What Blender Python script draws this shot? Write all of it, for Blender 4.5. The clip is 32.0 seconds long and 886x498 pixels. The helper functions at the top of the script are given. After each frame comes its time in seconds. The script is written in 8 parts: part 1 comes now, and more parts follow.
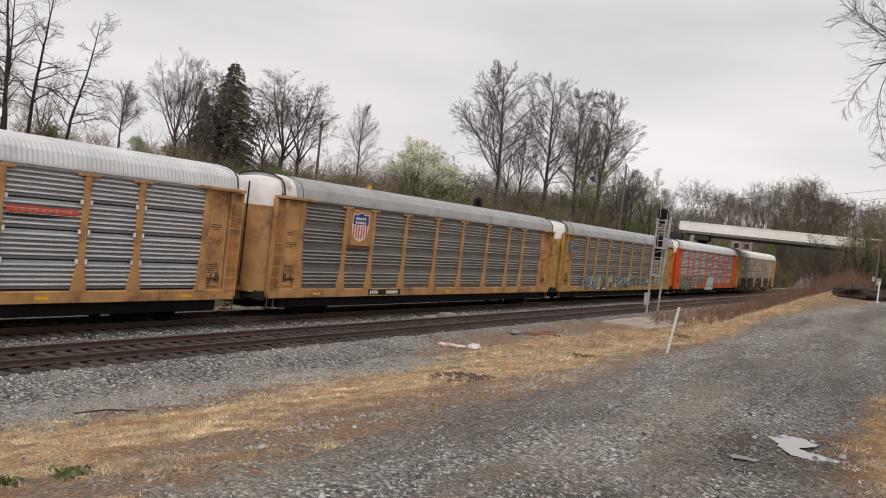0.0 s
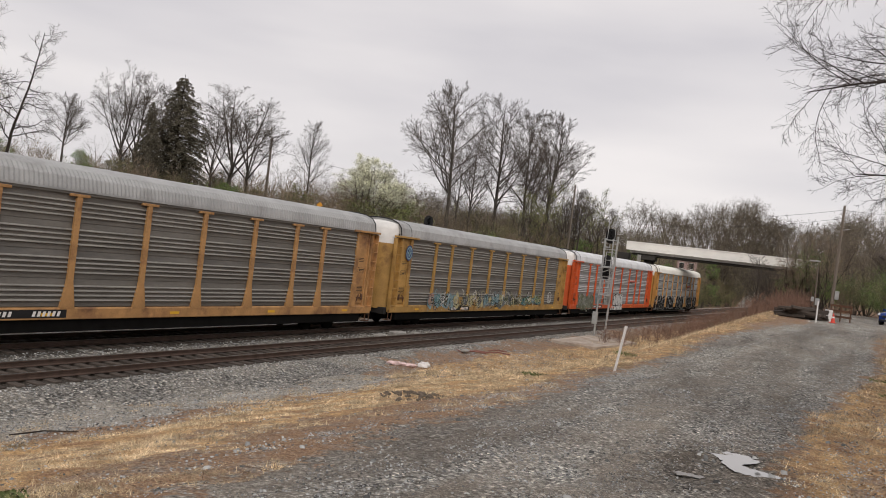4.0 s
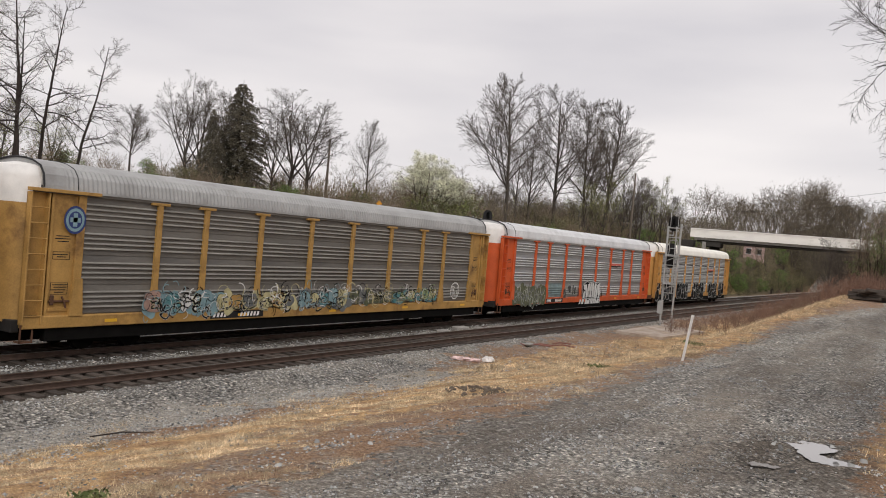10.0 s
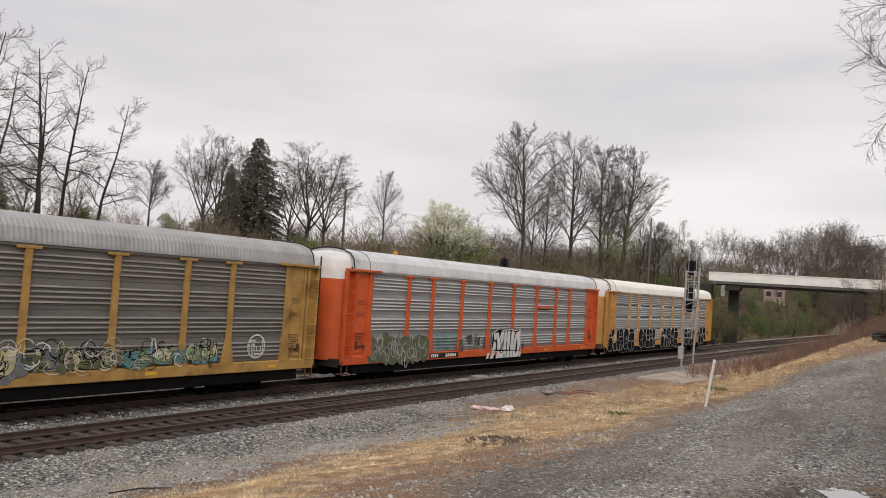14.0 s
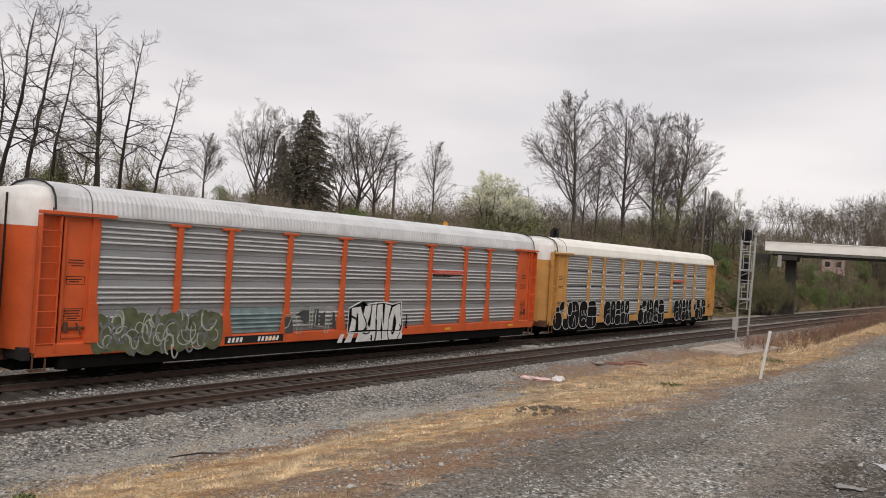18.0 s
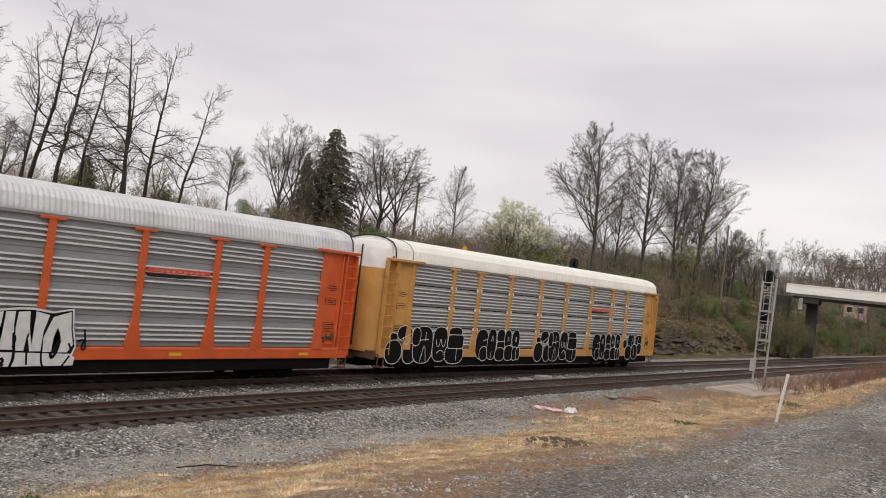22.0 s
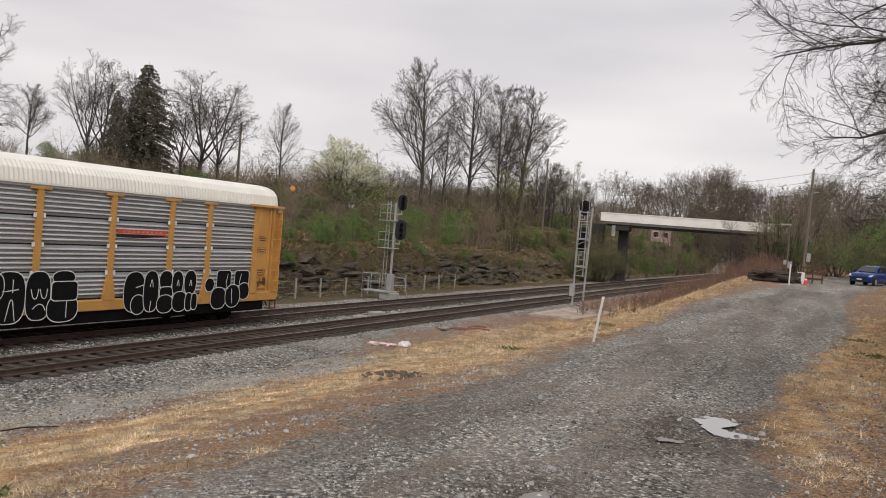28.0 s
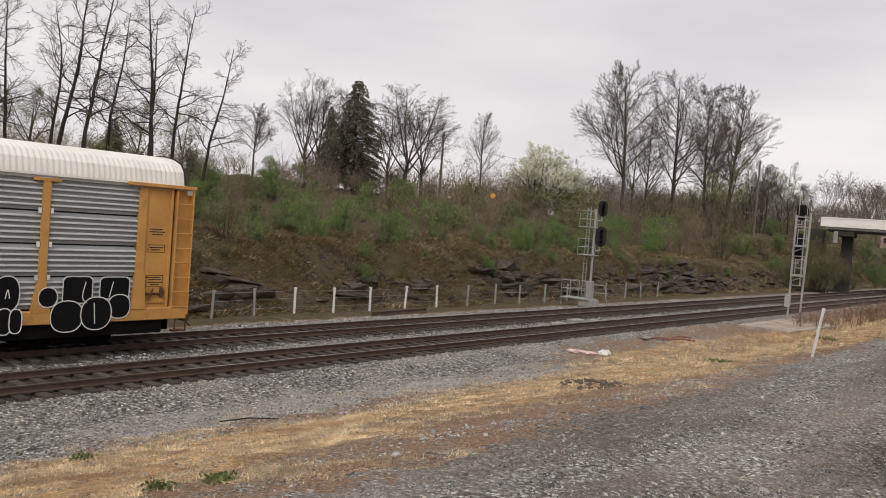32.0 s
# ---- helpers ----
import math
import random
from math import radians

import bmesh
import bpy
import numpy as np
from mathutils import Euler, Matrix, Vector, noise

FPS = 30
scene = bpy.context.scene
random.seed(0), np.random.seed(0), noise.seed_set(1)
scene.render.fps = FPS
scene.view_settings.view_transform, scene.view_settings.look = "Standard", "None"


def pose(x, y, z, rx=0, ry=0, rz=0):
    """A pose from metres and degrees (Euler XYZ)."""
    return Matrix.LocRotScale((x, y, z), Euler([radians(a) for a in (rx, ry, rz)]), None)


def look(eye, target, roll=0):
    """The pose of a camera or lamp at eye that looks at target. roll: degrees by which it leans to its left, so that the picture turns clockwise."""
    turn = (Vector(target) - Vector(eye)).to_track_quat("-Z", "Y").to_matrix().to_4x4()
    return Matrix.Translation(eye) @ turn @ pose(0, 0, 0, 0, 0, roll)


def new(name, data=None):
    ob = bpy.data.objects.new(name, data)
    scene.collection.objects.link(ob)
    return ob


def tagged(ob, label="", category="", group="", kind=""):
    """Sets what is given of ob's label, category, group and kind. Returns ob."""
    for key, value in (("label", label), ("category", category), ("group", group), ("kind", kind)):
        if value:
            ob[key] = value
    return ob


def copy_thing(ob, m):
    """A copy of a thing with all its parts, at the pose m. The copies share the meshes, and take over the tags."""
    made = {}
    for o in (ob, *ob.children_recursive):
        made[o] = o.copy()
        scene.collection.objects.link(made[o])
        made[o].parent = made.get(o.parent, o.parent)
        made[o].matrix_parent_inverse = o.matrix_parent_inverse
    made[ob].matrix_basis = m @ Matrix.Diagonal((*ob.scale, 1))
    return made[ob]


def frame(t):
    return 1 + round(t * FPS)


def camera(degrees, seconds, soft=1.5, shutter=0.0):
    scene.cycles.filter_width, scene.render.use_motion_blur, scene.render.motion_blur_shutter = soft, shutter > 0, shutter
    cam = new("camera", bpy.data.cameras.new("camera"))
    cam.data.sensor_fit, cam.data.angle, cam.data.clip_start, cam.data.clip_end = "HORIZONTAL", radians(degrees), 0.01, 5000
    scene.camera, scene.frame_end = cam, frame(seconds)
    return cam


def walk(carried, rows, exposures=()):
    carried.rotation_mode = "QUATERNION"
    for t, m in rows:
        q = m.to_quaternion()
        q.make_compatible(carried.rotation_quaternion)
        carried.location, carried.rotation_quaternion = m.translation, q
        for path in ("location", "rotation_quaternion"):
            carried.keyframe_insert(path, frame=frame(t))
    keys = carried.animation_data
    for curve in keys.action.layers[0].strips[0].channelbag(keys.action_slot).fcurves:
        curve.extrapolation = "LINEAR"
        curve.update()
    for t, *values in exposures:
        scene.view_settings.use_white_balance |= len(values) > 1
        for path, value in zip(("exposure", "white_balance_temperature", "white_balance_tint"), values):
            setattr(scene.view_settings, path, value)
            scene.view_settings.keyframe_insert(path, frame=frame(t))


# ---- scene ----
cam = camera(56.7, 32.0, soft=0.95)
PATH = [
    (0, pose(0, 0, 4.4, 88.44, -6.41, 31.50)),
    (0.5, pose(0, 0, 4.4, 86.37, -4.95, 31.23)),
    (1, pose(0, 0, 4.4, 87.05, -2.81, 35.58)),
    (1.5, pose(0, 0, 4.4, 88.62, -3.45, 36.82)),
    (2, pose(0, 0, 4.4, 90.09, -5.97, 32.47)),
    (2.5, pose(0, 0, 4.4, 91.74, -5.33, 28.53)),
    (4.5, pose(0, 0, 4.4, 89.61, -7.15, 27.82)),
    (5, pose(0, 0, 4.4, 89.76, -6.45, 26.73)),
    (5.5, pose(0, 0, 4.4, 90.91, -5.71, 25.71)),
    (6, pose(0, 0, 4.4, 93.54, -5.28, 26.54)),
    (6.5, pose(0, 0, 4.4, 94.39, -4.97, 27.69)),
    (7, pose(0, 0, 4.4, 93.78, -3.22, 28.19)),
    (7.5, pose(0, 0, 4.4, 93.70, -1.08, 28.58)),
    (8, pose(0, 0, 4.4, 93.21, -1.32, 29.48)),
    (8.5, pose(0, 0, 4.4, 92.08, -4.10, 29.52)),
    (9, pose(0, 0, 4.4, 91.23, -5.09, 30.01)),
    (9.5, pose(0, 0, 4.4, 90.11, -4.92, 31.15)),
    (10, pose(0, 0, 4.4, 89.33, -4.84, 32.23)),
    (10.5, pose(0, 0, 4.4, 90.21, -5.34, 31.67)),
    (11, pose(0, 0, 4.4, 91.96, -5.22, 30.70)),
    (11.5, pose(0, 0, 4.4, 92.64, -5.02, 30.74)),
    (12, pose(0, 0, 4.4, 92.64, -4.77, 31.94)),
    (12.5, pose(0, 0, 4.4, 93.19, -4.03, 33.60)),
    (13, pose(0, 0, 4.4, 93.58, -3.40, 33.75)),
    (13.5, pose(0, 0, 4.4, 93.26, -3.17, 33.43)),
    (14, pose(0, 0, 4.4, 92.63, -3.77, 33.41)),
    (14.5, pose(0, 0, 4.4, 92.24, -4.07, 33.45)),
    (16.5, pose(0, 0, 4.4, 91.97, -4.72, 32.49)),
    (17, pose(0, 0, 4.4, 91.60, -4.86, 36.26)),
    (17.5, pose(0, 0, 4.4, 90.69, -4.68, 37.45)),
    (18, pose(0, 0, 4.4, 90.35, -3.69, 36.91)),
    (18.5, pose(0, 0, 4.4, 89.63, -2.69, 36.97)),
    (19, pose(0, 0, 4.4, 88.45, -3.83, 37.15)),
    (19.5, pose(0, 0, 4.4, 88.97, -4.00, 36.42)),
    (20, pose(0, 0, 4.4, 90.22, -2.97, 34.93)),
    (20.5, pose(0, 0, 4.4, 89.84, -3.60, 36.75)),
    (21, pose(0, 0, 4.4, 89.54, -4.00, 38.42)),
    (21.5, pose(0, 0, 4.4, 90.69, -4.99, 37.39)),
    (22, pose(0, 0, 4.4, 91.92, -6.72, 38.17)),
    (22.5, pose(0, 0, 4.4, 92.73, -6.01, 39.01)),
    (23, pose(0, 0, 4.4, 91.21, -5.79, 36.41)),
    (23.5, pose(0, 0, 4.4, 89.30, -4.25, 27.56)),
    (24, pose(0, 0, 4.4, 87.55, -3.73, 19.42)),
    (24.5, pose(0, 0, 4.4, 88.63, -6.23, 16.16)),
    (25, pose(0, 0, 4.4, 88.85, -7.40, 16.65)),
    (25.5, pose(0, 0, 4.4, 90.62, -8.89, 16.78)),
    (27.5, pose(0, 0, 4.4, 88.01, -4.52, 20.42)),
    (28, pose(0, 0, 4.4, 88.76, -4.53, 26.32)),
    (28.5, pose(0, 0, 4.4, 89.09, -3.69, 32.90)),
    (29, pose(0, 0, 4.4, 88.58, -2.69, 38.46)),
    (29.5, pose(0, 0, 4.4, 88.16, -3.03, 40.85)),
    (30, pose(0, 0, 4.4, 88.67, -4.10, 41.71)),
    (30.5, pose(0, 0, 4.4, 88.90, -5.11, 42.09)),
    (31, pose(0, 0, 4.4, 89.51, -5.86, 40.88)),
    (31.5, pose(0, 0, 4.4, 89.09, -5.43, 39.35)),
    (32, pose(0, 0, 4.4, 88.15, -4.31, 40.19)),
]
EXPOSURES = [(0, 0.0), (1, 0.08), (2, 0.03), (4, -0.05), (6, -0.14), (8, -0.09), (9.5, 0.0), (11, 0.03), (14, 0.02), (18, 0.03), (22, 0.03), (24, -0.02), (24.7, 0.09), (25.5, 0.06), (28, 0.0), (30, 0.05), (32, 0.0)]
walk(cam, PATH, EXPOSURES)

# ---- world and sun: an even overcast ----
world = bpy.data.worlds.new("overcast_sky")
scene.world = world
world.use_nodes = True
wt = world.node_tree
wt.nodes.clear()


def wnode(kind, **sockets):
    n = wt.nodes.new(kind)
    for k, v in sockets.items():
        n.inputs[k.replace("_", " ")].default_value = v
    return n


w_out = wnode("ShaderNodeOutputWorld")
w_bg = wnode("ShaderNodeBackground", Strength=1.065)
w_sky = wnode("ShaderNodeTexSky")
w_sky.sky_type, w_sky.sun_disc = "NISHITA", False
w_sky.sun_elevation, w_sky.sun_rotation = radians(42), radians(200)
w_dim = wnode("ShaderNodeVectorMath")
w_dim.operation = "SCALE"
w_dim.inputs["Scale"].default_value = 0.10
w_co = wnode("ShaderNodeTexCoord")
w_map = wnode("ShaderNodeMapping", Scale=(1.2, 1.2, 5.0))
w_n = wnode("ShaderNodeTexNoise", Scale=1.6, Detail=5.0, Roughness=0.45)
w_ramp = wnode("ShaderNodeValToRGB")
w_ramp.color_ramp.elements[0].position, w_ramp.color_ramp.elements[1].position = 0.35, 0.72
w_ramp.color_ramp.elements[0].color = (0.655, 0.628, 0.652, 1)
w_ramp.color_ramp.elements[1].color = (0.885, 0.838, 0.828, 1)
w_mix = wnode("ShaderNodeMix")
w_mix.data_type = "RGBA"
w_mix.inputs["Factor"].default_value = 0.95
wl = wt.links.new
wl(w_sky.outputs[0], w_dim.inputs[0])
wl(w_co.outputs["Generated"], w_map.inputs[0])
wl(w_map.outputs[0], w_n.inputs["Vector"])
wl(w_n.outputs["Fac"], w_ramp.inputs[0])
wl(w_dim.outputs[0], w_mix.inputs["A"])
wl(w_ramp.outputs[0], w_mix.inputs["B"])
wl(w_mix.outputs["Result"], w_bg.inputs["Color"])
wl(w_bg.outputs[0], w_out.inputs[0])
sun = new("sun", bpy.data.lights.new("sun", "SUN"))
sun.data.energy, sun.data.angle, sun.data.color = 1.2, radians(25), (1.0, 0.96, 0.9)
sun.matrix_world = look((28, -40, 42), (0, 0, 0))

# ---- materials ----
def mat(name, base, rough=0.7, metal=0.0, var=0.25, scale=3.0, fine=40.0, bump=0.15, tint=None, tint_at=0.6, stretch=(1, 1, 1), rnd=0.0, spec=0.4):
    """A painted, wooden, stone or metal surface: two scales of mottling, a stain colour and fine relief."""
    m = bpy.data.materials.new(name)
    m.use_nodes = True
    nt = m.node_tree
    bsdf = nt.nodes["Principled BSDF"]
    L = nt.links.new
    co = nt.nodes.new("ShaderNodeTexCoord")
    mp = nt.nodes.new("ShaderNodeMapping")
    mp.inputs["Scale"].default_value = stretch
    L(co.outputs["Object"], mp.inputs[0])
    n1 = nt.nodes.new("ShaderNodeTexNoise")
    n1.inputs["Scale"].default_value, n1.inputs["Detail"].default_value = scale, 6
    n2 = nt.nodes.new("ShaderNodeTexNoise")
    n2.inputs["Scale"].default_value, n2.inputs["Detail"].default_value = fine, 3
    L(mp.outputs[0], n1.inputs["Vector"])
    L(mp.outputs[0], n2.inputs["Vector"])
    add = nt.nodes.new("ShaderNodeMath")
    add.operation = "MULTIPLY_ADD"
    add.inputs[1].default_value = 0.45
    L(n2.outputs["Fac"], add.inputs[0])
    L(n1.outputs["Fac"], add.inputs[2])
    rng = nt.nodes.new("ShaderNodeMapRange")
    rng.inputs["From Min"].default_value, rng.inputs["From Max"].default_value = 0.45, 1.0
    rng.inputs["To Min"].default_value, rng.inputs["To Max"].default_value = 1 - var, 1 + var
    L(add.outputs[0], rng.inputs["Value"])
    mul = nt.nodes.new("ShaderNodeVectorMath")
    mul.operation = "SCALE"
    mul.inputs[0].default_value = base
    L(rng.outputs[0], mul.inputs["Scale"])
    col = mul.outputs[0]
    if tint:
        n3 = nt.nodes.new("ShaderNodeTexNoise")
        n3.inputs["Scale"].default_value, n3.inputs["Detail"].default_value, n3.inputs["Roughness"].default_value = scale * 0.6, 8, 0.65
        L(mp.outputs[0], n3.inputs["Vector"])
        rp = nt.nodes.new("ShaderNodeMapRange")
        rp.inputs["From Min"].default_value, rp.inputs["From Max"].default_value = tint_at - 0.08, tint_at + 0.1
        L(n3.outputs["Fac"], rp.inputs["Value"])
        mx = nt.nodes.new("ShaderNodeMix")
        mx.data_type = "RGBA"
        L(rp.outputs[0], mx.inputs["Factor"])
        L(col, mx.inputs["A"])
        mx.inputs["B"].default_value = (*tint, 1)
        col = mx.outputs["Result"]
    if rnd:
        oi = nt.nodes.new("ShaderNodeObjectInfo")
        r2 = nt.nodes.new("ShaderNodeMapRange")
        r2.inputs["To Min"].default_value, r2.inputs["To Max"].default_value = 1 - rnd, 1 + rnd
        L(oi.outputs["Random"], r2.inputs["Value"])
        m2 = nt.nodes.new("ShaderNodeVectorMath")
        m2.operation = "SCALE"
        L(col, m2.inputs[0])
        L(r2.outputs[0], m2.inputs["Scale"])
        col = m2.outputs[0]
    L(col, bsdf.inputs["Base Color"])
    bsdf.inputs["Roughness"].default_value, bsdf.inputs["Metallic"].default_value = rough, metal
    bsdf.inputs["Specular IOR Level"].default_value = spec
    if bump:
        bp = nt.nodes.new("ShaderNodeBump")
        bp.inputs["Strength"].default_value, bp.inputs["Distance"].default_value = bump, 0.02
        L(n2.outputs["Fac"], bp.inputs["Height"])
        L(bp.outputs[0], bsdf.inputs["Normal"])
    return m


def leafy(name, a, b, rough=0.7, patch=0.35, swing=0.3):
    """Foliage, grass, stones: colour runs from a to b from piece to piece."""
    m = bpy.data.materials.new(name)
    m.use_nodes = True
    nt = m.node_tree
    bsdf = nt.nodes["Principled BSDF"]
    g = nt.nodes.new("ShaderNodeNewGeometry")
    mx = nt.nodes.new("ShaderNodeMix")
    mx.data_type = "RGBA"
    mx.inputs["A"].default_value, mx.inputs["B"].default_value = (*a, 1), (*b, 1)
    nt.links.new(g.outputs["Random Per Island"], mx.inputs["Factor"])
    n = nt.nodes.new("ShaderNodeTexNoise")
    n.inputs["Scale"].default_value, n.inputs["Detail"].default_value = patch, 4
    co = nt.nodes.new("ShaderNodeTexCoord")
    nt.links.new(co.outputs["Object"], n.inputs["Vector"])
    r = nt.nodes.new("ShaderNodeMapRange")
    r.inputs["From Min"].default_value, r.inputs["From Max"].default_value = 0.3, 0.7
    r.inputs["To Min"].default_value, r.inputs["To Max"].default_value = 1 - swing, 1 + swing
    nt.links.new(n.outputs["Fac"], r.inputs["Value"])
    s = nt.nodes.new("ShaderNodeVectorMath")
    s.operation = "SCALE"
    nt.links.new(mx.outputs["Result"], s.inputs[0])
    nt.links.new(r.outputs[0], s.inputs["Scale"])
    nt.links.new(s.outputs[0], bsdf.inputs["Base Color"])
    bsdf.inputs["Roughness"].default_value = rough
    bsdf.inputs["Specular IOR Level"].default_value = 0.2
    return m


def ground_material():
    """Gravel road, dry grass, leaf litter, ballast and rock, mixed by the zones laid on the sheet."""
    m = bpy.data.materials.new("ground_surface")
    m.use_nodes = True
    nt = m.node_tree
    L = nt.links.new
    bsdf = nt.nodes["Principled BSDF"]
    co = nt.nodes.new("ShaderNodeTexCoord")

    def noise_fac(scale, detail=6, rough=0.6, stretch=None):
        n = nt.nodes.new("ShaderNodeTexNoise")
        n.inputs["Scale"].default_value, n.inputs["Detail"].default_value, n.inputs["Roughness"].default_value = scale, detail, rough
        if stretch:
            mp = nt.nodes.new("ShaderNodeMapping")
            mp.inputs["Scale"].default_value = stretch
            L(co.outputs["Object"], mp.inputs[0])
            L(mp.outputs[0], n.inputs["Vector"])
        else:
            L(co.outputs["Object"], n.inputs["Vector"])
        return n.outputs["Fac"]

    def ramp(fac, stops):
        r = nt.nodes.new("ShaderNodeValToRGB")
        els = r.color_ramp.elements
        while len(els) < len(stops):
            els.new(0.5)
        for e, (p, c) in zip(els, stops):
            e.position, e.color = p, (*c, 1)
        L(fac, r.inputs[0])
        return r.outputs[0]

    def mixc(fac, a, b, kind="MIX"):
        x = nt.nodes.new("ShaderNodeMix")
        x.data_type, x.blend_type = "RGBA", kind
        if isinstance(fac, float):
            x.inputs["Factor"].default_value = fac
        else:
            L(fac, x.inputs["Factor"])
        L(a, x.inputs["A"])
        L(b, x.inputs["B"])
        return x.outputs["Result"]

    def stones(scale, dark, mid, pale):
        v = nt.nodes.new("ShaderNodeTexVoronoi")
        v.inputs["Scale"].default_value = scale
        L(co.outputs["Object"], v.inputs["Vector"])
        sep = nt.nodes.new("ShaderNodeSeparateColor")
        L(v.outputs["Color"], sep.inputs[0])
        c = ramp(sep.outputs[0], [(0.0, dark), (0.5, mid), (0.74, mid), (1.0, pale)])
        # crevice shade between stones, painted by darkening each cell towards its rim
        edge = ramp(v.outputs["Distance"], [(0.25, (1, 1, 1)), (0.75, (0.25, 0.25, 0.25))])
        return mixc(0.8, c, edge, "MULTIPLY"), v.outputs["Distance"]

    big, mid_n, fine_n = noise_fac(0.35), noise_fac(2.2), noise_fac(24, 4)
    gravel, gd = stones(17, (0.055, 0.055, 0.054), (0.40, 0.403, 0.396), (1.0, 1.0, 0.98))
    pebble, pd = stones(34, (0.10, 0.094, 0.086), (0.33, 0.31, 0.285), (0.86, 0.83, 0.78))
    fines = ramp(noise_fac(5, 8, 0.72), [(0.30, (0.13, 0.112, 0.094)), (0.52, (0.24, 0.212, 0.184)), (0.75, (0.40, 0.37, 0.33))])
    fines = mixc(0.45, fines, pebble)
    streak = ramp(noise_fac(0.95, 6, 0.55, (1.0, 0.055, 1.0)), [(0.43, (0, 0, 0)), (0.55, (1, 1, 1))])
    patches = ramp(noise_fac(0.8, 7, 0.68), [(0.42, (0.15, 0.15, 0.15)), (0.58, (1, 1, 1))])
    wet = ramp(noise_fac(0.5, 7, 0.65, (1.0, 0.22, 1.0)), [(0.38, (1.5, 1.49, 1.47)), (0.62, (0.82, 0.795, 0.77))])
    road = mixc(mixc(0.55, streak, patches), fines, gravel)
    road = mixc(1.0, road, wet, "MULTIPLY")
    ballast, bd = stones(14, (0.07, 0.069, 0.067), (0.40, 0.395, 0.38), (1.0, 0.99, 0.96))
    ballast = mixc(ramp(big, [(0.45, (0, 0, 0)), (0.7, (0.5, 0.5, 0.5))]), ballast, ramp(fine_n, [(0.3, (0.34, 0.32, 0.28)), (0.7, (0.5, 0.47, 0.42))]))
    straw = ramp(noise_fac(18, 6, 0.75), [(0.30, (0.16, 0.098, 0.05)), (0.46, (0.57, 0.37, 0.185)), (0.60, (0.84, 0.60, 0.325)), (0.8, (0.93, 0.77, 0.50))])
    dirt = ramp(noise_fac(16, 7, 0.75), [(0.32, (0.085, 0.047, 0.028)), (0.48, (0.33, 0.19, 0.108)), (0.62, (0.54, 0.355, 0.215)), (0.78, (0.78, 0.62, 0.44))])
    earth = mixc(ramp(noise_fac(1.3, 8, 0.72), [(0.48, (0, 0, 0)), (0.66, (0.7, 0.7, 0.7))]), mixc(0.2, dirt, pebble), gravel)
    thatch = mixc(ramp(noise_fac(1.6, 8, 0.7), [(0.40, (0, 0, 0)), (0.60, (1, 1, 1))]), dirt, straw)
    sand = ramp(noise_fac(9, 7, 0.7), [(0.3, (0.40, 0.37, 0.325)), (0.5, (0.62, 0.595, 0.55)), (0.8, (0.78, 0.76, 0.72))])
    sand = mixc(0.55, mixc(1.0, sand, ramp(fine_n, [(0.3, (0.75, 0.75, 0.76)), (0.7, (1.1, 1.1, 1.1))]), "MULTIPLY"), ballast)
    litter = ramp(noise_fac(14, 7, 0.72), [(0.3, (0.06, 0.04, 0.028)), (0.48, (0.19, 0.122, 0.08)), (0.64, (0.37, 0.26, 0.175)), (0.8, (0.60, 0.49, 0.37))])
    hill = mixc(ramp(mid_n, [(0.4, (0, 0, 0)), (0.65, (1, 1, 1))]), ramp(fine_n, [(0.3, (0.07, 0.05, 0.034)), (0.7, (0.22, 0.165, 0.105))]), ramp(fine_n, [(0.3, (0.045, 0.055, 0.02)), (0.7, (0.13, 0.125, 0.055))]))
    rock = ramp(noise_fac(3.0, 8, 0.7, (1, 1, 3.5)), [(0.35, (0.018, 0.014, 0.011)), (0.5, (0.07, 0.053, 0.038)), (0.62, (0.2, 0.155, 0.1)), (0.78, (0.34, 0.27, 0.17))])
    zone = nt.nodes.new("ShaderNodeAttribute")
    zone.attribute_name = "zone"
    zs = nt.nodes.new("ShaderNodeSeparateColor")
    L(zone.outputs["Color"], zs.inputs[0])
    zone2 = nt.nodes.new("ShaderNodeAttribute")
    zone2.attribute_name = "zone_far"
    zs2 = nt.nodes.new("ShaderNodeSeparateColor")
    L(zone2.outputs["Color"], zs2.inputs[0])

    zone3 = nt.nodes.new("ShaderNodeAttribute")
    zone3.attribute_name = "zone_dry"
    zs3 = nt.nodes.new("ShaderNodeSeparateColor")
    L(zone3.outputs["Color"], zs3.inputs[0])

    def edge_of(value):
        a = nt.nodes.new("ShaderNodeMath")
        a.operation = "MULTIPLY_ADD"
        a.inputs[1].default_value, a.inputs[2].default_value = 2.3, -1.15
        L(noise_fac(1.7, 8, 0.7), a.inputs[0])
        b = nt.nodes.new("ShaderNodeMath")
        b.operation = "ADD"
        L(a.outputs[0], b.inputs[0])
        L(value, b.inputs[1])
        r = nt.nodes.new("ShaderNodeMapRange")
        r.inputs["From Min"].default_value, r.inputs["From Max"].default_value = 0.40, 0.60
        L(b.outputs[0], r.inputs["Value"])
        return r.outputs[0]

    c = mixc(edge_of(zs3.outputs[0]), earth, thatch)
    c = mixc(edge_of(zs2.outputs[0]), c, hill)
    c = mixc(edge_of(zs2.outputs[1]), c, rock)
    c = mixc(edge_of(zs.outputs[2]), c, litter)
    c = mixc(edge_of(zs.outputs[1]), c, ballast)
    c = mixc(edge_of(zs3.outputs[1]), c, sand)
    bed = mixc(0.5, ramp(fine_n, [(0.3, (0.05, 0.042, 0.036)), (0.55, (0.13, 0.112, 0.098)), (0.85, (0.30, 0.27, 0.24))]), ballast, "MULTIPLY")
    c = mixc(edge_of(zs2.outputs[2]), c, bed)
    c = mixc(edge_of(zs.outputs[0]), c, road)
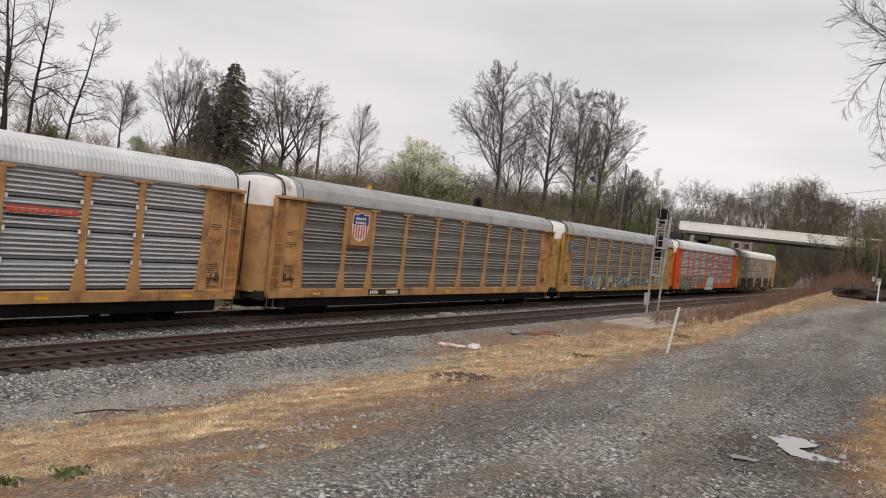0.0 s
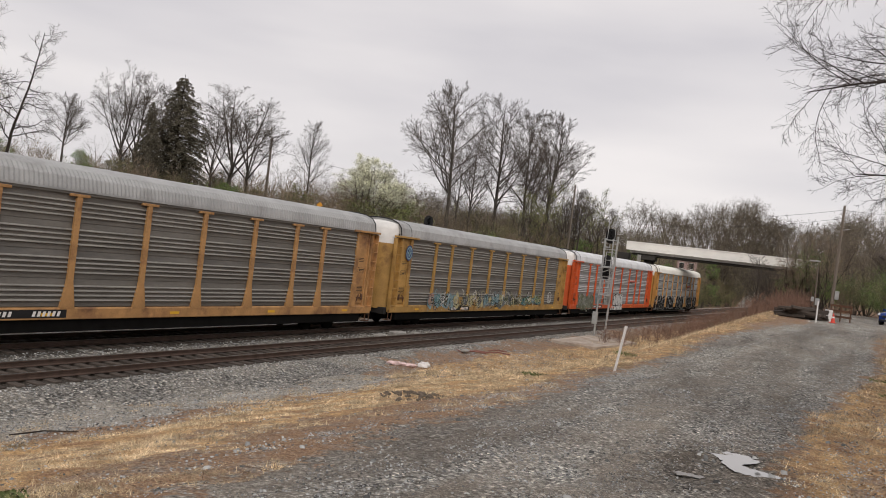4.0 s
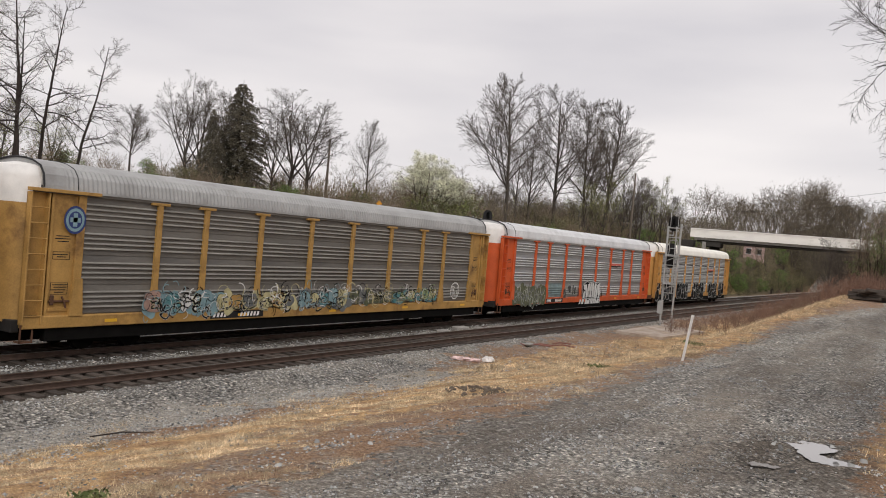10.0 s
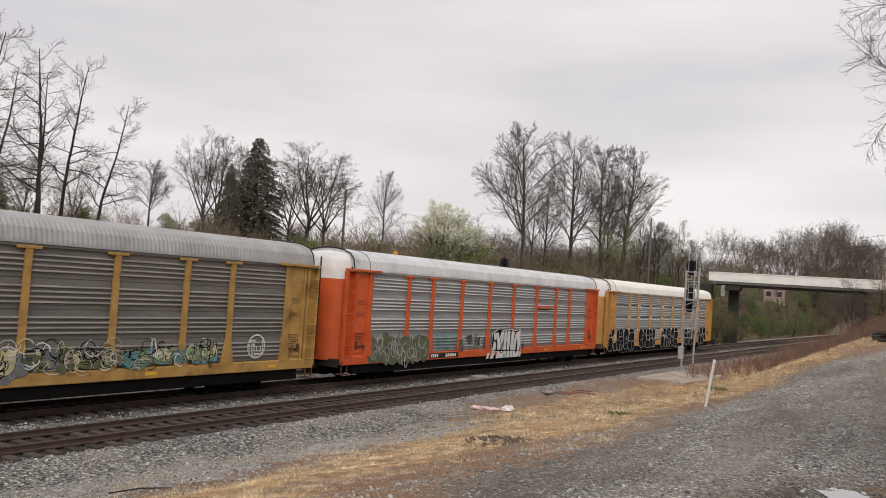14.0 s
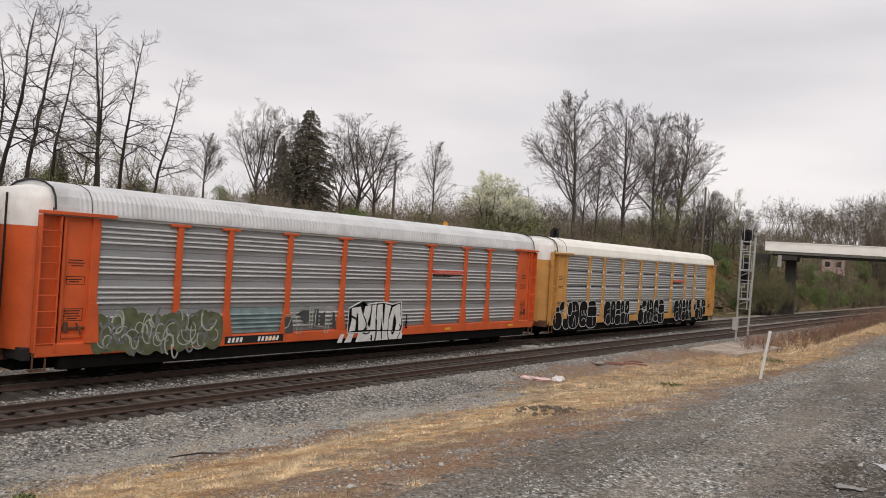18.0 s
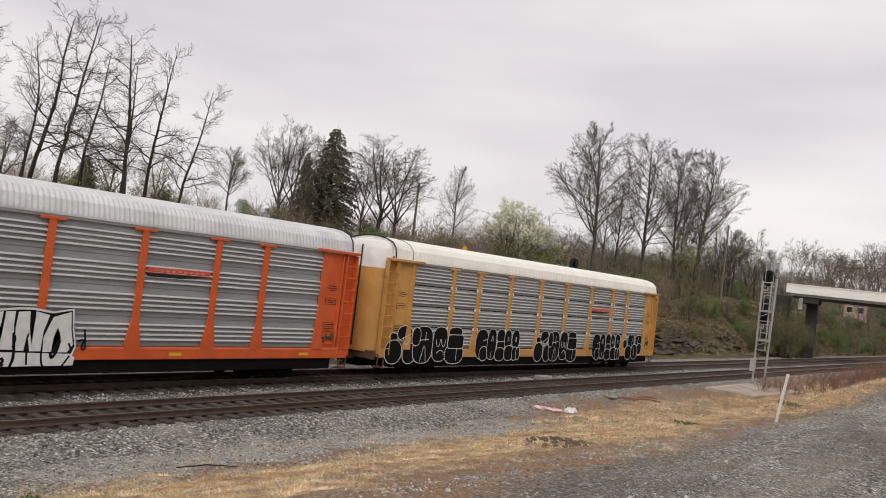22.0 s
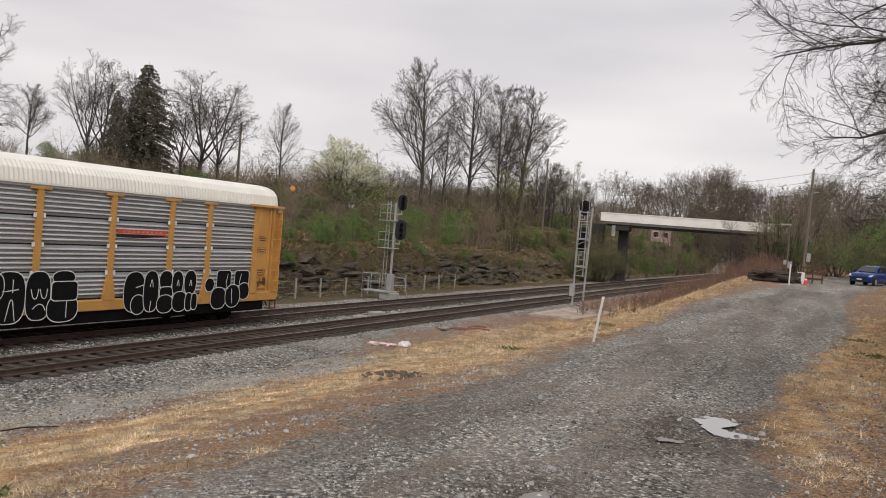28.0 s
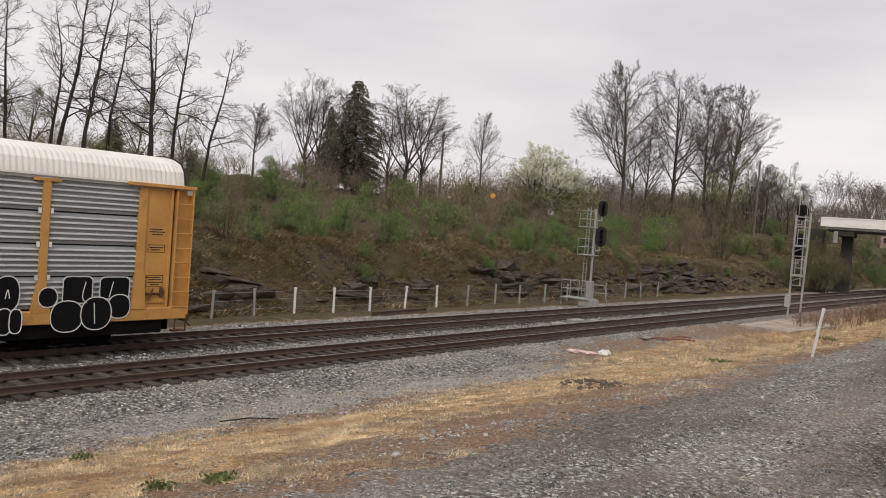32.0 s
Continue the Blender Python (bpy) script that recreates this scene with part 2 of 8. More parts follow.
    damp = ramp(fine_n, [(0.3, (0.50, 0.47, 0.44)), (0.7, (0.66, 0.62, 0.58))])
    c = mixc(zs3.outputs[2], c, mixc(1.0, c, damp, "MULTIPLY"))
    grit = ramp(noise_fac(70, 2, 0.6), [(0.32, (0.78, 0.75, 0.70)), (0.68, (1.46, 1.39, 1.29))])
    c = mixc(1.0, c, grit, "MULTIPLY")
    L(c, bsdf.inputs["Base Color"])
    bsdf.inputs["Roughness"].default_value = 0.85
    bsdf.inputs["Specular IOR Level"].default_value = 0.3
    bp = nt.nodes.new("ShaderNodeBump")
    bp.inputs["Strength"].default_value, bp.inputs["Distance"].default_value = 1.0, 0.09
    hs = nt.nodes.new("ShaderNodeMath")
    hs.operation = "SUBTRACT"
    L(fine_n, hs.inputs[0])
    L(gd, hs.inputs[1])
    L(hs.outputs[0], bp.inputs["Height"])
    L(bp.outputs[0], bsdf.inputs["Normal"])
    return m


def plain(name, base, rough=0.6, metal=0.0, emit=None):
    m = bpy.data.materials.new(name)
    m.use_nodes = True
    b = m.node_tree.nodes["Principled BSDF"]
    b.inputs["Base Color"].default_value = (*base, 1)
    b.inputs["Roughness"].default_value, b.inputs["Metallic"].default_value = rough, metal
    if emit:
        b.inputs["Emission Color"].default_value, b.inputs["Emission Strength"].default_value = (*base, 1), emit
    return m


M_GROUND = ground_material()
M_TIE = mat("creosoted_timber", (0.075, 0.06, 0.05), 0.9, var=0.4, scale=2, fine=30, bump=0.5, stretch=(0.4, 4, 4), rnd=0.35)
M_RAIL = mat("rusted_rail_steel", (0.085, 0.055, 0.042), 0.75, 0.1, var=0.3, scale=4, bump=0.3)
M_RAILTOP = mat("polished_rail_head", (0.33, 0.32, 0.31), 0.38, 0.9, var=0.15, scale=2, bump=0.02, stretch=(1, 0.1, 1))
M_YELLOW = mat("yellow_car_paint", (0.55, 0.285, 0.08), 0.55, var=0.22, scale=1.2, fine=25, bump=0.05, tint=(0.17, 0.08, 0.035), tint_at=0.66)
M_YELLOW_OLD = mat("faded_yellow_paint", (0.43, 0.25, 0.075), 0.6, var=0.3, scale=1.4, fine=22, bump=0.06, tint=(0.15, 0.075, 0.03), tint_at=0.6)
M_PEACH = mat("weathered_peach_yellow_paint", (0.46, 0.25, 0.10), 0.6, var=0.3, scale=1.3, fine=24, bump=0.06, tint=(0.15, 0.07, 0.04), tint_at=0.585)
M_ORANGE = mat("orange_red_car_paint", (0.60, 0.105, 0.028), 0.5, var=0.2, scale=1.2, fine=25, bump=0.05, tint=(0.28, 0.055, 0.025), tint_at=0.68)
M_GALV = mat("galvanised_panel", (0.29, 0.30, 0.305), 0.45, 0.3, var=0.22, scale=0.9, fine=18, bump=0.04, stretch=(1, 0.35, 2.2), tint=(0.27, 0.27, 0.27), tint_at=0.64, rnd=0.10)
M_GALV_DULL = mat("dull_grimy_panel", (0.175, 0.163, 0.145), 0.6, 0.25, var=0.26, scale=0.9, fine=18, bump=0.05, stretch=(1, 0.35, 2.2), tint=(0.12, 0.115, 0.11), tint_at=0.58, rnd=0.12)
# paler than the panels: sky light on the ridges is put into the colour
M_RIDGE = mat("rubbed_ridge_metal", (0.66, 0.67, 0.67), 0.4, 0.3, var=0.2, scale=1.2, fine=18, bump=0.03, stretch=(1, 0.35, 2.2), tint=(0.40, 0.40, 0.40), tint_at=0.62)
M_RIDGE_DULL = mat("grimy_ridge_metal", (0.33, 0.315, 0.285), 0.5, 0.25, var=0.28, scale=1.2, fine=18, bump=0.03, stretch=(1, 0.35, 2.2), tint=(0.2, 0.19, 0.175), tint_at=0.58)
M_ROOF_GREY = mat("aluminium_roof", (0.66, 0.665, 0.67), 0.5, 0.2, var=0.14, scale=1.0, fine=14, bump=0.03, tint=(0.46, 0.455, 0.445), tint_at=0.62)
M_ROOF_DULL = mat("weathered_grey_roof", (0.40, 0.40, 0.395), 0.55, 0.2, var=0.16, scale=1.0, fine=14, bump=0.03, tint=(0.29, 0.285, 0.275), tint_at=0.6)
M_ROOF_WHITE = mat("cream_white_roof_paint", (0.84, 0.82, 0.75), 0.5, var=0.08, scale=1.0, fine=14, bump=0.02, tint=(0.5, 0.48, 0.43), tint_at=0.7)
M_WHITE_CAP = mat("dirty_white_paint", (0.80, 0.78, 0.75), 0.55, var=0.14, scale=2.0, bump=0.03, tint=(0.42, 0.36, 0.3), tint_at=0.64)
M_DARK_STEEL = mat("grimy_black_steel", (0.022, 0.02, 0.019), 0.8, 0.1, var=0.4, scale=3, bump=0.2)
# even near-black steel for underframe, lower sill, trucks and wheels
M_NEAR_BLACK = mat("sooty_black_steel", (0.008, 0.0075, 0.007), 0.95, var=0.3, scale=3, bump=0.1, spec=0.08)
M_BROWN_STEEL = mat("rusty_brown_steel", (0.12, 0.06, 0.035), 0.8, 0.1, var=0.4, scale=3, bump=0.3)
M_BLACK = mat("matt_black_paint", (0.012, 0.012, 0.013), 0.6, var=0.3, scale=4, bump=0.05)
M_ALU = mat("weathered_aluminium", (0.44, 0.44, 0.43), 0.5, 0.5, var=0.15, scale=3, bump=0.05)
M_CONCRETE = mat("weathered_concrete", (0.36, 0.345, 0.32), 0.9, var=0.2, scale=1.5, bump=0.25, tint=(0.24, 0.22, 0.2), tint_at=0.6)
M_PAD = mat("dusty_tan_concrete", (0.46, 0.385, 0.32), 0.9, var=0.3, scale=1.2, bump=0.3, tint=(0.28, 0.21, 0.155), tint_at=0.55)
# below the bridge deck this dark tone has the deck's shade put in
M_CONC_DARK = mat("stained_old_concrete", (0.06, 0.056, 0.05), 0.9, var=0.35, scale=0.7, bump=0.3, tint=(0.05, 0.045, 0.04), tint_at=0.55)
M_GIRDER = mat("white_bridge_girder", (0.93, 0.90, 0.84), 0.6, var=0.1, scale=0.5, bump=0.05, tint=(0.6, 0.57, 0.5), tint_at=0.66, stretch=(1, 1, 2.5))
M_WHITE = mat("white_post_paint", (0.82, 0.79, 0.77), 0.5, var=0.1, scale=8, bump=0.05)
M_POLE = mat("weathered_pole_wood", (0.19, 0.155, 0.125), 0.9, var=0.35, scale=2, fine=20, bump=0.4, stretch=(6, 6, 0.5))
M_BARK = mat("grey_brown_bark", (0.08, 0.067, 0.057), 0.95, var=0.35, scale=3, fine=20, bump=0.5)
M_WOODS = leafy("distant_woods", (0.095, 0.077, 0.06), (0.20, 0.165, 0.125))
M_HAZE = leafy("woodland_buds", (0.13, 0.11, 0.065), (0.31, 0.285, 0.15), 0.8, 0.06, 0.45)
M_BARK_DARK = mat("dark_wet_bark", (0.042, 0.032, 0.026), 0.95, var=0.35, scale=3, fine=20, bump=0.5)
M_TWIG = mat("budding_twigs", (0.10, 0.082, 0.068), 0.95, var=0.3, scale=1, bump=0.0)
M_BUD = leafy("pale_blossom", (0.70, 0.70, 0.48), (0.92, 0.91, 0.76))
M_BUD_GREEN = leafy("spring_buds", (0.20, 0.22, 0.06), (0.36, 0.36, 0.13))
M_NEEDLE = leafy("spruce_needles", (0.085, 0.077, 0.056), (0.22, 0.19, 0.14))
M_LEAF = leafy("young_green_leaves", (0.10, 0.12, 0.04), (0.27, 0.29, 0.11))
M_BUSH = leafy("spring_bush_leaves", (0.080, 0.122, 0.036), (0.24, 0.335, 0.105))
M_BUSH_DULL = leafy("muted_bush_leaves", (0.10, 0.094, 0.048), (0.27, 0.245, 0.125))
M_LEAF_DULL = leafy("dull_brush_leaves", (0.09, 0.09, 0.045), (0.19, 0.18, 0.095))
M_BRUSH = leafy("brown_brush_stems", (0.14, 0.105, 0.075), (0.33, 0.255, 0.18))
M_THICKET = leafy("reddish_thicket_stems", (0.15, 0.085, 0.062), (0.30, 0.19, 0.14))
M_STRAW = leafy("dry_straw", (0.20, 0.13, 0.075), (0.95, 0.75, 0.47), 0.7, 1.9, 0.6)
M_WEED = leafy("small_green_weeds", (0.07, 0.095, 0.03), (0.20, 0.22, 0.085))
M_STONE = leafy("loose_stones", (0.07, 0.069, 0.067), (0.60, 0.595, 0.575), 0.85)
M_ROCK = mat("layered_bank_rock", (0.10, 0.08, 0.058), 0.9, var=0.6, scale=2.2, fine=14, bump=1.0, tint=(0.018, 0.016, 0.014), tint_at=0.52, stretch=(1, 1, 3.5))
M_BOULDER = mat("tan_boulder", (0.30, 0.225, 0.155), 0.9, var=0.45, scale=4, fine=22, bump=0.9, tint=(0.09, 0.072, 0.055), tint_at=0.54)
M_LITTER = leafy("fallen_leaves", (0.10, 0.056, 0.032), (0.44, 0.29, 0.175))


# ---- mesh helpers ----
class Shape:
    """Collects boxes, tubes and sheets into one mesh."""

    def __init__(self):
        self.v, self.f = [], []

    def add(self, verts, faces):
        b = len(self.v)
        self.v.extend(tuple(p) for p in verts)
        self.f.extend(tuple(i + b for i in q) for q in faces)
        return self

    def box(self, x0, x1, y0, y1, z0, z1, c=0.0):
        if c <= 0:
            return self.add([(x, y, z) for z in (z0, z1) for y in (y0, y1) for x in (x0, x1)],
                            [(0, 2, 3, 1), (4, 5, 7, 6), (0, 1, 5, 4), (2, 6, 7, 3), (0, 4, 6, 2), (1, 3, 7, 5)])
        ring = lambda d: [(x0 + d, y0), (x1 - d, y0), (x1, y0 + d), (x1, y1 - d), (x1 - d, y1), (x0 + d, y1), (x0, y1 - d), (x0, y0 + d)]
        rings = []
        for z, ins in ((z0, c), (z0 + c, 0.0), (z1 - c, 0.0), (z1, c)):
            rings.append([(min(max(x, x0 + ins), x1 - ins), min(max(y, y0 + ins), y1 - ins), z) for x, y in ring(c)])
        vs = [p for r in rings for p in r]
        fs = [(k * 8 + i, k * 8 + (i + 1) % 8, k * 8 + 8 + (i + 1) % 8, k * 8 + 8 + i) for k in range(3) for i in range(8)]
        return self.add(vs, fs + [tuple(range(7, -1, -1)), tuple(range(24, 32))])

    def tube(self, pts, radii, n=8, cap=True):
        pts = [Vector(p) for p in pts]
        if not isinstance(radii, (list, tuple)):
            radii = [radii] * len(pts)
        vs, side = [], None
        for i, p in enumerate(pts):
            d = (pts[min(i + 1, len(pts) - 1)] - pts[max(i - 1, 0)]).normalized()
            if side is None:
                side = d.orthogonal().normalized()
            side = (side - d * side.dot(d)).normalized()
            up = d.cross(side)
            vs += [p + (side * math.cos(2 * math.pi * k / n) + up * math.sin(2 * math.pi * k / n)) * radii[i] for k in range(n)]
        fs = [(i * n + k, i * n + (k + 1) % n, i * n + n + (k + 1) % n, i * n + n + k) for i in range(len(pts) - 1) for k in range(n)]
        if cap:
            fs += [tuple(range(n - 1, -1, -1)), tuple(range((len(pts) - 1) * n, len(pts) * n))]
        return self.add(vs, fs)

    def grid(self, rows):
        n, b = len(rows[0]), len(self.v)
        return self.add([p for r in rows for p in r],
                        [(i * n + j, i * n + j + 1, i * n + n + j + 1, i * n + n + j) for i in range(len(rows) - 1) for j in range(n - 1)])

    def prism(self, outline, axis, a, b):
        """An outline of two coordinates, drawn out along an axis from a to b."""
        place = {"x": lambda p, t: (t, p[0], p[1]), "y": lambda p, t: (p[0], t, p[1]), "z": lambda p, t: (p[0], p[1], t)}[axis]
        n = len(outline)
        return self.add([place(p, t) for t in (a, b) for p in outline],
                        [tuple(range(n - 1, -1, -1)), tuple(range(n, 2 * n))] + [(i, (i + 1) % n, n + (i + 1) % n, n + i) for i in range(n)])

    def mesh(self, name, material, smooth=False):
        me = bpy.data.meshes.new(name)
        me.from_pydata(self.v, [], self.f)
        me.materials.append(material)
        if smooth:
            me.shade_smooth()
        bm = bmesh.new()
        bm.from_mesh(me)
        bmesh.ops.recalc_face_normals(bm, faces=bm.faces)
        bm.to_mesh(me)
        bm.free()
        return me


def raw_mesh(name, verts, faces, material):
    me = bpy.data.meshes.new(name)
    verts, faces = np.asarray(verts, float), np.asarray(faces, int)
    k = faces.shape[1]
    me.vertices.add(len(verts))
    me.vertices.foreach_set("co", verts.ravel())
    me.loops.add(faces.size)
    me.loops.foreach_set("vertex_index", faces.ravel())
    me.polygons.add(len(faces))
    me.polygons.foreach_set("loop_start", np.arange(0, faces.size, k))
    me.polygons.foreach_set("loop_total", np.full(len(faces), k))
    me.update(calc_edges=True)
    me.materials.append(material)
    return me


def part(name, shape, material, parent=None, label="", smooth=False, m=None):
    me = shape if isinstance(shape, bpy.types.Mesh) else shape.mesh(name, material, smooth)
    ob = new(name, me)
    if parent:
        ob.parent = parent
    if m is not None:
        ob.matrix_basis = m
    if label:
        ob["label"] = label
    return ob


def thing(name, label, category, group="", kind="", m=None):
    ob = new(name)
    if m is not None:
        ob.matrix_basis = m
    return tagged(ob, label, category, group, kind)


def single(name, shape, material, label, category, group="", kind="", m=None, smooth=False):
    return tagged(part(name, shape, material, None, "", smooth, m), label, category, group, kind)


def sm(a, b, u):
    u = np.clip((np.asarray(u, float) - a) / (b - a), 0, 1)
    return u * u * (3 - 2 * u)


def wob(x, y, seed=0.0):
    """Cheap smooth waviness, about -1 to 1."""
    return (np.sin(x * 0.9 + seed) * np.cos(y * 0.7 - seed * 1.3) + 0.6 * np.sin(x * 2.1 - y * 1.7 + seed * 2.1) + 0.35 * np.sin(x * 4.3 + y * 3.9 + seed)) / 1.95


PUDDLES = ((-1.75, 15.4, 0.75), (-2.4, 13.7, 0.4), (-3.15, 9.1, 0.5))


def ground(X, Y):
    """Height of the ground: rail tops lie at 0."""
    X, Y = np.asarray(X, float), np.asarray(Y, float)
    u = -X
    far = sm(24, 36, Y)
    z = 1.3 - 1.65 * ((1 - far) * sm(5, 16.5, u) + far * sm(7.2, 12.5, u))
    z = z + 1.42 * sm(18, 85, Y) * (1 - sm(7, 14, u))
    z = z + (0.9 * sm(0.6, 4.5, X) + 1.1 * sm(5, 25, X)) * (1 - 0.75 * sm(38, 62, Y)) * sm(4, 12, Y)
    gap = sm(6, 12, u) * (1 - sm(32, 50, u))
    z = z + (13.0 - 7.0 * sm(30, 34, u)) * (1 - gap) * sm(112, 235, Y) * (1 - 0.75 * sm(60, 130, u)) + 14.0 * gap * sm(203, 250, Y) + 7.0 * sm(7, 45, X)
    for cx, cy, r in PUDDLES:
        z = z - 0.05 * np.exp(-((X - cx) ** 2 + (Y - cy) ** 2) / (r * r))
    # track bed
    z = z + 0.115 * sm(16.9, 17.7, u) - 0.255 * sm(26.0, 27.5, u)
    # rock cut and the wooded slope behind
    line = 31.2 + 0.6 * wob(Y * 0.25, 0 * Y, 1.0)
    cliff = 2.5 * sm(0, 4.5, u - line) + 0.55 * sm(0.3, 0.9, u - line) * (0.6 + 0.5 * wob(Y * 0.8, u, 2.0)) + 0.5 * sm(2.2, 2.8, u - line)
    cut = 1 - 0.3 * sm(70, 110, Y)
    # towards and beyond the bridge the bank stands higher and steeper
    q = sm(112, 135, Y)
    lift = np.clip((u - (34 - 3.5 * q)) / (8 - 3.5 * q), 0, 1)
    z = z + 3.4 * lift * lift * (3 - 2 * lift) * sm(92, 118, Y) * (1 - sm(43, 49, u))
    z = z + cliff * cut + 4.2 * sm(36, 62, u) + 1.5 * sm(60, 140, u)
    z = z + 0.045 * wob(X * 1.3, Y * 1.1, 3.0) * (1 - sm(16.5, 17.5, u) * (1 - sm(26, 28, u)))
    z = z + 0.35 * wob(X * 0.35, Y * 0.3, 5.0) * sm(33, 38, u) + 0.2 * wob(X * 0.6, Y * 0.5, 7.0) * sm(2, 6, X)
    return z


def road_sides(Y):
    left = -6.95 + 0.35 * sm(18, 30, Y) + 2.55 * sm(45, 66, Y) + 0.25 * wob(Y * 0.5, 0, 2.0)
    right = -1.35 + 1.5 * sm(22, 38, Y) + 0.3 * wob(Y * 0.45, 0, 4.0) + 3.0 * sm(55, 80, Y) + 1.6 * (1 - sm(6, 17, Y))
    return left, right


def straw_at(X, Y):
    """How thick the dry grass lies, 0 to 1."""
    X, Y = np.asarray(X, float), np.asarray(Y, float)
    lft, rgt = road_sides(Y)
    top = -13.5 - 0.4 * (1 - sm(4, 10, Y)) - 0.6 * wob(Y * 0.45, 0, 2.2) - 2.3 * sm(21, 30, Y)
    low = -9.0 + 1.2 * sm(16, 25, Y) + 1.3 * sm(24, 30, Y) + 0.6 * wob(Y * 0.5, 0, 5.1)
    a = sm(-1.2, 1.2, X - top) * (1 - sm(-1.6, 0.9, X - low))
    edge = 0.7 + 0.13 * (Y - 17) + 0.5 * wob(Y * 0.6, 0, 1.1)
    b = sm(-0.3, 0.9, X - rgt) * (1 - sm(-1.3, 1.0, X - edge)) * sm(11, 16, Y) * (1 - 0.75 * sm(36, 50, Y))
    patch = 0.55 * wob(X * 0.8 + 3, Y * 0.45, 3.1) + 0.6 * wob(X * 2.3, Y * 1.2, 7.7)
    thin = 1.0 - 0.12 * (1 - sm(9, 20, Y))
    return np.maximum(a, b) * (1 - sm(78, 95, Y)) * np.clip(thin + 0.7 * patch, 0.0, 1.2)


def build_ground():
    def lines(a, b, step, lo, hi):
        mid = list(np.arange(a, b + 1e-6, step))
        out, d, x = [], step, b
        while x < hi:
            d *= 1.22
            x += d
            out.append(x)
        pre, d, x = [], step, a
        while x > lo:
            d *= 1.22
            x -= d
            pre.append(x)
        return np.array(pre[::-1] + mid + out)

    xs, ys = lines(-44, 9, 0.27, -2500, 2500), lines(1, 70, 0.3, -2500, 2500)
    X, Y = np.meshgrid(xs, ys, indexing="ij")
    Z = ground(X, Y)
    rng = np.random.default_rng(5)
    Z = Z + rng.normal(0, 0.012, Z.shape) * (np.abs(X) < 60)
    n, k = X.shape
    idx = np.arange(n * k).reshape(n, k)
    faces = np.stack([idx[:-1, :-1], idx[1:, :-1], idx[1:, 1:], idx[:-1, 1:]], -1).reshape(-1, 4)
    me = raw_mesh("ground", np.stack([X, Y, Z], -1).reshape(-1, 3), faces, M_GROUND)
    u = -X
    lft, rgt = road_sides(Y)
    road = sm(-1.5, 1.3, X - lft) * (1 - sm(-1.0, 1.2, X - rgt)) * (1 - sm(95, 110, Y))
    ball = sm(-2.0, 1.6, u - 14.7 - 0.8 * wob(Y * 0.3, 0, 9) - 3.0 * sm(20, 30, Y)) * (1 - sm(-0.6, 0.9, u - 28.2)) * (1 - sm(200, 208, Y))
    lit = sm(-1.0, 1.0, X - 1.3 - 0.11 * np.maximum(Y - 19, 0) - 0.5 * wob(Y * 0.9, X, 3.3)) * (1 - sm(60, 75, Y))
    hill = np.maximum(sm(27.6, 29.6, u), sm(120, 160, Y) * (1 - sm(11, 13, u) * (1 - sm(198, 206, Y))))
    rock = sm(-0.3, 0.3, u - 31.2) * (1 - sm(-1.0, 0.8, u - 34.6)) * (0.42 + 0.5 * wob(Y * 0.5, u * 0.6, 6.0)) * (1 - sm(130, 150, Y))
    # dark fouled bed; the wide falloff at the main track paints train shade
    bed = np.maximum(1 - sm(0.95, 1.6, np.abs(X + 19.75)), 0.9 * (1 - sm(0.95, 2.7, np.abs(X + 23.9)))) * (1 - sm(200, 208, Y))
    dry = straw_at(X, Y)
    sand = np.exp(-((u - 15.1 - 0.7 * wob(Y * 0.35, 0, 4.4)) / 1.25) ** 2) * sm(5, 9, Y) * (1 - sm(22, 29, Y)) * (0.85 + 0.3 * wob(Y * 0.6, u, 8.0))
    damp = sum(1.3 * np.exp(-(((X - cx) / 1.5) ** 2 + ((Y - cy) / 1.9) ** 2) / (r * r + 0.3)) for cx, cy, r in PUDDLES) * (0.8 + 0.4 * wob(X * 2.5, Y * 2.5, 1.7))
    for nm, chans in (("zone", (road, ball, lit)), ("zone_far", (hill, rock, bed)), ("zone_dry", (dry, sand, np.clip(damp, 0, 1)))):
        at = me.color_attributes.new(nm, "FLOAT_COLOR", "POINT")
        at.data.foreach_set("color", np.stack([*chans, np.ones_like(road)], -1).astype(np.float32).ravel())
    me.shade_smooth()
    single("ground", me, None, "gravel road, dry grass strip, ballast and wooded bank", "ground", kind="structure")


build_ground()

# ---- tracks ----
XN, XF = -19.75, -23.9
RAIL_PROFILE = [(-0.07, -0.17), (0.07, -0.17), (0.07, -0.155), (0.012, -0.13), (0.012, -0.045), (0.036, -0.035), (0.036, -0.004), (0.028, 0.0), (-0.028, 0.0), (-0.036, -0.004), (-0.036, -0.035), (-0.012, -0.045), (-0.012, -0.13), (-0.07, -0.155)]


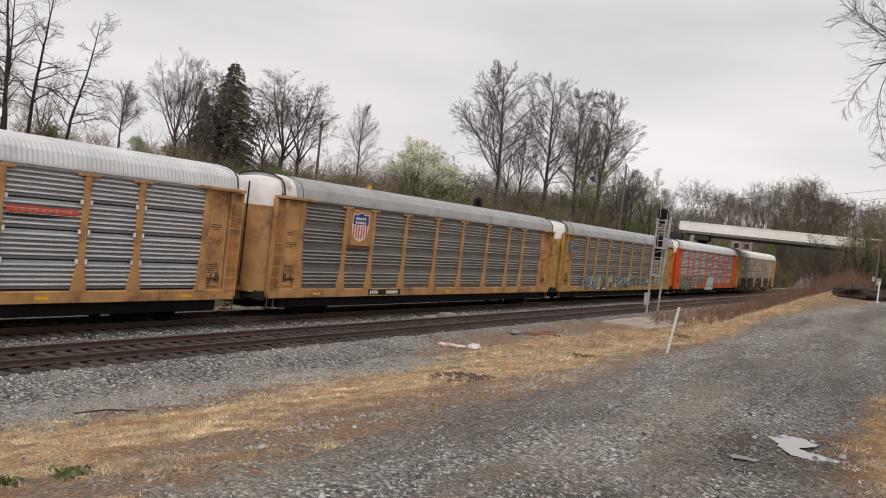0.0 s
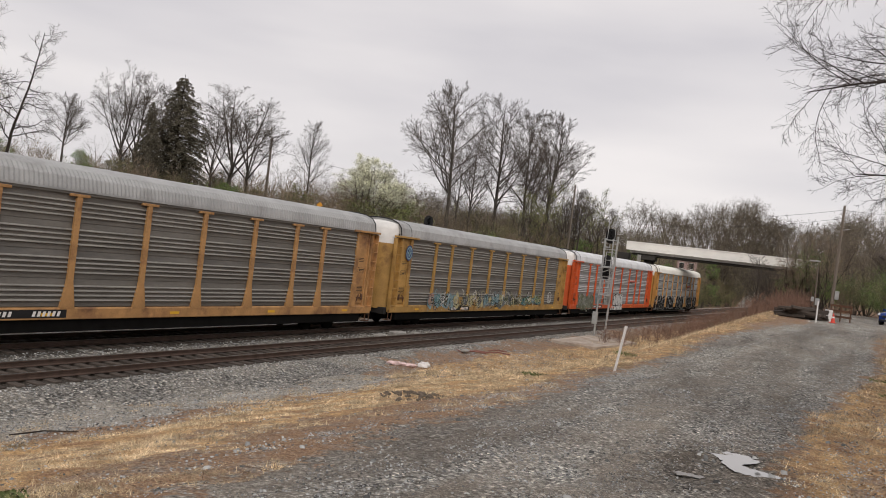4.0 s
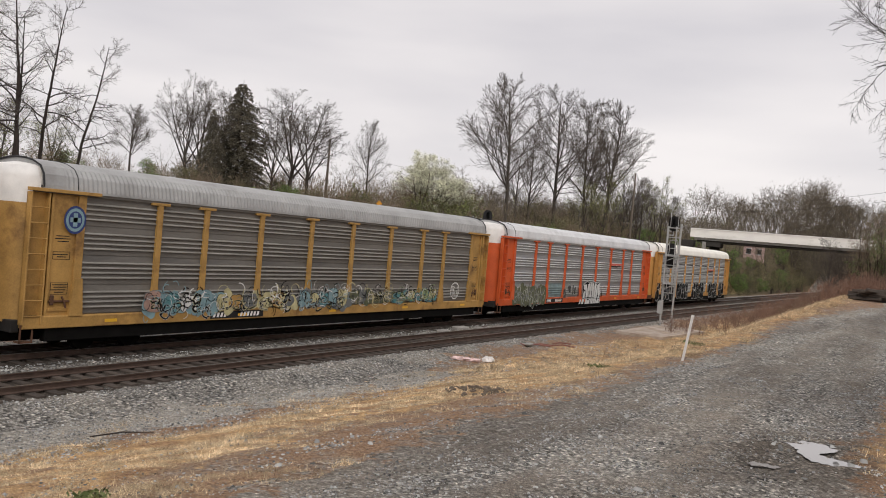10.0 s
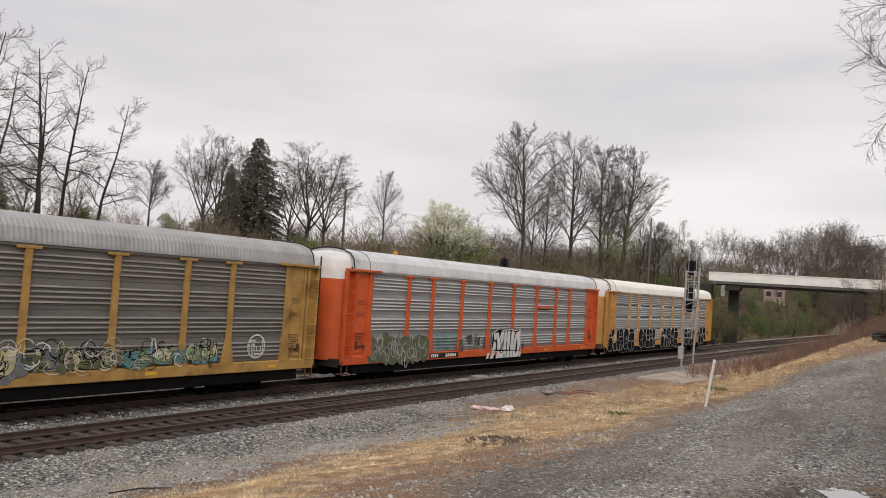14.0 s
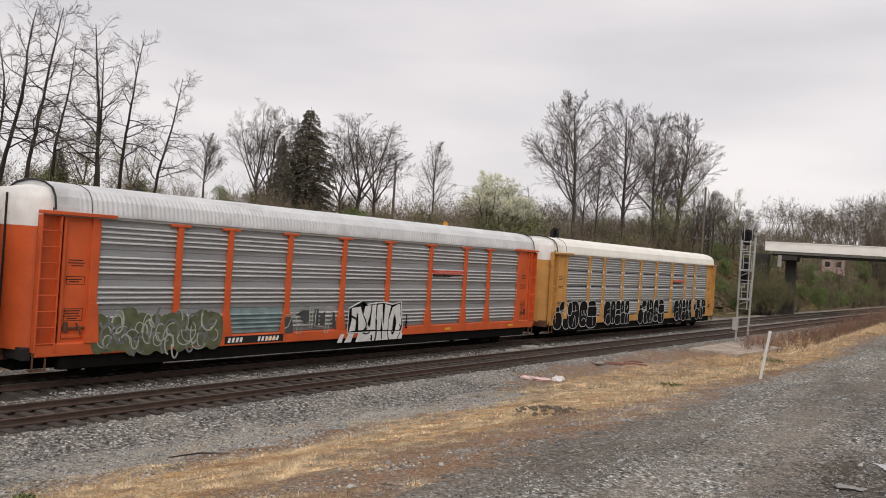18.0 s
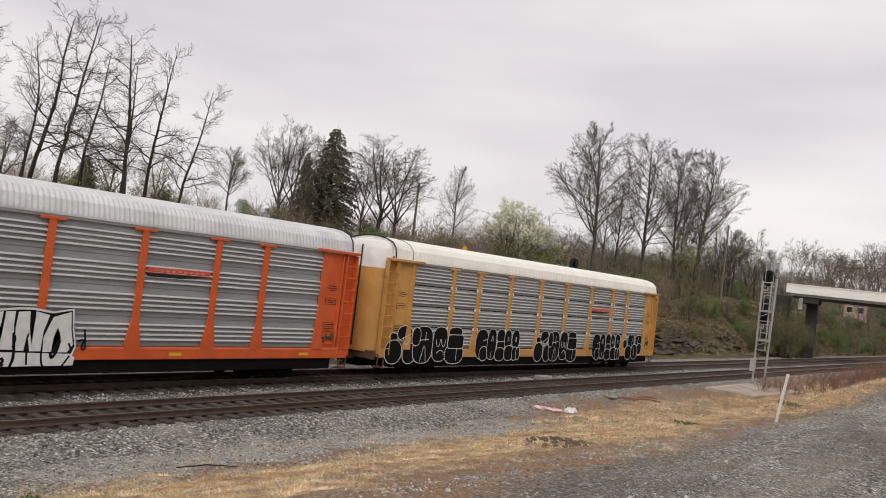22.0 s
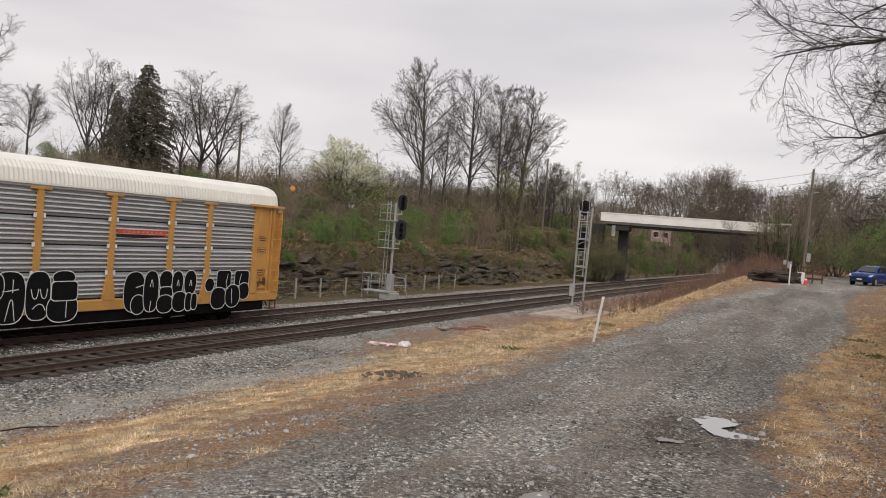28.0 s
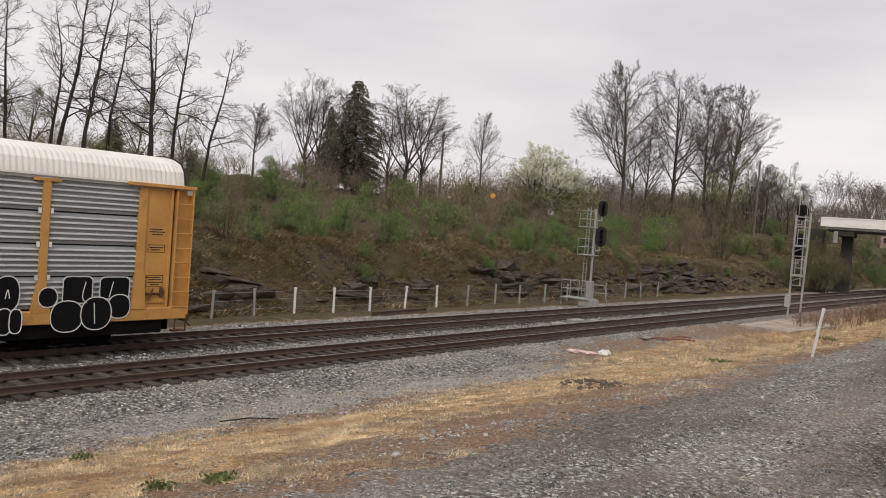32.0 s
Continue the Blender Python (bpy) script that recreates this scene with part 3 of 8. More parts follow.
def build_tracks():
    tie_me = Shape().box(-1.3, 1.3, -0.115, 0.115, -0.34, -0.175, 0.012).mesh("tie", M_TIE)
    plate_me = Shape().box(-0.18, 0.18, -0.09, 0.09, -0.178, -0.166).mesh("tie_plate", M_RAIL)
    for xc, what in ((XN, "near siding"), (XF, "main")):
        tr = thing("railway_track", "rusty steel rails on dark creosoted ties in grey ballast", "railway track", "parallel tracks", "structure", pose(xc, 0, 0))
        for sx in (-0.7525, 0.7525):
            rl = part("rail", Shape().prism([(x + sx, z) for x, z in RAIL_PROFILE], "y", -45, 205), M_RAIL, tr)
            part("rail_head", Shape().box(sx - 0.031, sx + 0.031, -45, 205, -0.006, 0.0025), M_RAILTOP, rl, "worn bright running surface")
        rng = random.Random(int(-xc))
        far = Shape()
        y, k = -10.0, 0
        while y < 204:
            dx, rz = rng.uniform(-0.05, 0.05), rng.uniform(-1.2, 1.2)
            if y < 118:
                part("tie", tie_me, None, tr, m=pose(dx, y, rng.uniform(-0.012, 0.0), 0, 0, rz))
            else:
                far.box(-1.3 + dx, 1.3 + dx, y - 0.115, y + 0.115, -0.34, -0.18)
            y += 0.53 + rng.uniform(-0.03, 0.03)
        tagged(part("distant_ties", far, M_TIE, tr), kind="stuff")


build_tracks()

# ---- the train: five enclosed autorack cars ----
CAR, HALF = 28.6, 1.5
POSTS = [5.4, 7.4, 10.1, 12.95, 15.65, 18.5, 21.2, 23.2]
BAY = 2.7
Z_SILL0, Z_SILL1, Z_EAVE = 0.8, 1.2, 4.88
TRUCKS = (4.25, CAR - 4.25)
TRAIN = []


def panel_profile(tiers, gaps):
    """Heights and depths of a side panel's section: bands of ridges between flats."""
    zs, z0, z1 = [], Z_SILL1 + 0.01, Z_EAVE - 0.1
    h = (z1 - z0) / tiers
    for k in range(tiers):
        b = z0 + k * h
        gap = 0.04 if gaps else 0.012
        zs += [(b, -0.05 if gaps else -0.02), (b + gap + 0.001, -0.05 if gaps else -0.02), (b + gap + 0.008, 0.0)]
        n = 5 if gaps else 4
        start, pitch = (b + h * 0.2, h * 0.165) if gaps else (b + h * 0.24, h * 0.17)
        for i in range(n):
            c = start + i * pitch
            zs += [(c - pitch * 0.22, 0.0), (c - pitch * 0.16, 0.06), (c - pitch * 0.06, 0.062), (c + pitch * 0.22, 0.0)]
    zs.append((z1, 0.0))
    return zs


def panel_mesh(w, tiers, material, gaps):
    """A ribbed side panel, w metres long."""
    zs = panel_profile(tiers, gaps)
    s = Shape()
    s.grid([[(x, 0, z) for z, x in zs], [(x, w, z) for z, x in zs]])
    s.grid([[(-0.07, w, z) for z, x in zs], [(-0.07, 0, z) for z, x in zs]])
    me = s.mesh("side_panel", material)
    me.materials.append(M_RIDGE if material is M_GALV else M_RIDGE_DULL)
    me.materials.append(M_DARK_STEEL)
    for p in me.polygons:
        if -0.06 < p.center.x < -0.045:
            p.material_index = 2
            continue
        # crests and upward slopes get the paler colour, a painted sky highlight
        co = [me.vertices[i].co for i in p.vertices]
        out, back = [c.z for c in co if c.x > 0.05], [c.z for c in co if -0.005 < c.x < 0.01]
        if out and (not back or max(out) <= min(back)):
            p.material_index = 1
    return me


def post_mesh(material):
    s = Shape()
    outline = [(-0.26, Z_SILL0 + 0.36), (0.26, Z_SILL0 + 0.36), (0.24, Z_SILL1 + 0.16), (0.105, Z_SILL1 + 0.85), (0.1, Z_EAVE - 0.12), (-0.1, Z_EAVE - 0.12), (-0.105, Z_SILL1 + 0.85), (-0.24, Z_SILL1 + 0.16)]
    s.prism(outline, "x", 0.0, 0.10)
    s.box(0.0, 0.115, -0.36, 0.36, Z_EAVE - 0.17, Z_EAVE - 0.08, 0.01)
    return s.mesh("side_post", material)


def roof_mesh(material):
    prof = [(HALF + 0.02, 4.9), (HALF + 0.01, 5.0), (1.44, 5.3), (1.25, 5.53), (0.85, 5.68), (0.4, 5.75), (0, 5.77)]
    prof = prof + [(-x, z) for x, z in prof[-2::-1]]
    rows, y, k = [], 1.3, 0
    while y <= CAR - 1.3 + 1e-6:
        d = 0.022 if k % 2 else 0.0
        rows.append([(x * (1 + d / 1.5), y, z + (d if z > 5.2 else d * 0.4)) for x, z in prof])
        y += 0.08
        k += 1
    s = Shape().grid(rows)
    s.grid([[(x, 1.3, z) for x, z in prof], [(x, 1.3, 4.88) for x, z in prof]])
    s.grid([[(x, CAR - 1.3, 4.88) for x, z in prof], [(x, CAR - 1.3, z) for x, z in prof]])
    return s.mesh("roof", material)


def end_curve(y_in, y_out, half, n=10):
    return [(half * math.cos(math.pi * i / n), y_in + (y_out - y_in) * math.sin(math.pi * i / n) ** 0.7) for i in range(n + 1)]


def build_car(spec, car):
    paint, skin, roof, cap = spec["paint"], spec["skin"], spec["roof"], spec["cap"]
    # underframe
    under = Shape().box(-0.45, 0.45, 0.9, CAR - 0.9, 0.34, 1.05).box(-1.38, 1.38, 1.0, CAR - 1.0, 1.0, 1.12)
    for y in (7.6, 11.0, 14.3, 17.6, 21.0):
        under.box(-1.36, 1.36, y - 0.09, y + 0.09, 0.72, 1.0)
    part("underframe", under, M_NEAR_BLACK, car)
    part("floor_deck", Shape().box(-1.4, 1.4, 1.6, CAR - 1.6, 2.75, 2.82).box(-1.4, 1.4, 1.0, CAR - 1.0, 1.12, 1.2), M_DARK_STEEL, car)
    part("brake_box", Shape().box(0.5, 1.15, 12.2, 13.6, 0.5, 0.98, 0.04), M_DARK_STEEL, car)
    part("air_tank", Shape().tube([(-0.9, 15, 0.75), (-0.9, 17, 0.75)], 0.22, 10), M_DARK_STEEL, car)
    for sx in (1, -1):
        prof = [(1.33, 0.86), (1.5, 0.82), (1.53, 0.84), (1.53, 1.16), (1.5, 1.2), (1.33, 1.2)]
        part("side_sill", Shape().prism([(x * sx, z) for x, z in prof], "y", 0.95, CAR - 0.95), paint, car)
        part("lower_sill", Shape().box(*sorted((sx * 1.18, sx * 1.43)), 1.7, CAR - 1.7, 0.42, 0.835, 0.02), M_NEAR_BLACK, car, "black lower side sill above the trucks")
        part("eave_rail", Shape().box(*sorted((sx * 1.42, sx * 1.505)), 1.0, CAR - 1.0, Z_EAVE - 0.1, 4.9), M_ALU if skin is M_GALV else M_GALV_DULL, car, "perforated grey top rail")
        edges = [BAY] + POSTS + [CAR - BAY]
        for a, b in zip(edges, edges[1:]):
            w = round(b - a, 3)
            key = (w, spec["gaps"], skin.name)
            if key not in PANELS:
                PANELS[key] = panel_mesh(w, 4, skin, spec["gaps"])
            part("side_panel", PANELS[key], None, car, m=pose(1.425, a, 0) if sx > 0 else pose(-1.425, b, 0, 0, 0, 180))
        for y in POSTS:
            if ("post", paint.name) not in PANELS:
                PANELS["post", paint.name] = post_mesh(paint)
            part("side_post", PANELS["post", paint.name], None, car, m=pose(1.44, y, 0) if sx > 0 else pose(-1.44, y, 0, 0, 0, 180))
        for e in (0, 1):
            Y = (lambda y: y) if e == 0 else (lambda y: CAR - y)
            lo, hi = sorted((Y(1.58), Y(BAY)))
            bay = Shape().box(*sorted((sx * 1.36, sx * 1.43)), lo, hi, Z_SILL1 - 0.05, Z_EAVE - 0.05)
            b_ob = part("end_bay", bay, paint, car)
            for y, wide in ((1.58, 0.09), (BAY - 0.26, 0.26)):
                q = sorted((Y(y), Y(y + wide)))
                part("bay_post", Shape().box(*sorted((sx * 1.40, sx * 1.50)), *q, Z_SILL1 - 0.05, Z_EAVE - 0.05, 0.01), paint, b_ob)
            part("bay_header", Shape().box(*sorted((sx * 1.36, sx * 1.62)), *sorted((Y(0.88), Y(BAY + 0.42))), Z_EAVE - 0.07, Z_EAVE + 0.03, 0.01), paint, b_ob)
            part("bay_gusset", Shape().prism([(Y(BAY - 0.36), Z_SILL1 - 0.03), (Y(BAY + 0.1), Z_SILL1 - 0.03), (Y(BAY + 0.01), 2.3), (Y(BAY - 0.24), 2.3)], "x", sx * 1.43, sx * 1.56), paint, b_ob)
            part("step_bar", Shape().box(*sorted((sx * 1.38, sx * 1.47)), *sorted((Y(1.7), Y(2.4))), 1.32, 1.42, 0.01), paint, b_ob)
            marks = Shape()
            rng = random.Random(int(spec["seed"] * 10 + e))
            for z, ln in ((3.55, 0.42), (3.47, 0.5), (3.39, 0.36), (3.0, 0.46), (2.93, 0.3), (2.1, 0.5), (2.03, 0.42), (1.95, 0.5), (1.88, 0.3)):
                c = 2.03 + rng.uniform(-0.05, 0.05)
                marks.box(*sorted((sx * 1.431, sx * 1.437)), *sorted((Y(c - ln / 2), Y(c + ln / 2))), z - 0.013, z + 0.013)
            for z0, z1 in ((2.86, 3.08), (1.82, 2.16)):
                for y in (1.76, 2.3):
                    marks.box(*sorted((sx * 1.431, sx * 1.438)), *sorted((Y(y), Y(y + 0.012))), z0, z1)
                for z in (z0, z1):
                    marks.box(*sorted((sx * 1.431, sx * 1.438)), *sorted((Y(1.76), Y(2.312))), z - 0.006, z + 0.006)
            tagged(part("stencil_mark", marks, M_BLACK, b_ob, "small black stencilled lines"), kind="stuff")
            gear = Shape().box(*sorted((sx * 1.43, sx * 1.52)), *sorted((Y(1.75), Y(1.86))), 1.5, 1.8, 0.02).box(*sorted((sx * 1.43, sx * 1.5)), *sorted((Y(1.72), Y(2.38))), 1.58, 1.64, 0.01).tube([(sx * 1.5, Y(2.25), 1.42), (sx * 1.52, Y(2.18), 1.6), (sx * 1.5, Y(2.1), 1.76)], 0.03, 6)
            part("latch_gear", gear, M_BROWN_STEEL, b_ob, "rusty latch gear on the end bay")
            # ladder with side rails at the corner
            lad = Shape()
            for y in (0.90, 1.45):
                lad.box(*sorted((sx * 1.34, sx * 1.56)), *sorted((Y(y), Y(y + 0.05))), 0.95, Z_EAVE - 0.1, 0.008)
            lad.box(*sorted((sx * 1.34, sx * 1.36)), *sorted((Y(0.90), Y(1.50))), 0.95, Z_EAVE - 0.1)
            l_ob = part("ladder", lad, paint, car)
            for i in range(8):
                z = 1.2 + i * 0.45
                part("rung", Shape().tube([(sx * 1.55, Y(0.91), z), (sx * 1.55, Y(1.49), z)], 0.018, 6), paint, l_ob)
            # black strip that paints the shade between ladder and end bay
            part("door_gap", Shape().box(*sorted((sx * 1.30, sx * 1.35)), *sorted((Y(1.5), Y(1.58))), 1.0, Z_EAVE - 0.1), M_DARK_STEEL, car, "black strip for the shade in the gap beside the end doors")
            part("corner_step", Shape().box(*sorted((sx * 1.2, sx * 1.5)), *sorted((Y(0.9), Y(1.3))), 0.42, 0.46).box(*sorted((sx * 1.46, sx * 1.5)), *sorted((Y(0.9), Y(0.94))), 0.44, 1.0).box(*sorted((sx * 1.46, sx * 1.5)), *sorted((Y(1.26), Y(1.3))), 0.44, 1.0), M_BROWN_STEEL, car)
    for e in (0, 1):
        Y = (lambda y: y) if e == 0 else (lambda y: CAR - y)
        cv = [(x, Y(y)) for x, y in end_curve(1.45, 0.5, 1.36)]
        if e == 1 and spec["last"]:
            cv = [(x, Y(y)) for x, y in end_curve(1.45, 0.95, 1.36)]
        d_ob = part("end_door", Shape().grid([[(x, y, z) for x, y in cv] for z in (1.0, 1.9, 2.8, 3.7, 4.45)]), paint, car, smooth=True)
        part("door_seam", Shape().box(-0.03, 0.03, *sorted((cv[5][1], cv[5][1] + (-0.03 if e == 0 else 0.03))), 1.0, 4.45), M_DARK_STEEL, d_ob)
        top = [[(x, y, z) for x, y in cv] for z in (4.45, 5.2)] + [[(x * 0.93, y, 5.5) for x, y in cv], [(x * 0.6, Y(1.5), 5.62 + 0.08 * (1 - abs(x) / 1.33)) for x, y in cv]]
        part("end_cap", Shape().grid(top), cap, car, "white-painted upper end of the car", smooth=True)
        rod = cv[4]
        part("door_rod", Shape().tube([(0.32, rod[1] + (-0.04 if e == 0 else 0.04), 1.2), (0.32, rod[1] + (-0.04 if e == 0 else 0.04), 5.35)], 0.03, 6), M_DARK_STEEL, d_ob)
        cp = Shape().box(-0.22, 0.22, *sorted((Y(0.35), Y(1.1))), 0.62, 0.98, 0.02).box(-0.1, 0.1, *sorted((Y(0.0), Y(0.5))), 0.7, 0.92, 0.03)
        part("coupler", cp, M_BROWN_STEEL, car)
        part("end_beam", Shape().box(-1.35, 1.35, *sorted((Y(0.7), Y(0.95))), 0.72, 1.08, 0.02), M_BROWN_STEEL if spec["last"] else M_DARK_STEEL, car)
        part("brake_hose", Shape().tube([(0.35, Y(0.3), 0.75), (0.36, Y(0.15), 0.5), (0.3, Y(-0.02), 0.38)], 0.025, 6), M_BLACK, car)
    if spec["last"]:
        part("corner_cap", Shape().box(1.25, 1.5, CAR - 1.12, CAR - 0.86, Z_EAVE - 0.25, Z_EAVE - 0.06, 0.02), M_WHITE_CAP, car, "white box at the top corner")
    if spec["gaps"]:
        bk = Shape()
        for y in POSTS:
            for z in (2.11, 3.01, 3.92):
                for dy in (-0.16, 0.16):
                    bk.box(1.49, 1.545, y + dy - 0.035, y + dy + 0.035, z - 0.07, z + 0.07)
        tagged(part("panel_clip", bk, M_WHITE_CAP, car, "small white panel clips beside the posts"), kind="stuff")
    part("roof", roof_mesh(roof), None, car, spec["roof_label"])
    arch = [(HALF + 0.035, 4.93), (HALF + 0.03, 5.02), (1.465, 5.32), (1.27, 5.555), (0.86, 5.705), (0.4, 5.775), (0, 5.795)]
    arch = arch + [(-x, z) for x, z in arch[-2::-1]]
    for e in (0, 1):
        Y = (lambda y: y) if e == 0 else (lambda y: CAR - y)
        hood = Shape().grid([[(x, Y(y), z) for x, z in arch] for y in (1.27, 1.95 if e == 0 else 1.5)])
        part("roof_end_band", hood, cap if e == 0 and spec["band"] else roof, car, "smooth metal band at the roof's end")
        seam = Shape().tube([(x, Y(1.27), z + 0.01) for x, z in arch], 0.03, 6)
        part("roof_end_seam", seam, M_BLACK, car, "black rubber seam round the roof's end")
        if e == 0:
            part("roof_strap", Shape().tube([(x * 1.003, 2.35, z + 0.005) for x, z in arch], 0.012, 5), M_DARK_STEEL, car)
        part("soffit", Shape().box(-1.42, 1.42, *sorted((Y(1.3), Y(1.62))), 4.8, 5.0), M_DARK_STEEL, car, "dark recess under the roof's end")
    lips = Shape().prism([(HALF + 0.04, 4.86), (HALF + 0.04, 4.93), (HALF - 0.03, 4.93), (HALF - 0.03, 4.86)], "y", 1.28, CAR - 1.28)
    lips.prism([(-HALF - 0.04, 4.86), (-HALF + 0.03, 4.86), (-HALF + 0.03, 4.93), (-HALF - 0.04, 4.93)], "y", 1.28, CAR - 1.28)
    part("gutter", lips, roof, car)
    # trucks
    for yc in TRUCKS:
        tk = Shape()
        for sx in (1, -1):
            side = [(-1.25, 0.42), (-1.2, 0.62), (-0.7, 0.66), (-0.35, 0.78), (0.35, 0.78), (0.7, 0.66), (1.2, 0.62), (1.25, 0.42), (0.95, 0.36), (0.55, 0.26), (-0.55, 0.26), (-0.95, 0.36)]
            tk.prism([(yc + a, b) for a, b in side], "x", sx * 0.93, sx * 1.07)
            for k in (-0.22, 0.0, 0.22):
                tk.tube([(sx * 1.06, yc + k, 0.32), (sx * 1.06, yc + k, 0.62)], 0.085, 8)
        tk.box(-1.05, 1.05, yc - 0.22, yc + 0.22, 0.45, 0.7, 0.03)
        part("truck", tk, M_NEAR_BLACK, car)
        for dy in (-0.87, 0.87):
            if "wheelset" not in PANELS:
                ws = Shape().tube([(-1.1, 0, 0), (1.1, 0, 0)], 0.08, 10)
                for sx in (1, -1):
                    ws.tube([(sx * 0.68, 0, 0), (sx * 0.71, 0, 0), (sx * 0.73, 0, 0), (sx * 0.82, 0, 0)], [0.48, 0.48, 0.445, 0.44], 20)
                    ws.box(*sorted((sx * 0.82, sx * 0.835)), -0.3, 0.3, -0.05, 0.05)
                PANELS["wheelset"] = ws.mesh("wheelset", M_NEAR_BLACK)
            w_ob = part("wheelset", PANELS["wheelset"], None, car, "dirty steel wheels on an axle", m=pose(0, yc + dy, 0.445))
            WHEELS.append(w_ob)
    # reporting marks on the sill: plain bars
    nb = Shape()
    for y in (spec["num"], spec["num"] + 1.3):
        w = 0.85
        for i in range(4 if y == spec["num"] else 6):
            a = y + i * 0.17
            nb.prism([(a, 0.93), (a + 0.1, 0.93), (a + 0.14, 1.09), (a + 0.04, 1.09)], "x", 1.5325, 1.536)
    part("number_patch", Shape().box(1.528, 1.532, spec["num"] - 0.12, spec["num"] + 2.5, 0.88, 1.14), M_BLACK, car)
    tagged(part("number_mark", nb, M_WHITE, car), kind="stuff")
    for y in (3.6, 9.2, 14.4, 19.8, 25.2):
        part("reflective_strip", Shape().box(1.5315, 1.535, y, y + 0.45, 0.94, 1.04), M_REFLECT, car, "yellow reflective strip on the sill")
    return car


PANELS, WHEELS = {}, []
M_REFLECT = plain("yellow_reflector", (0.75, 0.42, 0.03), 0.4)
M_RED = mat("red_decal", (0.62, 0.07, 0.045), 0.5, var=0.12, scale=4, bump=0)
M_BLUE = mat("blue_emblem_paint", (0.03, 0.05, 0.17), 0.5, var=0.15, scale=4, bump=0)
M_TEAL = mat("teal_spray_paint", (0.10, 0.26, 0.28), 0.6, var=0.3, scale=2, bump=0)
M_SPRAY_W = mat("white_spray_paint", (0.68, 0.68, 0.66), 0.6, var=0.15, scale=4, bump=0)
M_SPRAY_K = mat("black_spray_paint", (0.008, 0.008, 0.009), 0.85, var=0.2, scale=4, bump=0, spec=0.12)
M_SPRAY_O = mat("olive_spray_paint", (0.105, 0.115, 0.062), 0.6, var=0.4, scale=3, bump=0)
M_SPRAY_L = mat("lime_spray_paint", (0.26, 0.33, 0.17), 0.6, var=0.3, scale=3, bump=0)
M_SPRAY_B = mat("pale_blue_spray_paint", (0.22, 0.34, 0.37), 0.6, var=0.3, scale=3, bump=0)
M_SPRAY_S = mat("salmon_spray_paint", (0.40, 0.25, 0.20), 0.6, var=0.3, scale=3, bump=0)
M_TEAL_FADED = mat("faded_teal_paint", (0.21, 0.285, 0.29), 0.6, var=0.35, scale=2, bump=0)
M_SPRAY_C = mat("cream_spray_paint", (0.52, 0.47, 0.26), 0.6, var=0.35, scale=3, bump=0)
M_SPRAY_P = mat("pale_sage_spray_paint", (0.40, 0.42, 0.36), 0.6, var=0.3, scale=3, bump=0)
M_SPRAY_D = mat("dark_grey_spray_paint", (0.06, 0.062, 0.058), 0.7, var=0.4, scale=2, bump=0)
M_SPRAY_G = mat("grey_spray_paint", (0.16, 0.17, 0.17), 0.6, var=0.4, scale=2, bump=0)

SPECS = [
    dict(paint=M_PEACH, skin=M_GALV, roof=M_ROOF_GREY, cap=M_WHITE_CAP, roof_label="ribbed pale grey metal roof", gaps=True, num=7.6, band=False, seed=1.1, last=False,
         label="yellow autorack car with galvanised ribbed panels and red stripe"),
    dict(paint=M_PEACH, skin=M_GALV_DULL, roof=M_ROOF_DULL, cap=M_WHITE_CAP, roof_label="ribbed grey metal roof", gaps=False, num=7.6, band=True, seed=2.2, last=False,
         label="weathered yellow autorack car with grimy panels and shield emblem"),
    dict(paint=M_YELLOW_OLD, skin=M_GALV_DULL, roof=M_ROOF_DULL, cap=M_WHITE_CAP, roof_label="ribbed weathered grey roof", gaps=False, num=8.0, band=False, seed=3.3, last=False,
         label="yellow autorack car with grimy panels and colourful graffiti"),
    dict(paint=M_ORANGE, skin=M_GALV, roof=M_ROOF_GREY, cap=M_WHITE_CAP, roof_label="ribbed silver-grey roof", gaps=False, num=7.5, band=False, seed=4.4, last=False,
         label="orange autorack car with silver ribbed panels and white graffiti"),
    dict(paint=M_YELLOW, skin=M_GALV, roof=M_ROOF_WHITE, cap=M_WHITE_CAP, roof_label="cream white roof", gaps=True, num=8.2, band=False, seed=5.5, last=True,
         label="last yellow autorack car, cream roof, black bubble graffiti"),
]
for k, spec in enumerate(SPECS):
    c = thing("autorack_car", spec["label"], "freight car", "cars of the train", m=pose(XF, -5.5 + CAR * k, 0))
    TRAIN.append(build_car(spec, c))


# ---- emblems and graffiti on the cars ----
def blob(cy, cz, ry, rz, rng, n=26, wob_=0.16):
    """A rounded, uneven letter-like outline in the plane of the car's side."""
    p1, p2, a1, a2 = rng.uniform(0, 6.3), rng.uniform(0, 6.3), rng.uniform(0.04, wob_), rng.uniform(0.03, wob_ * 0.8)
    out = []
    for i in range(n):
        t = 2 * math.pi * i / n
        q = 1 + a1 * math.sin(2 * t + p1) + a2 * math.sin(3 * t + p2)
        c, s = math.cos(t), math.sin(t)
        e = (abs(c) ** 2.8 + abs(s) ** 2.8) ** (-1 / 2.8)
        out.append((cy + ry * q * e * c, cz + rz * q * e * s))
    return out


def sheet(s, outline, x):
    n = len(outline)
    cy, cz = sum(p[0] for p in outline) / n, sum(p[1] for p in outline) / n
    s.add([(x, cy, cz)] + [(x, y, z) for y, z in outline], [(0, i + 1, (i + 1) % n + 1) for i in range(n)])


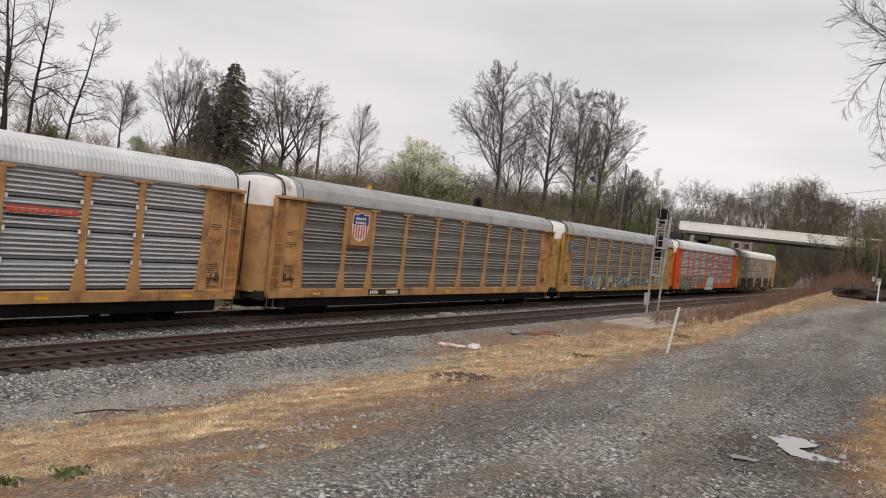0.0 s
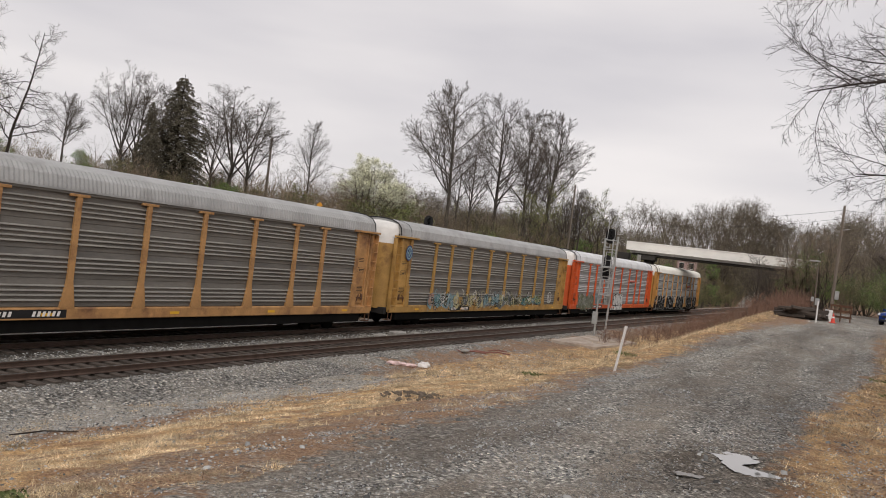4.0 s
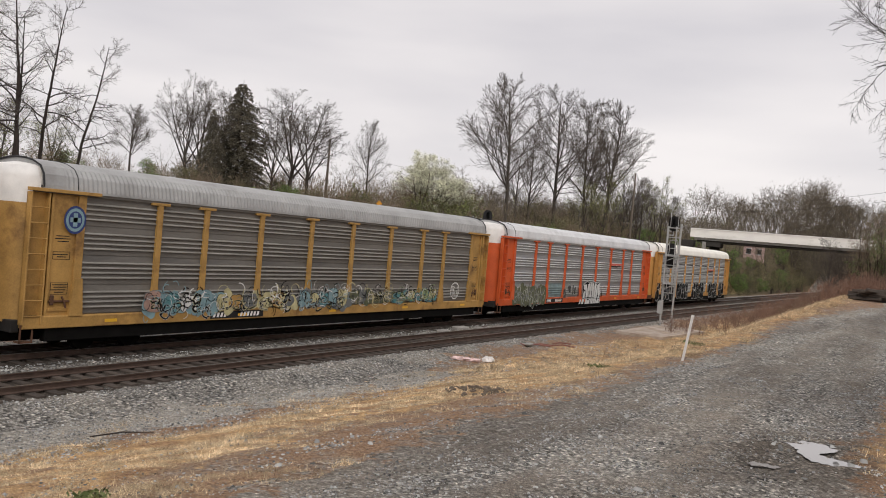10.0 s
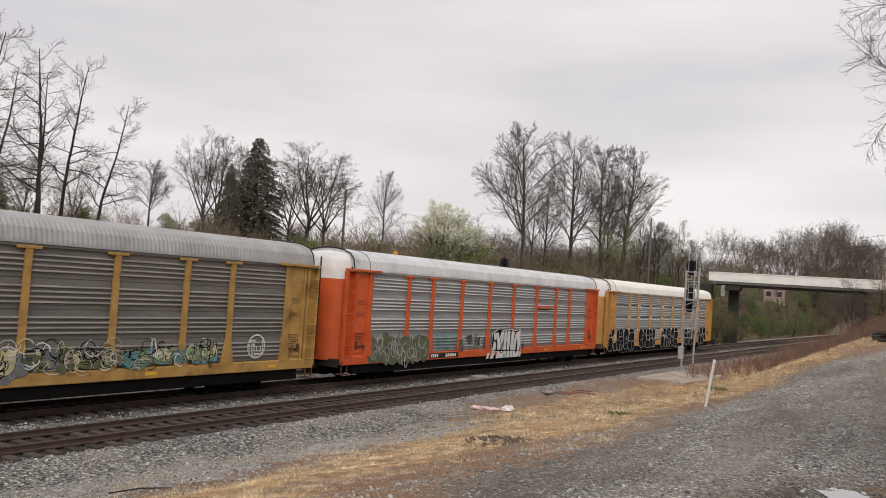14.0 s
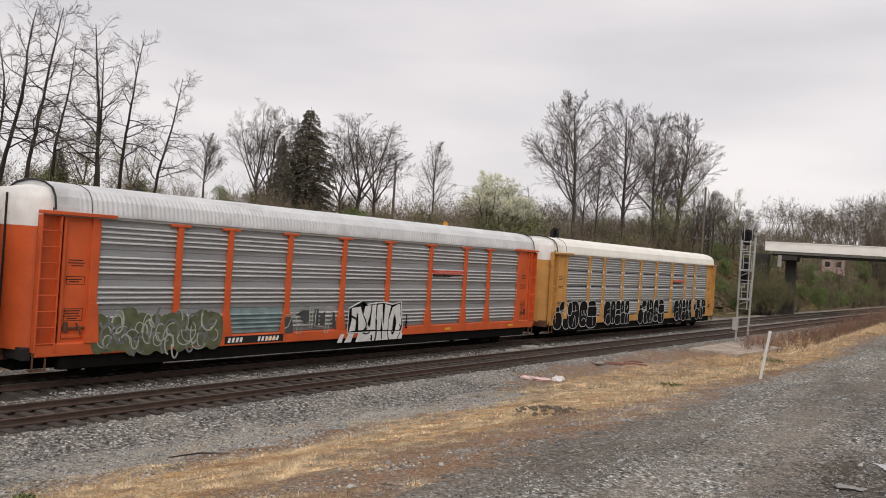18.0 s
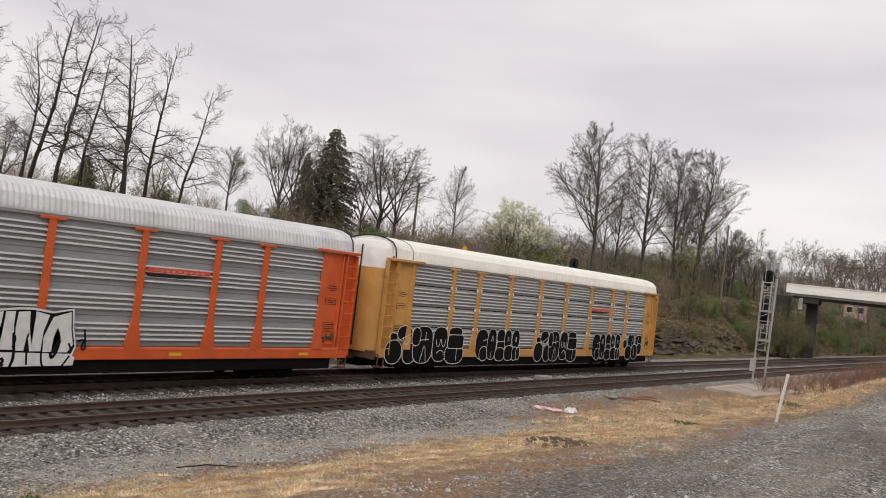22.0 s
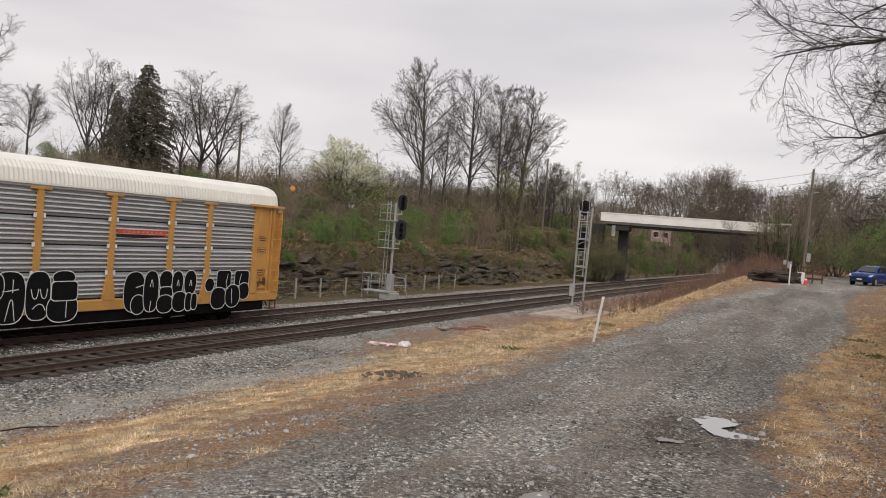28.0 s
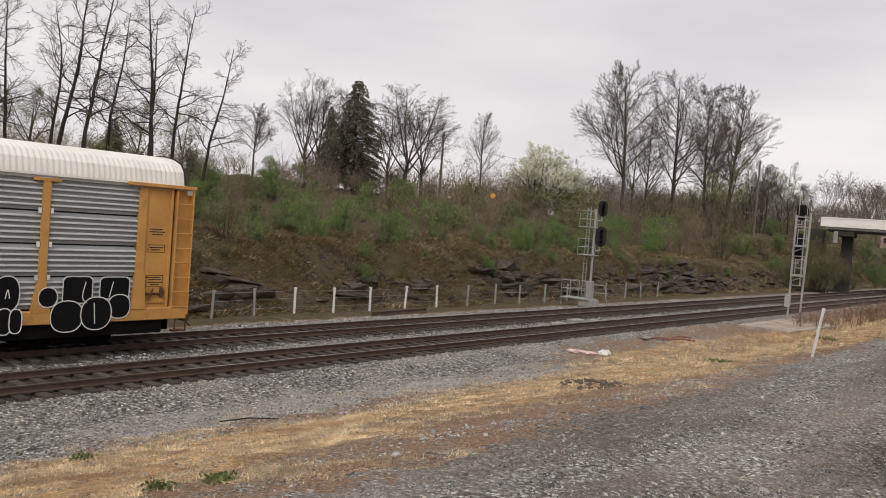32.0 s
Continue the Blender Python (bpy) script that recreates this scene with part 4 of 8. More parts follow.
def ribbon(s, pts, w, x):
    l, r = [], []
    for i, (y, z) in enumerate(pts):
        a, b = pts[max(i - 1, 0)], pts[min(i + 1, len(pts) - 1)]
        d = math.hypot(b[0] - a[0], b[1] - a[1]) or 1
        ny, nz = -(b[1] - a[1]) / d * w, (b[0] - a[0]) / d * w
        l.append((x, y + ny, z + nz))
        r.append((x, y - ny, z - nz))
    s.grid([l, r])


def arc(cy, cz, ry, rz, a0, a1, n=10):
    return [(cy + ry * math.cos(a0 + (a1 - a0) * i / n), cz + rz * math.sin(a0 + (a1 - a0) * i / n)) for i in range(n + 1)]


def soft_line(pts, n=4):
    """Round off the corners of a line."""
    for _ in range(2):
        out = [pts[0]]
        for p, q in zip(pts, pts[1:]):
            out += [(p[0] * 0.75 + q[0] * 0.25, p[1] * 0.75 + q[1] * 0.25), (p[0] * 0.25 + q[0] * 0.75, p[1] * 0.25 + q[1] * 0.75)]
        pts = out + [pts[-1]]
    return pts


def fat_line(s, pts, w, x):
    """A line of even width with round joints and ends."""
    for i, (y, z) in enumerate(pts):
        sheet(s, arc(y, z, w, w, 0, 2 * math.pi * 11 / 12, 11), x + 0.00012 * i)
        if i:
            ribbon(s, [pts[i - 1], (y, z)], w, x + 0.00012 * i + 0.00006)


# abstract sprayed forms: loops, hooks, humps and wedges
GLYPHS = [
    [arc(0, 0.1, 0.6, 0.7, 0.8, 6.9, 16), [(0.1, 0.1), (0.5, -0.9)]],
    [[(-0.7, -0.9), (-0.6, 0.6), (-0.1, 1.0), (0.1, 0.1), (0.5, 0.9), (0.75, 0.3), (0.5, -1.0)]],
    [[(-0.6, 0.9), (0.6, 0.7), (-0.3, 0.1), (0.7, -0.3), (-0.6, -0.9)]],
    [arc(0.05, 0.45, 0.5, 0.45, 0.2, 6.0, 12), arc(-0.05, -0.5, 0.55, 0.45, 1.2, 6.6, 12)],
    [[(-0.7, 0.3), (-0.3, 0.95), (0.4, 0.8), (0.2, 0.0), (0.7, -0.5), (0.1, -1.0), (-0.6, -0.7)]],
    [[(-0.6, -1.0), (-0.75, 0.2), (-0.2, 0.9), (0.3, 0.3), (-0.1, -0.3)], [(0.3, 0.9), (0.7, 0.0), (0.45, -1.0)]],
    [[(-0.65, 0.95), (-0.7, -0.6), (0.0, -0.95), (0.3, -0.1), (0.65, -0.9), (0.75, 0.7)], [(-0.2, 0.4), (0.3, 0.8)]],
    [[(0.7, 0.9), (-0.2, 0.7), (-0.7, 0.0), (-0.2, -0.8), (0.6, -0.8), (0.55, -0.1), (0.0, -0.1)]],
]


def graffiti(car, y0, y1, z0, z1, count, fill, edge, seed, strokes=3, x=1.549, skew=0.0, line=0.035, loose=0.0, fat=0.30, broad=1.0):
    """A row of overlapping fat sprayed strokes, edged in a second colour, readable as no letters."""
    rng = random.Random(seed)
    w = (y1 - y0) / count
    pick = lambda m, i: m[(i * 7 + seed) % len(m)] if isinstance(m, list) else m
    for i in range(count):
        cy = y0 + (i + 0.5) * w + rng.uniform(-0.05, 0.05)
        cz, rz = (z0 + z1) / 2 + rng.uniform(-0.05, 0.05), (z1 - z0) / 2 * rng.uniform(0.88, 1.02)
        if loose:
            rz *= rng.uniform(0.5, 1.0)
            cz += rng.uniform(-1, 1) * loose * (z1 - z0) * 0.5
        ry, slant = broad * w * (1 + loose) * rng.uniform(0.5, 0.58), skew * rng.uniform(-0.3, 1.0) + rng.uniform(-0.06, 0.06)
        half = min(ry, rz) * fat * rng.uniform(0.9, 1.25)
        glyph = GLYPHS[rng.randrange(len(GLYPHS))]
        flip = rng.choice((-1, 1))
        turn = rng.choice((-1, 1, 1))
        lines = []
        for g in glyph:
            g = [(a + rng.uniform(-0.18, 0.18), b + rng.uniform(-0.14, 0.14)) for a, b in g]
            g = [(cy + flip * a * (ry - half * 0.8) + slant * b * rz, cz + turn * b * (rz - half)) for a, b in g]
            lines.append(soft_line(g))
        out, body, ink = Shape(), Shape(), Shape()
        lx = x + 0.0012 * (i % 2)
        for k, ln in enumerate(lines):
            for shp, ww, xx in ((out, half + line, lx + 0.0004 * k), (body, half, lx + 0.004 + 0.0004 * k)):
                fat_line(shp, ln, ww, xx)
        for k in range(strokes):
            ln = lines[k % len(lines)]
            a = rng.randrange(0, max(len(ln) - 6, 1))
            seg = ln[a:a + rng.randint(4, 9)]
            off = half * rng.uniform(-0.5, 0.5)
            ribbon(ink, [(p[0] + off, p[1] + off * 0.6) for p in seg], line * rng.uniform(0.22, 0.4), lx + 0.0086 + 0.0003 * k)
        g = part("graffiti_letter", body, pick(fill, i), car, "fat sprayed letter-like stroke")
        part("letter_outline", out, pick(edge, i), g)
        if ink.v:
            tagged(part("letter_stroke", ink, pick(edge, i + 1), g), kind="stuff")


def lobed_piece(car, y0, y1, z0, z1, lobes, lines, fill, edge, x=1.549, rim=0.03, pen=0.015):
    """A sprayed piece of overlapping fat lobes, each edged, with thin lines drawn on it. Lobes: middle, half sizes, squareness, all as shares of the piece."""
    w, h = y1 - y0, z1 - z0
    for i, (u, v, ru, rv, power) in enumerate(lobes):
        cy, cz, ry, rz = y0 + u * w, z0 + v * h, ru * w, rv * h
        ring = []
        for k in range(28):
            t = 2 * math.pi * k / 28
            c, q = math.cos(t), math.sin(t)
            e = (abs(c) ** power + abs(q) ** power) ** (-1 / power)
            ring.append((c * e, q * e))
        body, out = Shape(), Shape()
        sheet(out, [(cy + a * (ry + rim), cz + b * (rz + rim)) for a, b in ring], x + 0.0016 * i)
        sheet(body, [(cy + a * ry, cz + b * rz) for a, b in ring], x + 0.0016 * i + 0.0008)
        g = part("graffiti_letter", body, fill, car, "fat sprayed letter-like lobe")
        part("letter_outline", out, edge, g)
    ink = Shape()
    for k, ln in enumerate(lines):
        ribbon(ink, soft_line([(y0 + u * w, z0 + v * h) for u, v in ln]), pen, x + 0.0016 * len(lobes) + 0.0004 * k)
    tagged(part("letter_stroke", ink, edge, car), kind="stuff")


# two recurring pieces and a short one, as shares of their length and height
PIECE_WIDE = ([(0.09, 0.70, 0.045, 0.10, 2.2), (0.22, 0.80, 0.085, 0.20, 2.4), (0.29, 0.26, 0.075, 0.27, 2.4), (0.10, 0.30, 0.095, 0.31, 2.2), (0.45, 0.50, 0.12, 0.50, 3.0), (0.36, 0.72, 0.05, 0.24, 2.4),
               (0.67, 0.52, 0.095, 0.48, 3.0), (0.87, 0.88, 0.09, 0.13, 2.2), (0.87, 0.24, 0.125, 0.27, 2.6), (0.88, 0.60, 0.105, 0.19, 9.0)],
              [[(0.16, 0.62), (0.30, 0.80)], [(0.20, 0.70), (0.22, 0.50), (0.27, 0.52), (0.27, 0.72)], [(0.43, 0.05), (0.47, 0.60), (0.50, 0.05)], [(0.40, 0.62), (0.52, 0.66)], [(0.475, 0.6), (0.475, 0.85)],
               [(0.61, 0.66), (0.63, 0.46), (0.66, 0.46), (0.67, 0.66)], [(0.68, 0.66), (0.70, 0.46), (0.73, 0.46), (0.74, 0.66)], [(0.63, 0.26), (0.67, 0.36), (0.71, 0.34), (0.73, 0.22)], [(0.90, 0.40), (0.90, 0.05)]])
PIECE_TALL = ([(0.15, 0.52, 0.13, 0.46, 2.6), (0.20, 0.22, 0.085, 0.22, 2.2), (0.36, 0.52, 0.095, 0.48, 2.8), (0.55, 0.78, 0.085, 0.22, 2.4), (0.56, 0.48, 0.085, 0.13, 3.5), (0.55, 0.20, 0.105, 0.21, 2.4),
               (0.71, 0.70, 0.075, 0.29, 2.4), (0.75, 0.24, 0.10, 0.24, 2.4), (0.89, 0.70, 0.085, 0.30, 2.4), (0.88, 0.22, 0.05, 0.22, 2.6), (0.96, 0.22, 0.04, 0.20, 3.0)],
              [[(0.16, 0.62), (0.26, 0.68)], [(0.34, 0.62), (0.36, 0.85), (0.38, 0.62)], [(0.36, 0.30), (0.35, 0.05)], [(0.70, 0.62), (0.715, 0.82), (0.73, 0.62)], [(0.88, 0.62), (0.895, 0.82), (0.91, 0.62)]])
PIECE_SHORT = ([(0.12, 0.62, 0.09, 0.17, 2.2), (0.42, 0.75, 0.15, 0.24, 8.0), (0.82, 0.78, 0.16, 0.2, 8.0), (0.32, 0.26, 0.16, 0.28, 2.4), (0.88, 0.42, 0.12, 0.22, 2.4), (0.63, 0.30, 0.16, 0.30, 2.3)],
               [[(0.50, 0.9), (0.46, 0.6), (0.52, 0.5)], [(0.60, 0.5), (0.62, 0.1)], [(0.8, 0.9), (0.76, 0.6)]])


def decals():
    c1, shield_car, gcar, ocar, lcar = TRAIN
    for car, z in ((c1, 3.5), (ocar, 3.5), (lcar, 3.45)):
        st = Shape().box(1.481, 1.486, 18.72, 20.98, z - 0.02, z + 0.16)
        part("red_stripe_panel", st, M_RED, car, "red enamel stripe with dark underline")
        part("stripe_underline", Shape().prism([(18.72, z - 0.14), (19.9, z - 0.14), (20.9, z - 0.05), (20.9, z - 0.025), (18.72, z - 0.025)], "x", 1.481, 1.485), M_BLACK, car)
        tb = Shape()
        for i in range(9):
            tb.box(1.4865, 1.489, 18.95 + i * 0.21, 19.08 + i * 0.21, z + 0.035, z + 0.10)
        tagged(part("stripe_lettering", tb, M_SPRAY_S, car), kind="stuff")
    # shield emblem on a yellow board
    part("emblem_board", Shape().box(1.478, 1.50, 5.52, 7.28, 3.12, 4.74, 0.01), M_PEACH, shield_car)
    yc = 6.42
    top = [(-0.55, 4.30), (-0.52, 4.52), (-0.3, 4.47), (0.0, 4.60), (0.3, 4.47), (0.52, 4.52), (0.55, 4.30)]
    low = [(0.57, 4.0), (0.5, 3.62), (0.3, 3.45), (0.0, 3.34), (-0.3, 3.45), (-0.5, 3.62), (-0.57, 4.0)]
    part("shield_border", Shape().prism([(yc + a * 1.08, 3.97 + (b - 3.97) * 1.07) for a, b in top + low], "x", 1.5005, 1.503), M_SPRAY_W, shield_car)
    part("shield_top", Shape().prism([(yc + a, b) for a, b in top] + [(yc + 0.56, 4.06), (yc - 0.56, 4.06)], "x", 1.5035, 1.506), M_BLUE, shield_car, "dark blue upper shield")
    for i in range(6):
        y = yc - 0.46 + i * 0.184
        z = 3.42 + 0.55 * abs(y - yc + 0.0) ** 2
        part("shield_stripe", Shape().box(1.5035, 1.506, y - 0.045, y + 0.045, z, 4.03), M_RED, shield_car)
    for z, n in ((4.33, 5), (4.15, 6)):
        for i in range(n):
            w = 0.78 / n
            part("emblem_bar", Shape().box(1.5065, 1.508, yc - 0.39 + i * w, yc - 0.39 + i * w + w * 0.68, z - 0.05, z + 0.06), M_SPRAY_W, shield_car)
    part("rust_wash", Shape().box(1.478, 1.481, 5.52, 7.28, 2.95, 3.1), M_BROWN_STEEL, shield_car)
    # round blue badge on the graffiti car's end bay
    for nm, r, x, mt in (("badge_ring", 0.42, 1.508, M_BLUE), ("badge_band", 0.35, 1.511, M_SPRAY_B), ("badge_centre", 0.26, 1.514, M_BLUE)):
        part(nm, Shape().prism(arc(2.35, 4.05, r * 0.86, r, 0, 2 * math.pi * 23 / 24, 23), "x", 1.50, x), mt, gcar, "round blue and white badge")
    part("badge_cross", Shape().box(1.5145, 1.516, 2.28, 2.42, 3.85, 4.25).box(1.5145, 1.516, 2.18, 2.52, 3.98, 4.12), M_SPRAY_B, gcar)
    # last car: black pieces edged white
    for a, b, z0, z1, piece in ((1.2, 6.6, 0.6, 2.16, PIECE_WIDE), (7.45, 11.35, 0.66, 2.16, PIECE_TALL), (12.72, 17.25, 0.6, 2.16, PIECE_WIDE), (19.05, 22.7, 0.62, 2.14, PIECE_TALL), (23.05, 25.75, 0.64, 2.14, PIECE_SHORT)):
        lobed_piece(lcar, a, b, z0, z1, *piece, M_SPRAY_K, M_SPRAY_W)
    # orange car: an olive piece, faint grey letters, a white block piece
    rng = random.Random(61)
    cl = Shape()
    for k in range(15):
        sheet(cl, blob(2.95 + 0.28 * k, 1.38 + rng.uniform(-0.1, 0.1), rng.uniform(0.3, 0.42), rng.uniform(0.5, 0.66), rng, 26, 0.2), 1.5484 + 0.0003 * (k % 5))
    part("paint_cloud", cl, M_SPRAY_O, ocar, "dark olive patch of sprayed paint")
    for mt, cnt, w0, w1 in ((M_SPRAY_G, 26, 0.02, 0.05), (M_SPRAY_P, 34, 0.014, 0.03)):
        scr = Shape()
        for k in range(cnt):
            t0 = rng.uniform(0, 6.3)
            ribbon(scr, arc(2.9 + 4.0 * (k + rng.random()) / cnt, rng.uniform(0.95, 1.85), rng.uniform(0.1, 0.28), rng.uniform(0.16, 0.42), t0, t0 + rng.uniform(1.6, 5.0), 10), rng.uniform(w0, w1), 1.5505 + 0.0002 * k)
        tagged(part("sprayed_scrawl", scr, mt, ocar), kind="stuff")
    pale = [[(10.02, 1.82), (10.28, 1.84), (10.25, 2.02), (10.41, 2.11), (10.39, 1.84), (10.18, 1.4), (10.02, 1.33)],
               [(10.43, 1.84), (10.73, 2.14), (10.96, 2.04)],
               [(10.44, 1.84), (10.57, 1.68), (10.64, 1.12), (10.83, 1.14), (10.87, 1.51), (10.64, 1.51)],
               [(11.22, 2.14), (11.38, 2.12), (11.37, 1.32), (11.24, 1.33), (11.22, 2.14)],
               [(11.38, 2.09), (12.38, 2.09), (12.37, 1.62), (12.12, 1.59), (12.04, 1.1), (12.23, 1.11), (12.28, 1.58)],
               [(11.55, 1.98), (11.52, 1.38), (12, 1.34)]]
    dark = [[(9.99, 1.73), (10.35, 1.76), (10.44, 1.16), (10.05, 1.15)],
               [(10.64, 1.88), (10.9, 1.99), (11.19, 1.97), (11.2, 1.56), (10.96, 1.5), (10.83, 1.75)],
               [(11.47, 2.01), (11.69, 2.02), (11.69, 1.32), (11.45, 1.33)],
               [(11.78, 1.81), (12.05, 1.92), (12.04, 1.42), (11.81, 1.4)],
               [(12.43, 1.92), (12.55, 1.86), (12.67, 1.29), (12.46, 1.27)]]
    dim, edge = Shape(), Shape()
    for k, ln in enumerate(dark):
        sheet(dim, ln, 1.5485 + 0.0002 * k)
    for k, ln in enumerate(pale):
        ribbon(edge, ln, 0.022, 1.5495 + 0.0002 * k)
    tagged(part("sprayed_scrawl", dim, M_SPRAY_D, ocar), kind="stuff")
    tagged(part("sprayed_scrawl", edge, M_SPRAY_P, ocar), kind="stuff")
    block = [(13.36, 2.0), (13.72, 2.14), (14.08, 2.27), (14.16, 2.11), (15.03, 2.2), (15.41, 2.21), (15.97, 2.13), (16.52, 2.23), (16.59, 1.68), (16.7, 1.23), (16.62, 1.01), (14.93, 1.05), (13.34, 1.06)]
    rim = [(14.75 + (y - 14.75) * 1.025, 1.55 + (z - 1.55) * 1.09) for y, z in block]
    for nm, ring, mt, x in (("letter_edge", rim, M_SPRAY_W, 1.549), ("letter_outline", block, M_SPRAY_K, 1.550)):
        sh = Shape()
        sheet(sh, ring, x)
        part(nm, sh, mt, ocar, "black backing edged white of a block graffiti piece")
    letters = [[(13.5, 2.03), (14.02, 2.08), (14.15, 1.77), (14.31, 1.52), (14.34, 1.21), (14.24, 1.13), (13.95, 1.12), (13.94, 1.35), (13.89, 1.81), (13.81, 1.81), (13.76, 1.12), (13.41, 1.09), (13.53, 1.55)],
               [(14.29, 2.09), (14.65, 2.14), (14.62, 1.76), (14.47, 1.32), (14.65, 1.23), (14.69, 1.76), (14.71, 2.14), (14.96, 2.16), (14.96, 1.76), (15.04, 1.12), (14.44, 1.13), (14.36, 1.34), (14.21, 1.77)],
               [(15.04, 2.14), (15.35, 2.17), (15.38, 1.75), (15.49, 1.22), (15.51, 2.17), (15.89, 2.08), (15.77, 1.61), (15.75, 1.08), (15.45, 1.08), (15.34, 1.55), (15.29, 1.09), (15.07, 1.1), (15.01, 1.69)],
               [(16, 2.03), (16.49, 2.19), (16.55, 1.68), (16.65, 1.27), (16.5, 1.05), (16.18, 1.05), (16.28, 1.45), (16.16, 1.76), (16.07, 1.46), (16.05, 1.06), (15.81, 1.06), (15.79, 1.47)],
               [(12.95, 1), (13.17, 1), (13.04, 0.68), (12.77, 0.68)],
               [(13.4, 1), (13.72, 1), (13.56, 0.67), (13.17, 0.67)],
               [(13.98, 1.02), (16.62, 0.99), (16.75, 0.9), (16.71, 0.68), (13.82, 0.66)]]
    for ring in letters:
        sh = Shape()
        sheet(sh, ring, 1.551)
        part("graffiti_letter", sh, M_SPRAY_W, ocar, "white block letter edged black")
    ink = Shape()
    strokes = [[(13.5, 1.7), (13.79, 1.59)],
               [(14.24, 1.68), (14.41, 1.43), (14.47, 1.15)],
               [(14.21, 1.02), (14.47, 0.95), (14.67, 1.04)],
               [(14.98, 1.56), (15.06, 0.92), (14.98, 0.66)],
               [(15.37, 1.16), (15.41, 0.71)],
               [(15.77, 1.08), (15.8, 0.78), (15.87, 0.66)],
               [(16.03, 1.06), (16.07, 0.86), (16.2, 1.05), (16.26, 1.39)],
               [(16.52, 1.31), (16.62, 1.1)],
               [(16.59, 0.96), (16.39, 0.65)],
               [(14.73, 0.91), (14.8, 0.81), (14.72, 0.74), (14.81, 0.69)],
               [(14.96, 1.57), (15.06, 1.43), (14.99, 1.18)],
               [(16.78, 1.37), (16.98, 1.43), (16.88, 1.15), (17.04, 1.11), (16.94, 1.71)]]
    for k, ln in enumerate(strokes):
        ribbon(ink, soft_line(ln) if len(ln) > 2 else ln, 0.028 if k % 3 else 0.04, 1.552 + 0.0002 * k)
    tagged(part("letter_stroke", ink, M_SPRAY_K, ocar), kind="stuff")
    tint = [(z, x) for z, x in panel_profile(4, False) if 1.22 < z < 2.25]
    part("teal_patch", Shape().grid([[(1.429 + x, y, z) for z, x in tint] for y in (7.56, 9.98)]), M_TEAL_FADED, ocar, "faded teal paint patch")
    # graffiti car: coloured pieces edged black over faded clouds of paint
    rng = random.Random(90)
    for a, b, z0, z1, cloud, fills, n, sd in ((5.0, 8.0, 0.98, 1.98, M_SPRAY_B, [M_SPRAY_B, M_SPRAY_W, M_TEAL, M_SPRAY_S], 4, 71), (8.1, 12.2, 1.0, 1.95, M_SPRAY_C, [M_SPRAY_C, M_YELLOW_OLD, M_SPRAY_G], 6, 72),
                                              (12.5, 15.5, 1.0, 2.0, M_SPRAY_G, [M_SPRAY_B, M_SPRAY_C, M_TEAL], 5, 75), (15.7, 18.8, 1.2, 1.95, M_SPRAY_O, [M_SPRAY_C, M_SPRAY_O, M_SPRAY_G], 5, 73), (18.9, 22.6, 1.2, 1.92, M_TEAL, [M_SPRAY_L, M_SPRAY_C, M_TEAL], 6, 74)):
        cl = Shape()
        k = 0
        y = a
        while y < b:
            sheet(cl, blob(y + 0.2, (z0 + z1) / 2 + rng.uniform(-0.15, 0.1), rng.uniform(0.25, 0.4), (z1 - z0) * rng.uniform(0.22, 0.42), rng, 26, 0.3), 1.5484 + 0.0003 * (k % 4))
            y += 0.42
            k += 1
        part("paint_cloud", cl, cloud, gcar, "faded patch of sprayed paint")
        for mt, cnt in ((M_SPRAY_K, 24), (M_SPRAY_W, 14), (fills[0], 24)):
            scr = Shape()
            for k in range(cnt):
                t0 = rng.uniform(0, 6.3)
                ribbon(scr, arc(rng.uniform(a, b), rng.uniform(z0 + 0.1, z1), rng.uniform(0.06, 0.3), rng.uniform(0.06, 0.3), t0, t0 + rng.uniform(1.2, 4.5), 8), rng.uniform(0.008, 0.02), 1.5695 + 0.00012 * k + 0.0004 * (cnt % 3))
            tagged(part("sprayed_scrawl", scr, mt, gcar), kind="stuff")
        graffiti(gcar, a, b, z0 + 0.08, z1 - 0.04, n, fills, [M_SPRAY_K, M_SPRAY_K, M_SPRAY_G], sd, 3, x=1.5505, line=0.022, loose=0.12, fat=0.4)
        graffiti(gcar, a + 0.3, b - 0.2, z0, z1 - 0.25, n + 2, M_SPRAY_K, [M_SPRAY_W, M_SPRAY_C], sd + 20, 2, x=1.5585, line=0.010, loose=0.5, fat=0.09)
    ring = Shape()
    ribbon(ring, arc(24.6, 1.75, 0.42, 0.42, 0, 6.28, 24), 0.03, 1.4785)
    for k in range(5):
        ribbon(ring, arc(24.35 + k * 0.12, 1.72, 0.1, 0.26, k, k + 3.5), 0.025, 1.4785)
    part("round_tag", ring, M_SPRAY_W, gcar, "white round spray tag")


decals()


